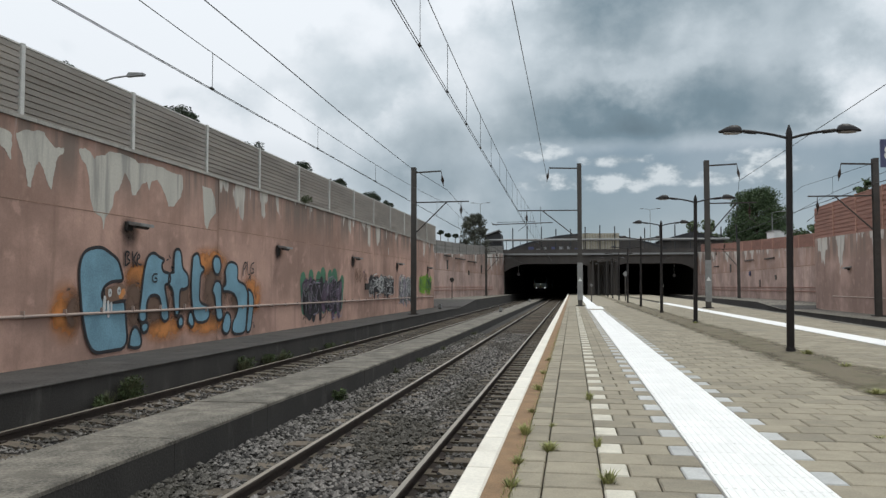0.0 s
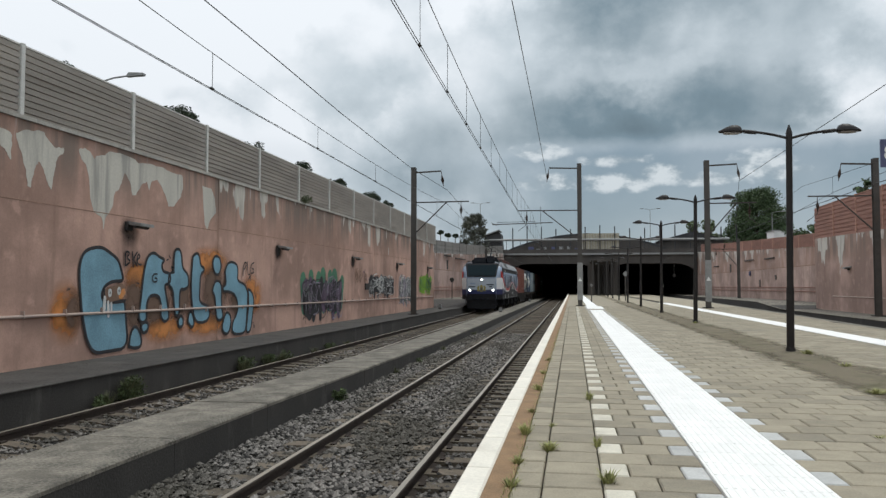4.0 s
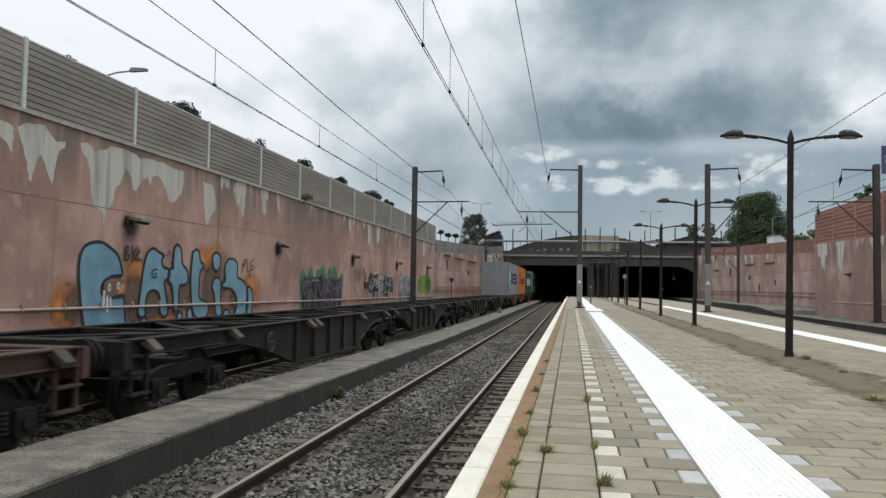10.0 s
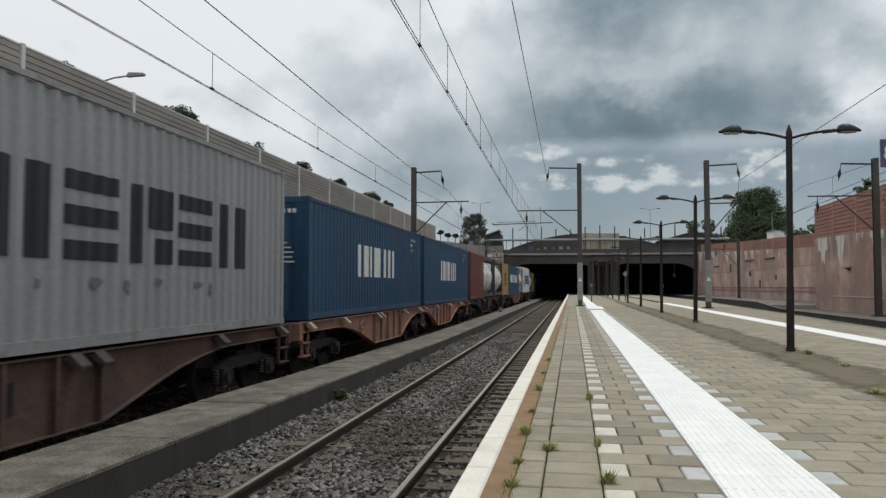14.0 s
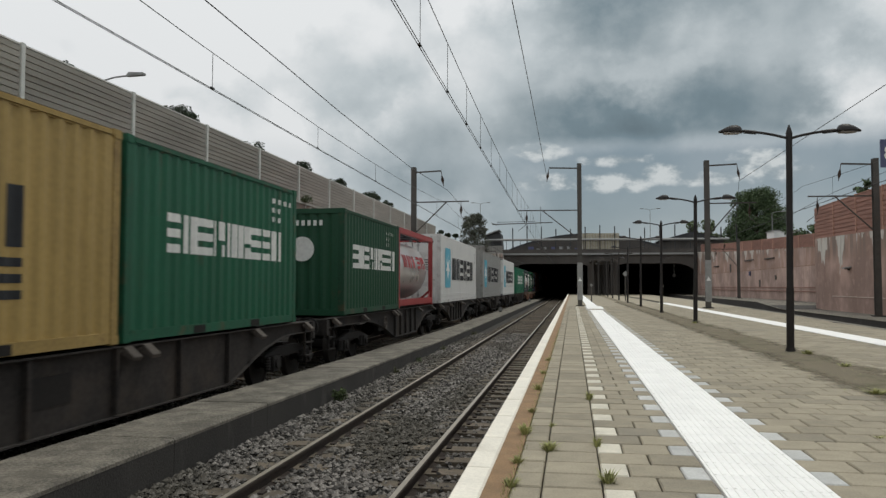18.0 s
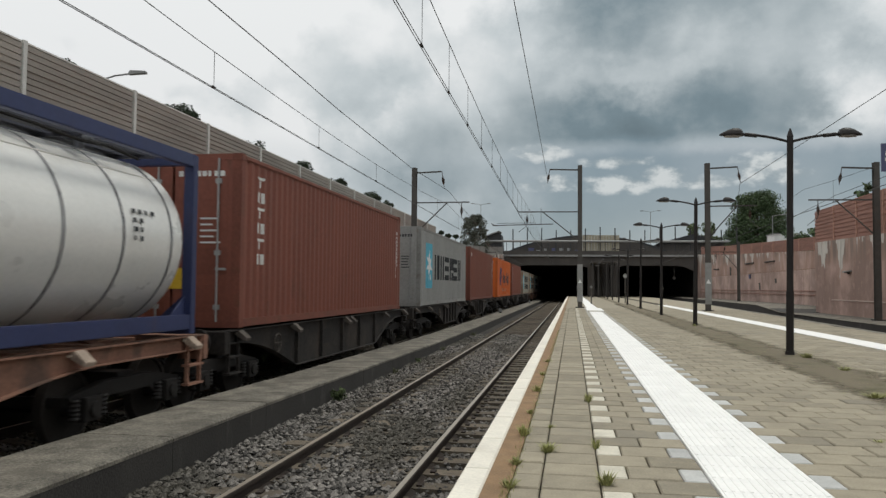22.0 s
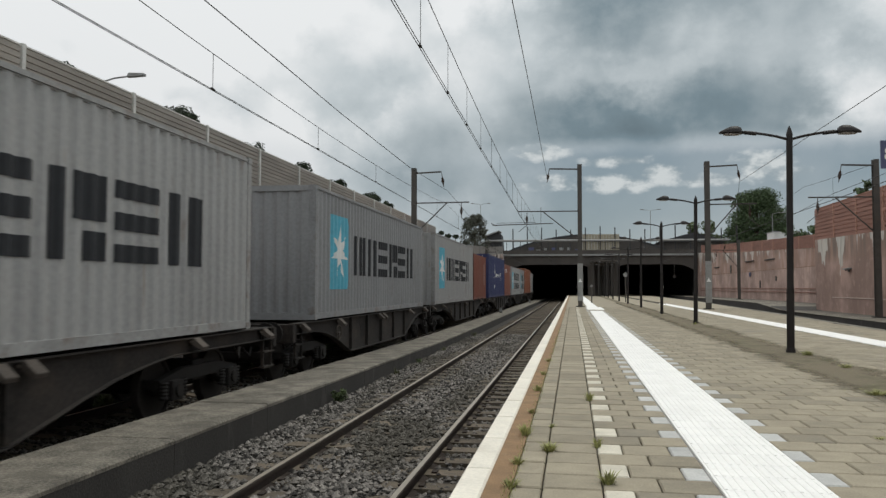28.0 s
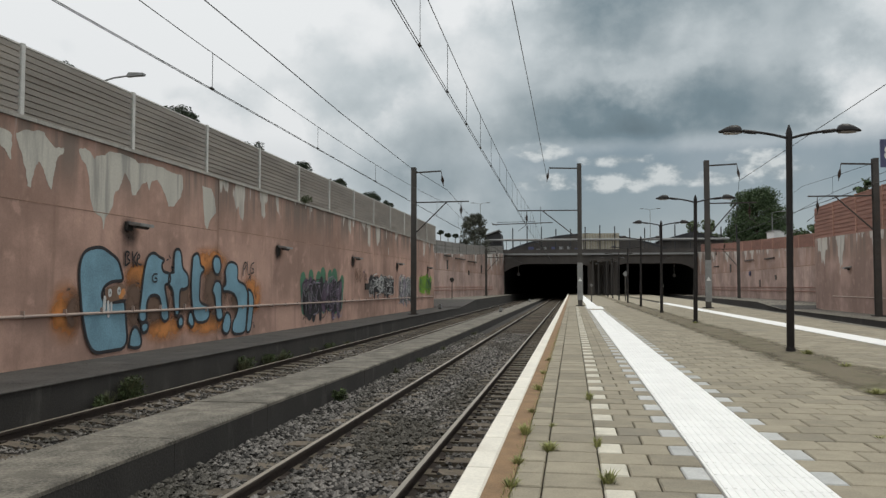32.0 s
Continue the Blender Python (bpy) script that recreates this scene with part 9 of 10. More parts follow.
    letter(g, [(18.52, 1.07), (18.63, 1.19), (18.78, 1.07), (18.75, 0.9), (18.58, 0.87), (18.49, 0.97)], X + 0.0185)
    letter(g, [(19.24, 2.69), (19.46, 2.8), (19.62, 2.7), (19.66, 2.46), (19.96, 2.37), (19.67, 2.22), (19.65, 1.86), (19.62, 1.56), (19.76, 1.44), (20.15, 1.38), (20.26, 1.17), (20.13, 0.97), (19.68, 0.93), (19.39, 1.02), (19.25, 1.35), (19.18, 1.72), (19.16, 2.16)], X + 0.0188)
    letter(g, [(19.02, 0.99), (19.04, 1.16), (19.16, 1.29), (19.32, 1.09), (19.36, 0.89), (19.21, 0.82)], X + 0.0191)
    letter(g, [(20.39, 2.55), (20.45, 2.71), (20.63, 2.76), (20.84, 2.7), (20.92, 2.5), (20.86, 2.31), (20.68, 2.21), (20.47, 2.3)], X + 0.0194)
    letter(g, [(20.45, 1.91), (20.58, 2.06), (20.86, 2.05), (20.98, 1.86), (20.95, 1.54), (21, 1.22), (21.11, 1.04), (20.9, 0.94), (20.68, 0.99), (20.6, 1.31), (20.56, 1.63), (20.38, 1.77)], X + 0.0197)
    letter(g, [(21.05, 0.8), (21.22, 1.13), (21.44, 1.17), (21.64, 0.96), (21.54, 0.63), (21.35, 0.53), (21.09, 0.61)], X + 0.02)
    letter(g, [(21.18, 2.31), (21.29, 2.54), (21.59, 2.63), (21.98, 2.56), (22.07, 2.36), (22, 2.07), (22.49, 1.99), (22.74, 1.82), (22.79, 1.51), (22.72, 1), (22.66, 0.52), (22.21, 0.48), (21.69, 0.54), (21.72, 0.87), (22.03, 1.11), (22.1, 1.35), (21.89, 1.66), (21.5, 1.76), (21.05, 1.76), (21.05, 1.91), (21.27, 1.96)], X + 0.0203)
    letter(g, [(22.83, 1.82), (23.09, 1.75), (23.27, 1.5), (23.19, 1.07), (23.04, 0.55), (22.82, 0.49), (22.7, 0.57), (22.81, 0.99), (22.88, 1.37)], X + 0.0206)
    part("face_patch", ribbon([(15.45, 1.72), (15.95, 1.80)], 0.34, X + 0.027), M["spray_brown"], g)
    part("face_outline", ribbon(soften([(15.3, 1.9), (15.3, 1.55), (15.9, 1.55), (16.1, 1.6)]), 0.05, X + 0.030), M["spray_black"], g)
    part("nose_patch", ribbon([(15.92, 1.70), (16.02, 1.78)], 0.16, X + 0.031), M["spray_orange"], g, "orange nose")
    for pts, w in (([(15.32, 1.66), (15.30, 1.42)], 0.10), ([(15.44, 1.56), (15.46, 1.28)], 0.09), ([(15.56, 1.54), (15.57, 1.40)], 0.07)):
        part("white_drip", ribbon(pts, w, X + 0.0335), M["spray_white"], g, "white paint drip")
    for y, z in ((15.50, 1.76), (15.84, 1.80)):
        e = part("eye", ribbon([(y, z - 0.02), (y, z + 0.03)], 0.13, X + 0.034), M["spray_white"], g)
        part("pupil", ribbon([(y, z), (y, z + 0.01)], 0.04, X + 0.038), M["spray_black"], e)
    part("inner_mark", ribbon(soften([(17.45, 2.2), (17.25, 2.2), (17.2, 2.02), (17.42, 2.0), (17.42, 2.1), (17.33, 2.1)]), 0.035, X + 0.032), M["spray_black"], g)
    part("tag", ribbon(soften([(16.07, 2.37), (16.06, 2.7), (16.26, 2.65), (16.11, 2.55), (16.29, 2.46), (16.09, 2.37)], 2), 0.045, X + 0.03), M["spray_black"], g)
    part("tag", ribbon(soften([(16.35, 2.68), (16.39, 2.35)], 2), 0.045, X + 0.03), M["spray_black"], g)
    part("tag", ribbon(soften([(16.54, 2.68), (16.38, 2.52), (16.55, 2.37)], 2), 0.045, X + 0.03), M["spray_black"], g)
    part("tag", ribbon(soften([(16.54, 2.5), (16.68, 2.58), (16.61, 2.66), (16.54, 2.55), (16.57, 2.41), (16.71, 2.4)], 2), 0.045, X + 0.03), M["spray_black"], g)
    part("tag", ribbon(soften([(22.4, 2.23), (22.47, 2.64), (22.72, 2.6), (22.47, 2.42)], 2), 0.045, X + 0.03), M["spray_black"], g)
    part("tag", ribbon(soften([(22.72, 2.65), (22.73, 2.27), (22.9, 2.27)], 2), 0.045, X + 0.03), M["spray_black"], g)
    part("tag", ribbon(soften([(23.23, 2.65), (22.98, 2.57), (22.94, 2.31), (23.2, 2.31), (23.2, 2.45), (23.07, 2.45)], 2), 0.045, X + 0.03), M["spray_black"], g)
    rnd = random.Random(2)
    for i in range(26):
        y, z = rnd.choice(((14.2, 1.8), (16.6, 2.0), (18.0, 2.45), (19.2, 2.4), (20.2, 2.35), (22.9, 2.1), (23.2, 0.9)))
        y, z = y + rnd.uniform(-0.2, 0.2), z + rnd.uniform(-0.3, 0.2)
        part("splash", ribbon([(y, z), (y + rnd.uniform(-0.1, 0.1), z + rnd.uniform(-0.12, 0.12))], 0.035, X + 0.005), M["spray_black"], g)


def scribble(label, y0, y1, z0, z1, back, fills, lines, seed, n_fill=10, n_line=16):
    g = thing("graffiti_piece", label, "graffiti")
    rnd = random.Random(seed)
    X = WX + 0.003
    if back:
        for i in range(7):
            u = (i + 0.5) / 7
            y = y0 + (y1 - y0) * u
            part("back_cloud", ribbon([(y, z0 + 0.35 * (z1 - z0)), (y + rnd.uniform(-0.2, 0.2), z1 - rnd.uniform(0.12, 0.4))], (y1 - y0) / rnd.uniform(6.5, 10), X + 0.0012 * i), M[back], g)
    if n_fill:
        top = [(y0 + (y1 - y0) * (0.04 + 0.92 * i / 16), z1 - (z1 - z0) * rnd.uniform(0.10, 0.26)) for i in range(17)]
        low = [(y0 + (y1 - y0) * (0.04 + 0.92 * i / 12), z0 + (z1 - z0) * rnd.uniform(0.02, 0.30)) for i in range(12, -1, -1)]
        loop = soften(top + low + top[:1], 2)[:-1]
        part("ground_coat", Shape().prism(loop, 0, X + 0.0085, X + 0.0095), M[fills[-1]], g)
    for i in range(n_fill):
        u = ((i % n_fill) + 0.5) / n_fill
        y = y0 + (y1 - y0) * (0.08 + 0.84 * u)
        lo, hi = z0 + (z1 - z0) * (0.30 if i % 2 else 0.12), z1 - (z1 - z0) * rnd.uniform(0.12, 0.3)
        lean = rnd.uniform(-0.45, 0.45)
        zm = rnd.uniform(lo + 0.2, hi - 0.1)
        pts = [(y, lo), (y + lean * 0.9, zm), (y - lean * 0.6, hi)] if i % 3 else [(y - 0.35, zm), (y, zm + rnd.uniform(0.1, 0.3)), (y + 0.4, zm + rnd.uniform(-0.2, 0.2))]
        part("fill_stroke", ribbon(soften(pts), (y1 - y0) / n_fill * rnd.uniform(0.5, 0.85), X + 0.010 + 0.0007 * i), M[rnd.choice(fills)], g)
    for i in range(n_line):
        y = y0 + (y1 - y0) * rnd.uniform(0.05, 0.9)
        w, hgt = (y1 - y0) * rnd.uniform(0.10, 0.19), (z1 - z0) * rnd.uniform(0.45, 0.8)
        zb = z0 + (z1 - z0) * rnd.uniform(0.04, 0.92 - hgt / (z1 - z0) * 0.9)
        curl = rnd.choice((((0.4, 0.95), (-0.5, 0.9), (-0.5, 0.55), (0.45, 0.45), (0.4, 0.08), (-0.4, 0.0)), ((-0.4, 0.0), (-0.5, 0.7), (0.0, 1.0), (0.45, 0.7), (0.3, 0.2), (-0.2, 0.35)),
                           ((-0.3, 1.0), (-0.15, 0.2), (0.2, 0.0), (0.5, 0.3), (0.25, 0.65), (0.5, 0.95)), ((-0.5, 0.15), (-0.2, 0.9), (0.1, 0.35), (0.45, 1.0), (0.55, 0.2))))
        pts = [(y + w * (a + rnd.uniform(-0.12, 0.12)), zb + hgt * (b + rnd.uniform(-0.06, 0.06))) for a, b in curl]
        part("line_stroke", ribbon(soften(pts), rnd.uniform(0.03, 0.05), X + 0.026 + 0.0008 * i), M[rnd.choice(lines)], g)


graffiti_letters()
scribble("purple and green tangled graffiti low on the wall", 27.6, 33.0, 0.45, 2.45, "spray_green", ["spray_purple", "spray_purple", "spray_black"], ["spray_black", "spray_black", "spray_grey", "spray_lilac", "spray_lilac"], 21, 11, 36)
scribble("black and white graffiti lettering on the wall", 37.1, 43.0, 1.25, 2.6, None, ["spray_grey", "spray_black", "spray_black"], ["spray_white", "spray_white", "spray_black"], 22, 14, 34)
scribble("grey and white graffiti lettering behind the mast", 44.0, 49.5, 0.6, 2.75, None, ["spray_black", "spray_lilac", "spray_grey"], ["spray_white", "spray_white", "spray_lilac"], 23, 12, 34)
scribble("lime green graffiti lettering on the wall", 50.0, 54.8, 1.3, 2.85, None, ["spray_lime"], ["spray_green", "spray_black", "spray_lime"], 24, 12, 18)
scribble("faint brown scrawl on the wall", 34.8, 37.0, 2.0, 2.85, None, ["spray_brown"], ["spray_brown", "spray_purple"], 25, 0, 12)
jn = thing("wall_joint", "fine shadow joint across the wall panels", "joint", kind="structure")
for ya, yb, z in ((-20.0, 20.70, 3.45), (20.78, 38.45, 3.52), (38.52, 55.4, 3.55)):
    part("joint_line", Shape().box(WX - 0.002, WX + 0.003, ya, yb, z, z + 0.018), M["spray_brown"], jn)
part("meter_box", Shape().box(WX, WX + 0.06, 36.6, 37.2, 1.75, 2.05), M["dark_metal"], thing("wall_box", "small dark junction box on the wall", "junction box"))


# ---- bare plaster where the salmon coat has flaked off below the coping ----
def flake(label, outline, seed):
    rnd = random.Random(seed)
    ring = []
    for (a, b), (c, d) in zip(outline, outline[1:] + outline[:1]):
        for u in (0.0, 0.33, 0.67):
            k = 0.0 if u == 0.0 else 0.022
            ring.append((a + (c - a) * u + rnd.uniform(-k, k), b + (d - b) * u + rnd.uniform(-k, k)))
    t = thing("bare_patch", label, "wall patch", "flaked patches on the long wall")
    part("plaster", Shape().prism(soften(ring + ring[:1], 2)[:-1], 0, WX - 0.004, WX + 0.0025), M["bare"], t)


flake("pale bare plaster patch flaked below the coping", [(11.2, 4.86), (11.9, 4.72), (12.36, 4.65), (12.46, 4.59), (12.44, 4.37), (12.45, 4.14), (12.33, 4.27), (12.23, 4.33), (12.0, 4.42), (11.6, 4.2), (11.3, 4.4)], 1)
flake("pale bare plaster patch flaked below the coping", [(12.55, 4.65), (12.79, 4.76), (13.05, 4.79), (13.31, 4.82), (13.47, 4.66), (13.68, 4.57), (13.88, 4.62), (13.9, 4.53), (13.75, 4.43), (13.66, 4.27), (13.63, 4.1), (13.54, 3.73), (13.47, 3.81), (13.37, 4.01), (13.27, 4.15), (13.2, 4.24), (13.11, 4.17), (13.05, 3.97), (12.98, 3.73), (12.88, 3.73), (12.84, 4.04), (12.74, 4.23), (12.64, 4.4)], 2)
flake("wide bare plaster patch with hanging tongues on the wall", [(14.38, 4.68), (14.57, 4.74), (14.76, 4.68), (14.88, 4.56), (14.96, 4.64), (15.26, 4.69), (15.48, 4.82), (15.89, 4.84), (16.28, 4.81), (16.58, 4.72), (17.0, 4.79), (17.59, 4.8), (18.0, 4.75), (18.63, 4.75), (18.69, 4.47), (18.59, 4.17), (18.25, 3.9), (17.97, 3.87), (17.85, 4.08), (17.63, 4.33), (17.42, 4.47), (17.16, 4.38), (17.07, 4.16), (16.96, 4.36), (16.72, 4.25), (16.49, 3.98), (16.35, 3.97), (16.25, 4.26), (16.02, 4.43), (15.93, 4.25), (15.85, 4.09), (15.64, 3.89), (15.57, 3.61), (15.32, 3.34), (15.25, 3.09), (15.2, 3.37), (14.92, 3.45), (14.79, 3.72), (14.74, 4.06), (14.61, 4.42), (14.46, 4.49)], 3)
flake("narrow bare plaster streak beside the wall joint", [(19.75, 4.62), (20.29, 4.6), (20.51, 4.35), (20.59, 3.95), (20.25, 3.73), (20.05, 3.43), (19.91, 3.61), (19.84, 4.03)], 4)

# ---- far walls: niches and stains ----
def niche(x, y, z, w, h):
    t = thing("wall_niche", "small dark recess in the far wall", "niche", "recesses in the far walls")
    # The hollow's shade is a flat dark plate on the wall.
    part("opening", Shape().box(x - 0.03, x + 0.03, y - w / 2, y + w / 2, z - h / 2, z + h / 2), M["tunnel"], t)
    part("rim", Shape().box(x - 0.045, x + 0.045, y - w / 2 - 0.06, y - w / 2, z - h / 2, z + h / 2).box(x - 0.045, x + 0.045, y - w / 2 - 0.06, y + w / 2 + 0.06, z + h / 2, z + h / 2 + 0.06), M["dark_metal"], t)


def wall_bar(x0, y0, x1, y1, z):
    t = thing("wall_bracket", "thin dark steel bar fixed along the far wall", "bracket", "brackets on the far walls")
    part("bar", Shape().beam((x0, y0, z), (x1, y1, z), 0.12, 0.10), M["dark_metal"], t)


FAR_L = [(-13.1, 57.3), (-12.6, 70), (-11.6, 88), (-10.3, 102), (-9.4, PORTAL)]
FAR_R = [(17.6, 54.3), (17.5, 70), (17.2, 92), (16.7, PORTAL)]
for y, z, w, h in ((77.0, 4.02, 0.55, 0.85), (88.5, 3.42, 0.7, 0.45), (95.4, 4.0, 0.6, 0.85), (62.0, 3.1, 0.4, 0.5)):
    niche(along(FAR_L, y), y, z, w, h)
for y, z, w, h in ((90.6, 3.88, 0.6, 0.85), (77.8, 2.2, 0.35, 0.6), (72.2, 2.66, 0.35, 0.35), (58.0, 2.0, 0.4, 0.5)):
    niche(along(FAR_R, y), y, z, w, h)
for line, s0, rows in ((FAR_L, 0.1, ((75.2, 78.1, 4.95), (80.7, 85.9, 4.85), (87.6, 92.1, 4.75))), (FAR_R, -0.1, ((79.8, 83.3, 4.5), (72.3, 75.5, 4.42), (96.5, 99.0, 4.3)))):
    for ya, yb, z in rows:
        wall_bar(along(line, ya) + s0, ya, along(line, yb) + s0, yb, z)
wj = thing("far_wall_joint", "shadow joint along the far wall panels", "joint", kind="structure")
for line, s0 in ((FAR_L, 0.004), (FAR_R, -0.004)):
    for (xa, ya), (xb, yb) in zip(line, line[1:]):
        part("joint_line", Shape().beam((xa + s0, ya, 3.5), (xb + s0, yb, 3.5), 0.02, 0.045), M["spray_brown"], wj)
sb = thing("wall_sign", "small dark blue plate on the far salmon wall", "sign")
part("plate", Shape().box(17.26, 17.30, 81.1, 81.9, 3.0, 3.42), M["sign_blue"], sb)
mp = thing("marker_post", "thin post with a round marker on the side platform", "sign post", "markers on the platform")
part("post", Shape().tube((-10.6, 69.5, PZ), (-10.6, 69.5, 2.55), 0.04, seg=8), M["mast"], mp)
part("marker", Shape().tube((-10.6, 69.44, 2.5), (-10.6, 69.40, 2.5), 0.2, seg=14), M["dark_metal"], mp)
for name, line in (("handrail_left_far", [(-12.98, 58.0), (-12.5, 70), (-11.5, 88), (-10.2, 102)]), ("handrail_right_far", [(17.5, 54.0), (17.4, 70), (17.1, 92), (16.7, 108)])):
    h = thing(name, "two thin red-brown rails along the far wall", "rail", kind="structure")
    for z in (1.55, 1.85):
        part("wall_rail", Shape().path([(x, y, z) for x, y in line], 0.035, 6), M["fence_red"], h)

# ---- bridge top ----
def bridge_top():
    r = thing("bridge_railing", "grey pipe railing with tall thin posts on the bridge", "railing", kind="structure")
    part("top_pipe", Shape().tube((-12.2, PORTAL + 0.2, 8.42), (20.8, PORTAL + 0.2, 8.32), 0.16, seg=10), M["mast_pale"], r)
    for i in range(16):
        x = -8.2 + 2.0 * i
        part("post", Shape().box(x - 0.07, x + 0.07, PORTAL + 0.18, PORTAL + 0.32, 7.05, 10.1 + 0.25 * math.sin(i * 1.3)), M["roof_dark"], r)
    for i in range(34):
        x = -12 + i * 0.97
        part("baluster", Shape().box(x - 0.03, x + 0.03, PORTAL + 0.18, PORTAL + 0.24, 7.05, 8.3), M["roof_dark"], r)
    h = thing("station_hall", "low dark hall with a shallow arched roof behind the bridge", "building")
    n = 16
    arch = [(-10.2 + 24.8 * i / n, 7.1 + 2.75 * math.sin(math.pi * i / n) ** 0.8) for i in range(n + 1)]
    part("arched_roof", Shape().prism(arch + [(14.6, 6.5), (-10.2, 6.5)], 1, PORTAL + 9.0, PORTAL + 24.0), M["roof_dark"], h)
    part("front_wall", Shape().prism([(x, z - 0.35) for x, z in arch] + [(14.4, 6.5), (-10.0, 6.5)], 1, PORTAL + 8.8, PORTAL + 9.0), M["bridge"], h)
    rnd = random.Random(6)
    for i in range(9):
        x = -6.5 + i * 1.15
        part("pane", Shape().box(x, x + rnd.uniform(0.4, 0.9), PORTAL + 8.74, PORTAL + 8.8, 7.0, 7.0 + rnd.uniform(0.4, 1.0)), M["mast_pale"] if i % 3 else M["sign_blue"], h)
    b = thing("hoarding", "beige ribbed hoarding on the bridge", "hoarding")
    part("board", Shape().box(1.35, 6.4, PORTAL + 0.6, PORTAL + 0.9, 6.5, 9.25), M["beige"], b)
    for i in range(13):
        part("rib", Shape().box(1.4 + i * 0.4, 1.45 + i * 0.4, PORTAL + 0.55, PORTAL + 0.6, 7.1, 9.2), M["fence_post"], b)
    k = thing("kiosk", "dark slant-roofed kiosk at the end of the bridge", "kiosk")
    part("body", Shape().prism([(-12.4, 6.5), (-9.7, 6.5), (-9.9, 9.3), (-10.3, 9.7), (-12.2, 9.0)], 1, PORTAL + 0.6, PORTAL + 4), M["roof_dark"], k)
    part("roof", Shape().beam((-12.6, PORTAL + 2.2, 8.95), (-10.1, PORTAL + 2.2, 9.85), 4.0, 0.15), M["mast_pale"], k)
    v = thing("roadside_house", "low dark roofed house beyond the bridge", "house")
    part("walls", Shape().box(13.5, 23.0, PORTAL + 14, PORTAL + 22, 6.4, 8.9), M["bridge"], v)
    part("roof", Shape().prism([(13.0, 8.9), (23.5, 8.9), (18.2, 10.3)], 1, PORTAL + 13.5, PORTAL + 22.5), M["roof_dark"], v)


bridge_top()


# ---- plants ----
def leaf_cloud(centres, n, size, seed, flat=0.8):
    """Many small leaf quads scattered in clumps round the centres (x, y, z, r)."""
    rng = np.random.default_rng(seed)
    vs, fs = [], []
    per = max(1, n // len(centres))
    k = 0
    for cx, cy, cz, r in centres:
        d = rng.normal(size=(per, 3))
        d /= np.linalg.norm(d, axis=1)[:, None]
        p = d * (r * rng.random((per, 1)) ** 0.4) * np.array([1, 1, flat]) + np.array([cx, cy, cz])
        a = rng.normal(size=(per, 3))
        a /= np.linalg.norm(a, axis=1)[:, None]
        b = np.cross(a, rng.normal(size=(per, 3)))
        b /= np.linalg.norm(b, axis=1)[:, None]
        s = size * (0.6 + 0.8 * rng.random((per, 1)))
        quad = np.stack([p - a * s, p + b * s * 0.55, p + a * s, p - b * s * 0.55], 1)
        vs.append(quad.reshape(-1, 3))
        fs += [(k + 4 * i, k + 4 * i + 1, k + 4 * i + 2, k + 4 * i + 3) for i in range(per)]
        k += 4 * per
    s = Shape()
    s.v = np.concatenate(vs).tolist()
    s.f = fs
    return s


def tree(label, x, y, z0, h, r, leaf, n=2600, size=0.22, seed=1, trunk=0.3, clumps=26, low=0.35):
    t = thing("tree", label, "tree", at=(x, y, z0))
    rnd = random.Random(seed)
    part("trunk", Shape().tube((0, 0, 0), (0, 0, h * 0.4), trunk, trunk * 0.75, seg=10).tube((0, 0, h * 0.4), (0.1, 0, h * 0.8), trunk * 0.75, trunk * 0.3, seg=8), M["bark"], t)
    centres = []
    for i in range(clumps):
        a, u = rnd.uniform(0, 6.283), rnd.random()
        zz = h * (low + (0.97 - low) * u)
        rad = r * math.sqrt(max(0.05, 1 - ((u - 0.42) / 0.62) ** 2)) * rnd.uniform(0.45, 0.92)
        centres.append((rad * math.cos(a), rad * math.sin(a), zz, r * rnd.uniform(0.22, 0.38)))
    for cx, cy, cz, cr in centres[:9]:
        part("limb", Shape().tube((0, 0, h * rnd.uniform(0.3, 0.5)), (cx * 0.9, cy * 0.9, cz), trunk * 0.3, trunk * 0.08, seg=6), M["bark"], t)
    part("crown", leaf_cloud(centres, n, size, seed), leaf, t)
    return t


tree("large dark green tree beyond the salmon wall", 26.5, 120.0, 4.6, 11.3, 4.35, M["leaf"], 46000, 0.14, 3, 0.4, 170, 0.12)
tree("yellow-green tree beyond the bridge", 21.0, 135.0, 4.6, 8.0, 3.2, M["leaf_pale"], 6000, 0.2, 4, 0.25, 22, 0.2)
tree("grey-green bushy tree behind the far fence", -12.15, 98.0, 4.7, 6.3, 1.85, M["leaf_grey"], 15000, 0.085, 5, 0.14, 110, 0.12)
def clipped_crown(label, x, y, top, w, d, seed):
    """A thin stem with a dense dome of small dark leaves."""
    t = thing("tree", label, "tree", at=(x, y, 4.7))
    h, rnd = top - 4.7, random.Random(seed)
    part("trunk", Shape().tube((0, 0, 0), (0, 0, h - d), 0.06, 0.04, seg=8), M["bark"], t)
    cs = []
    for i in range(26):
        a, u = rnd.uniform(0, 6.283), rnd.random() ** 0.5
        cs.append((w * 0.72 * u * math.cos(a), w * 0.72 * u * math.sin(a), h - d + d * 0.62 * rnd.uniform(-0.6, 1.0) * math.sqrt(1.02 - u * u), w * rnd.uniform(0.25, 0.38)))
    part("crown", leaf_cloud(cs, 5200, 0.035, seed, 0.7), M["leaf_dark"], t)


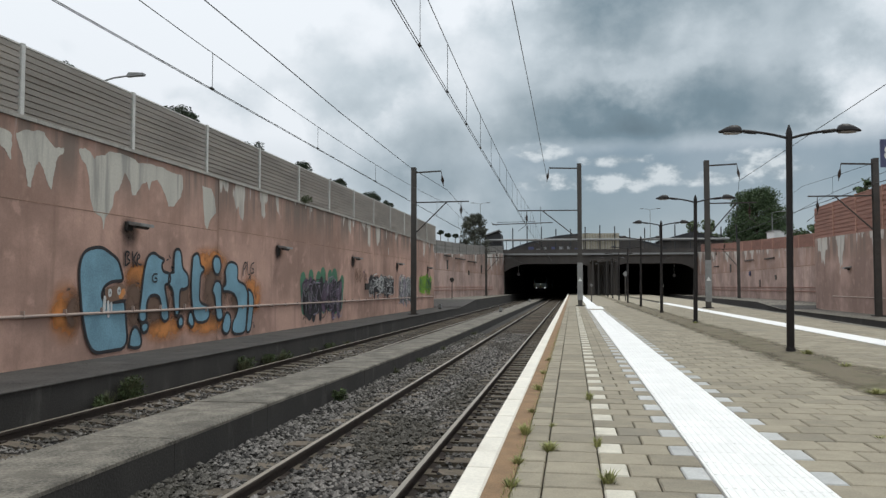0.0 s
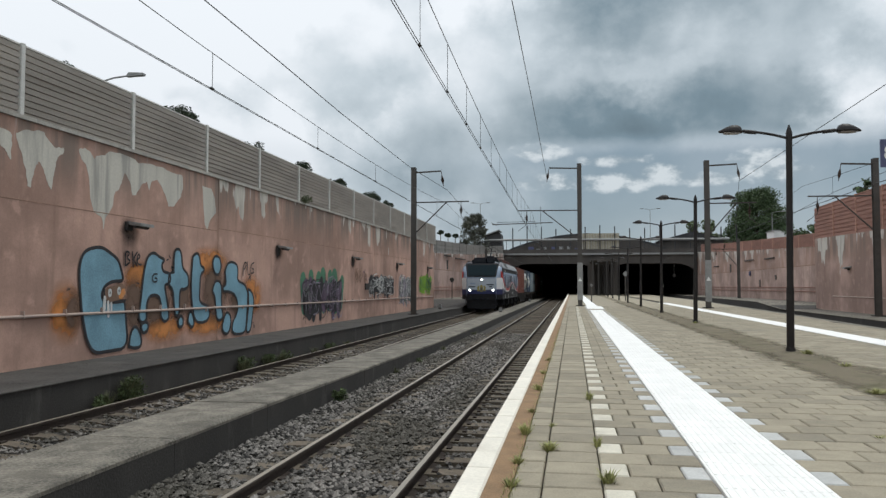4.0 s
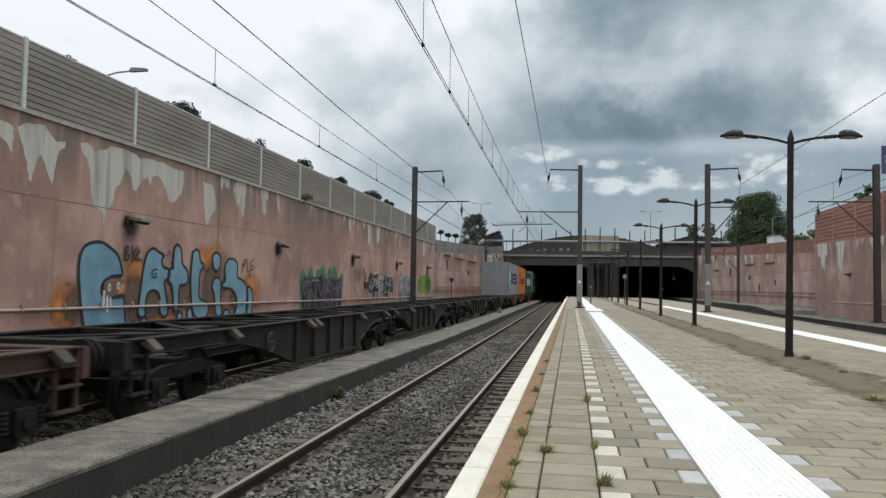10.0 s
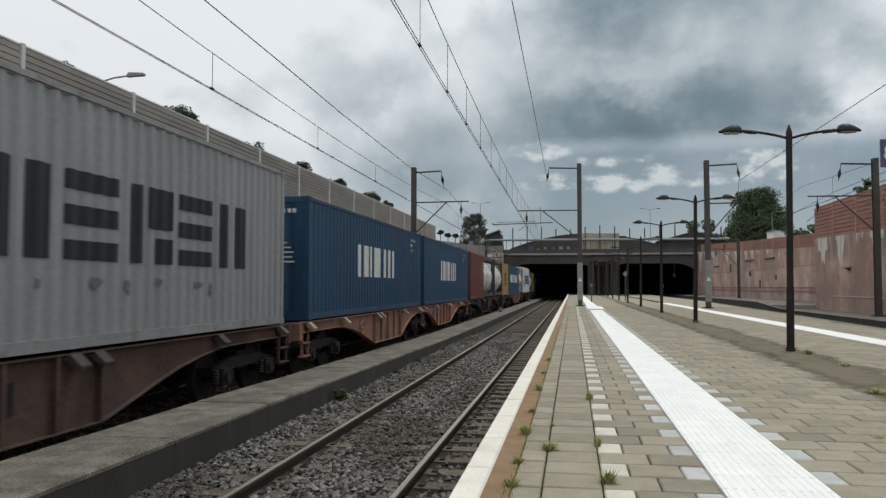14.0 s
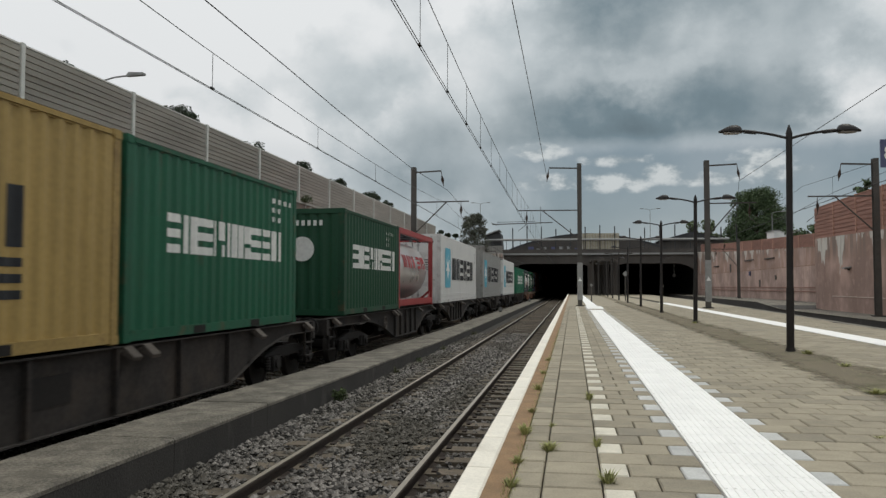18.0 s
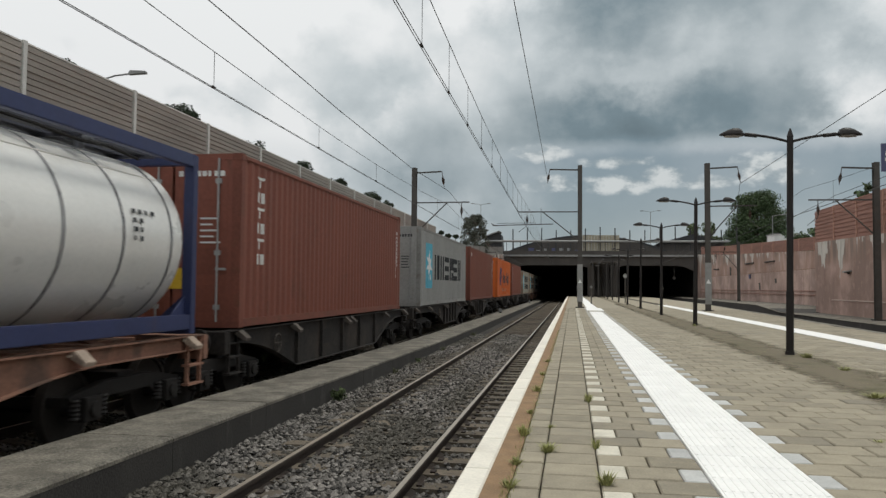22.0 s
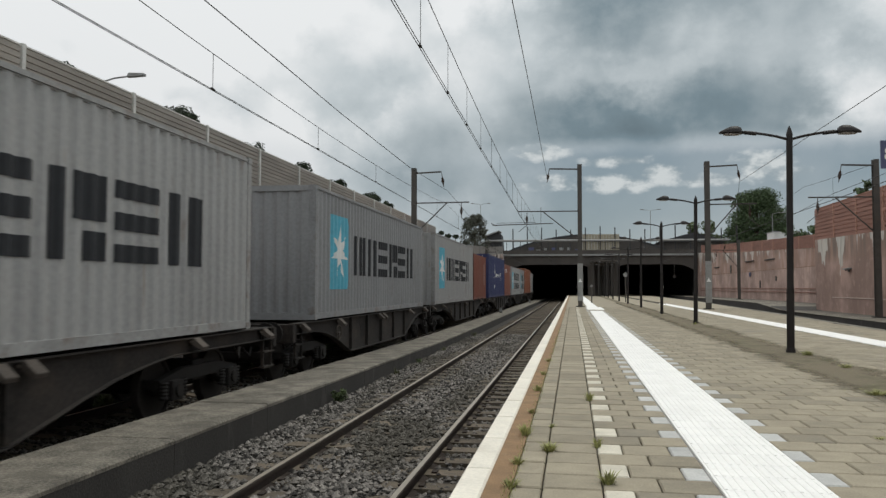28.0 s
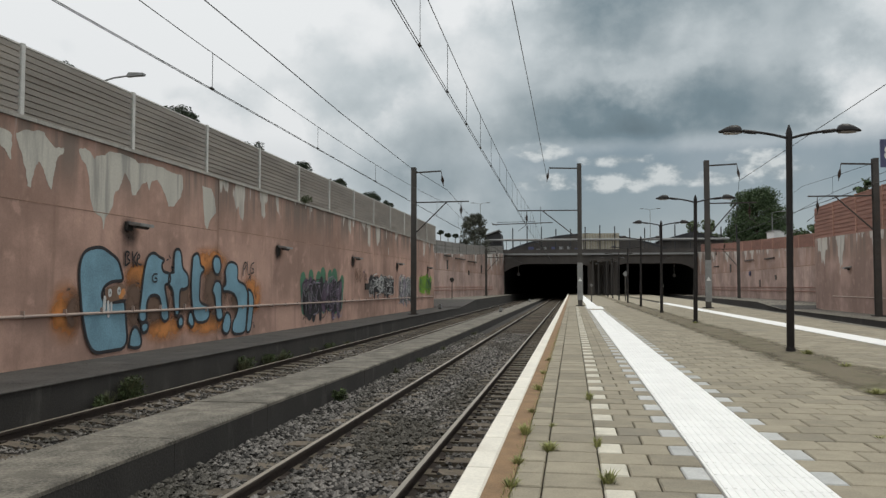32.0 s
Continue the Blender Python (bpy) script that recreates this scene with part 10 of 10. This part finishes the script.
for i, (y, top, w) in enumerate(((17.5, 7.42, 0.8), (23.3, 7.66, 0.82), (29.0, 7.62, 0.76), (35.1, 7.78, 0.75), (40.7, 7.7, 0.72), (48.6, 7.9, 0.85), (52.5, 7.75, 0.6))):
    clipped_crown("small clipped street tree behind the fence", -12.6, y, top + 0.2, w, 0.62, 10 + i)
for i, (x, z) in enumerate(((-14.24, 8.22), (-13.41, 7.92), (-12.61, 7.82))):
    clipped_crown("ball-shaped clipped tree above the far wall", x, 85.0, z, 0.42, 0.42, 70 + i)
tree("leafy shoots above the red fence", 15.8, 46.0, 4.6, 3.15, 0.55, M["leaf"], 110, 0.16, 31, 0.04, 9, 0.74)
for i, (x, y) in enumerate(((19.5, 66.0), (20.2, 71.0), (19.8, 76.0), (20.5, 99.0), (20.0, 104.0))):
    tree("green bush behind the low red fence", x, y, 4.6, 2.2 + 0.2 * (i % 3), 1.6, M["leaf"], 1200, 0.12, 40 + i, 0.08, 16, 0.2)


def tuft(label, x, y, z, h, r, n, seed, leaf=None):
    rnd = random.Random(seed)
    s = Shape()
    for _ in range(n):
        a, q = rnd.uniform(0, 6.283), r * rnd.random() ** 0.7
        bx, by = 0.35 * q * math.cos(a), 0.35 * q * math.sin(a)
        hh, w = h * rnd.uniform(0.4, 1.0), rnd.uniform(0.003, 0.007)
        tx, ty = q * math.cos(a) * 1.3 + rnd.uniform(-0.02, 0.02), q * math.sin(a) * 1.3
        c, sn = math.cos(a + 1.57) * w, math.sin(a + 1.57) * w
        s.face((bx - c, by - sn, 0), (bx + c, by + sn, 0), (0.5 * (bx + tx) + c * 0.8, 0.5 * (by + ty) + sn * 0.8, hh * 0.7), (0.5 * (bx + tx) - c * 0.8, 0.5 * (by + ty) - sn * 0.8, hh * 0.7))
        s.face((0.5 * (bx + tx) - c * 0.8, 0.5 * (by + ty) - sn * 0.8, hh * 0.7), (0.5 * (bx + tx) + c * 0.8, 0.5 * (by + ty) + sn * 0.8, hh * 0.7), (tx, ty, hh))
    ob = solid("grass_tuft", s, leaf or M["grass"], label, "weed", kind="thing")
    ob.matrix_basis = Matrix.Translation((x, y, z))
    ob["group"] = "weeds"
    del ob["kind"]
    return ob


for i, (x, y, h, r, n) in enumerate(((0.16, 8.16, 0.16, 0.10, 60), (0.20, 4.75, 0.14, 0.12, 80), (-0.17, 5.62, 0.12, 0.14, 90), (-0.37, 6.21, 0.15, 0.12, 80), (-0.39, 8.86, 0.13, 0.12, 60), (-0.36, 4.6, 0.10, 0.10, 60), (0.17, 5.82, 0.13, 0.07, 40), (-0.37, 7.3, 0.08, 0.09, 40),
                                     (-0.17, 6.6, 0.06, 0.06, 30), (-0.36, 5.2, 0.09, 0.10, 60), (3.92, 14.2, 0.16, 0.22, 120), (3.85, 12.1, 0.12, 0.2, 90), (3.2, 9.1, 0.12, 0.25, 120), (3.3, 8.6, 0.08, 0.2, 80), (2.3, 6.5, 0.06, 0.08, 30), (3.75, 25.5, 0.15, 0.2, 60), (-0.38, 10.5, 0.10, 0.1, 40), (-0.38, 12.4, 0.1, 0.12, 40))):
    tuft("small green weed tuft growing in the paving joints", x, y, PZ - 0.015, h * 0.7, r * 0.62, n, 60 + i)


def weed_bush(x, y, z, h, r, n, seed):
    rnd = random.Random(seed)
    cs = [(rnd.uniform(-0.5, 0.5) * r, rnd.uniform(-0.5, 0.5) * r, h * rnd.uniform(0.25, 0.8), r * rnd.uniform(0.35, 0.6)) for _ in range(9)]
    ob = thing("weed_bush", "low leafy green weed bush beside the track", "weed", "weeds", at=(x, y, z))
    part("leaves", leaf_cloud(cs, n, 0.024, seed, 0.9), M["weed"], ob)
    st = Shape()
    for cx, cy, cz, _ in cs:
        st.tube((cx * 0.2, cy * 0.2, 0), (cx, cy, cz), 0.005, seg=4)
    part("stems", st, M["weed"], ob)


weed_bush(-9.72, 27.8, 5.0, 0.22, 0.28, 500, 133)
for i, (x, y, h, r, n) in enumerate(((-7.72, 12.9, 0.52, 0.34, 1500), (-7.74, 12.1, 0.30, 0.24, 600), (-7.74, 18.0, 0.44, 0.30, 800), (-7.75, 19.4, 0.40, 0.27, 700), (-7.75, 20.6, 0.40, 0.25, 600), (-4.10, 13.6, 0.30, 0.16, 420), (-7.75, 24.5, 0.30, 0.25, 300), (-4.1, 21.0, 0.18, 0.12, 150))):
    weed_bush(x, y, -0.2, h, r, n, 140 + i)
for i, (x, y, h, r, n) in enumerate(((-7.72, 12.9, 0.55, 0.30, 260), (-7.72, 12.2, 0.35, 0.22, 150), (-7.72, 17.8, 0.40, 0.25, 180), (-7.72, 19.3, 0.34, 0.22, 150), (-7.72, 20.3, 0.36, 0.25, 160), (-4.10, 13.7, 0.24, 0.12, 80), (-7.72, 23.0, 0.3, 0.2, 80), (-7.72, 26.5, 0.25, 0.2, 80), (-4.1, 18.2, 0.22, 0.12, 60), (-4.1, 25.0, 0.22, 0.15, 60), (-4.1, 33.0, 0.25, 0.2, 80))):
    tuft("dry green weed clump in the ballast by the kerb", x, y, -0.18, h, r, n, 90 + i, M["dry"])


def verge_grass():
    rng = random.Random(77)
    s = Shape()
    for _ in range(1100):
        x, y = rng.gauss(3.57, 0.22), 8.0 + 30.0 * rng.random() ** 1.5
        h, w, a = rng.uniform(0.012, 0.035), 0.006, rng.uniform(0, 6.283)
        dx, dy = math.cos(a), math.sin(a)
        s.face((x - dy * w, y + dx * w, PZ - 0.016), (x + dy * w, y - dx * w, PZ - 0.016), (x + dx * h * 1.4, y + dy * h * 1.4, PZ - 0.01 + h))
    tagged(solid("verge_grass", s, M["grass"], "short sparse grass on the gravel verge", "grass"), kind="stuff")
    s = Shape()
    for _ in range(1500):
        x, y = -0.36 + rng.gauss(0, 0.02), 3.8 + 18.0 * rng.random() ** 1.6
        h, w, a = rng.uniform(0.01, 0.045), 0.003, rng.uniform(0, 6.283)
        dx, dy = math.cos(a), math.sin(a)
        s.face((x - dy * w, y + dx * w, PZ - 0.02), (x + dy * w, y - dx * w, PZ - 0.02), (x + dx * h * 0.5, y + dy * h * 0.5, PZ - 0.01 + h))
    tagged(solid("joint_grass", s, M["grass"], "moss and grass in the platform edge joint", "grass"), kind="stuff")


verge_grass()


# ---- small fixtures ----
def street_lamp(x, y, z0, h, d, twin, label):
    t = thing("street_lamp", label, "street lamp", at=(x, y, z0))
    part("post", Shape().tube((0, 0, 0), (0, 0, h), 0.07, 0.045, seg=10), M["mast_pale"], t)
    for s in ((-1, 1) if twin else (d,)):
        a = part("arm", Shape().path([(0, 0, h), (s * 0.6, 0, h + 0.15), (s * 1.2, 0, h + 0.2)], 0.03, 6), M["mast_pale"], t)
        part("lamp_head", Shape().prism([(s * 1.1, h + 0.16), (s * 1.75, h + 0.18), (s * 1.75, h + 0.26), (s * 1.2, h + 0.3)], 1, -0.1, 0.1), M["mast_pale"], a)


street_lamp(-16.4, 25.0, 4.7, 4.35, 1, False, "grey street lamp above the noise fence")
street_lamp(-16.2, 140.0, 6.5, 10.2, 1, True, "tall twin street lamp beyond the bridge")
street_lamp(13.4, 140.0, 6.5, 8.7, 1, True, "tall twin street lamp beyond the bridge")
street_lamp(23.9, 100.0, 4.6, 6.2, 1, False, "pale street lamp behind the red fence")
vn = thing("site_cabin", "white cabin wall showing above the red fence", "cabin")
part("walls", Shape().box(20.0, 22.3, 83.0, 86.0, 4.6, 7.5), M["white"], vn, bevel=0.02)
part("roof", Shape().box(19.9, 22.4, 82.9, 86.1, 7.5, 7.58), M["mast_pale"], vn)
sg = thing("platform_sign", "dark blue platform sign with a white numeral on a post", "sign")
part("post", Shape().tube((7.0, 18.0, PZ), (7.0, 18.0, 5.1), 0.05, seg=10), M["lamp"], sg)
pn = part("panel", Shape().box(6.51, 7.5, 17.95, 17.99, 4.45, 5.05), M["sign_blue"], sg)
part("numeral", text_shape("8", 0.42, (6.56, 17.944, 4.62), (1, 0, 0), (0, 0, 1)), M["white"], pn)
for x, y, h, disc in ((1.39, 59.0, 1.25, 0.12), (4.16, 64.0, 2.15, 0.22), (6.54, 60.0, 1.2, 0.14)):
    p = thing("marker_post", "thin post with a small pale marker on the platform", "sign post", "markers on the platform")
    part("post", Shape().tube((x, y, PZ), (x, y, PZ + h), 0.045, seg=8), M["mast"], p)
    part("marker", Shape().prism([(x - disc, PZ + h), (x, PZ + h - disc), (x + disc, PZ + h), (x, PZ + h + disc)], 1, y - 0.06, y - 0.04), M["mast_pale"], p)
for x, y in ((-8.75, 52.0), (-4.95, 55.0), (-4.9, 92.0)):
    p = thing("track_marker", "small pale ground marker beside the rails", "marker")
    z = kerb_top(y) if x > -6 else 0.405
    part("foot", Shape().box(x - 0.1, x + 0.1, y - 0.06, y + 0.06, z, z + 0.08), M["dark_metal"], p)
    part("plate", Shape().prism([(x - 0.12, z + 0.08), (x + 0.12, z + 0.08), (x + 0.1, z + 0.3), (x, z + 0.36), (x - 0.1, z + 0.3)], 1, y - 0.02, y + 0.02), M["mast_pale"], p)
for x, y, z in ((-7.4, PORTAL - 0.2, 3.6), (13.6, PORTAL - 0.2, 3.4)):
    p = thing("tunnel_signal", "small round marker plate at the tunnel mouth", "marker")
    part("rod", Shape().tube((x, y + 0.2, z), (x, y + 0.2, 5.2), 0.03, seg=6), M["mast"], p)
    part("plate", Shape().tube((x, y + 0.17, z), (x, y + 0.15, z), 0.2, seg=16), M["dark_metal"], p)
st = thing("exit_stair_wall", "dark stair enclosure between the two tunnel mouths", "stair enclosure", kind="structure")
for x in (2.6, 3.3, 4.3, 4.9, 5.6):
    part("column", Shape().box(x - 0.08, x + 0.08, PORTAL - 8, PORTAL - 7.84, PZ, 5.2 if x > 3 else 5.6), M["dark_metal"], st)
part("canopy_beam", Shape().box(2.4, 5.8, PORTAL - 8.1, PORTAL, 5.2, 5.4), M["bridge"], st)


# ---- movement ----
def motions():
    times = [2.0 * i for i in range(17)]
    for ob, s, z in ROLLING:
        walk(ob, [(t, pose(TRACK_2, spot(s, t), z)) for t in times])


motions()
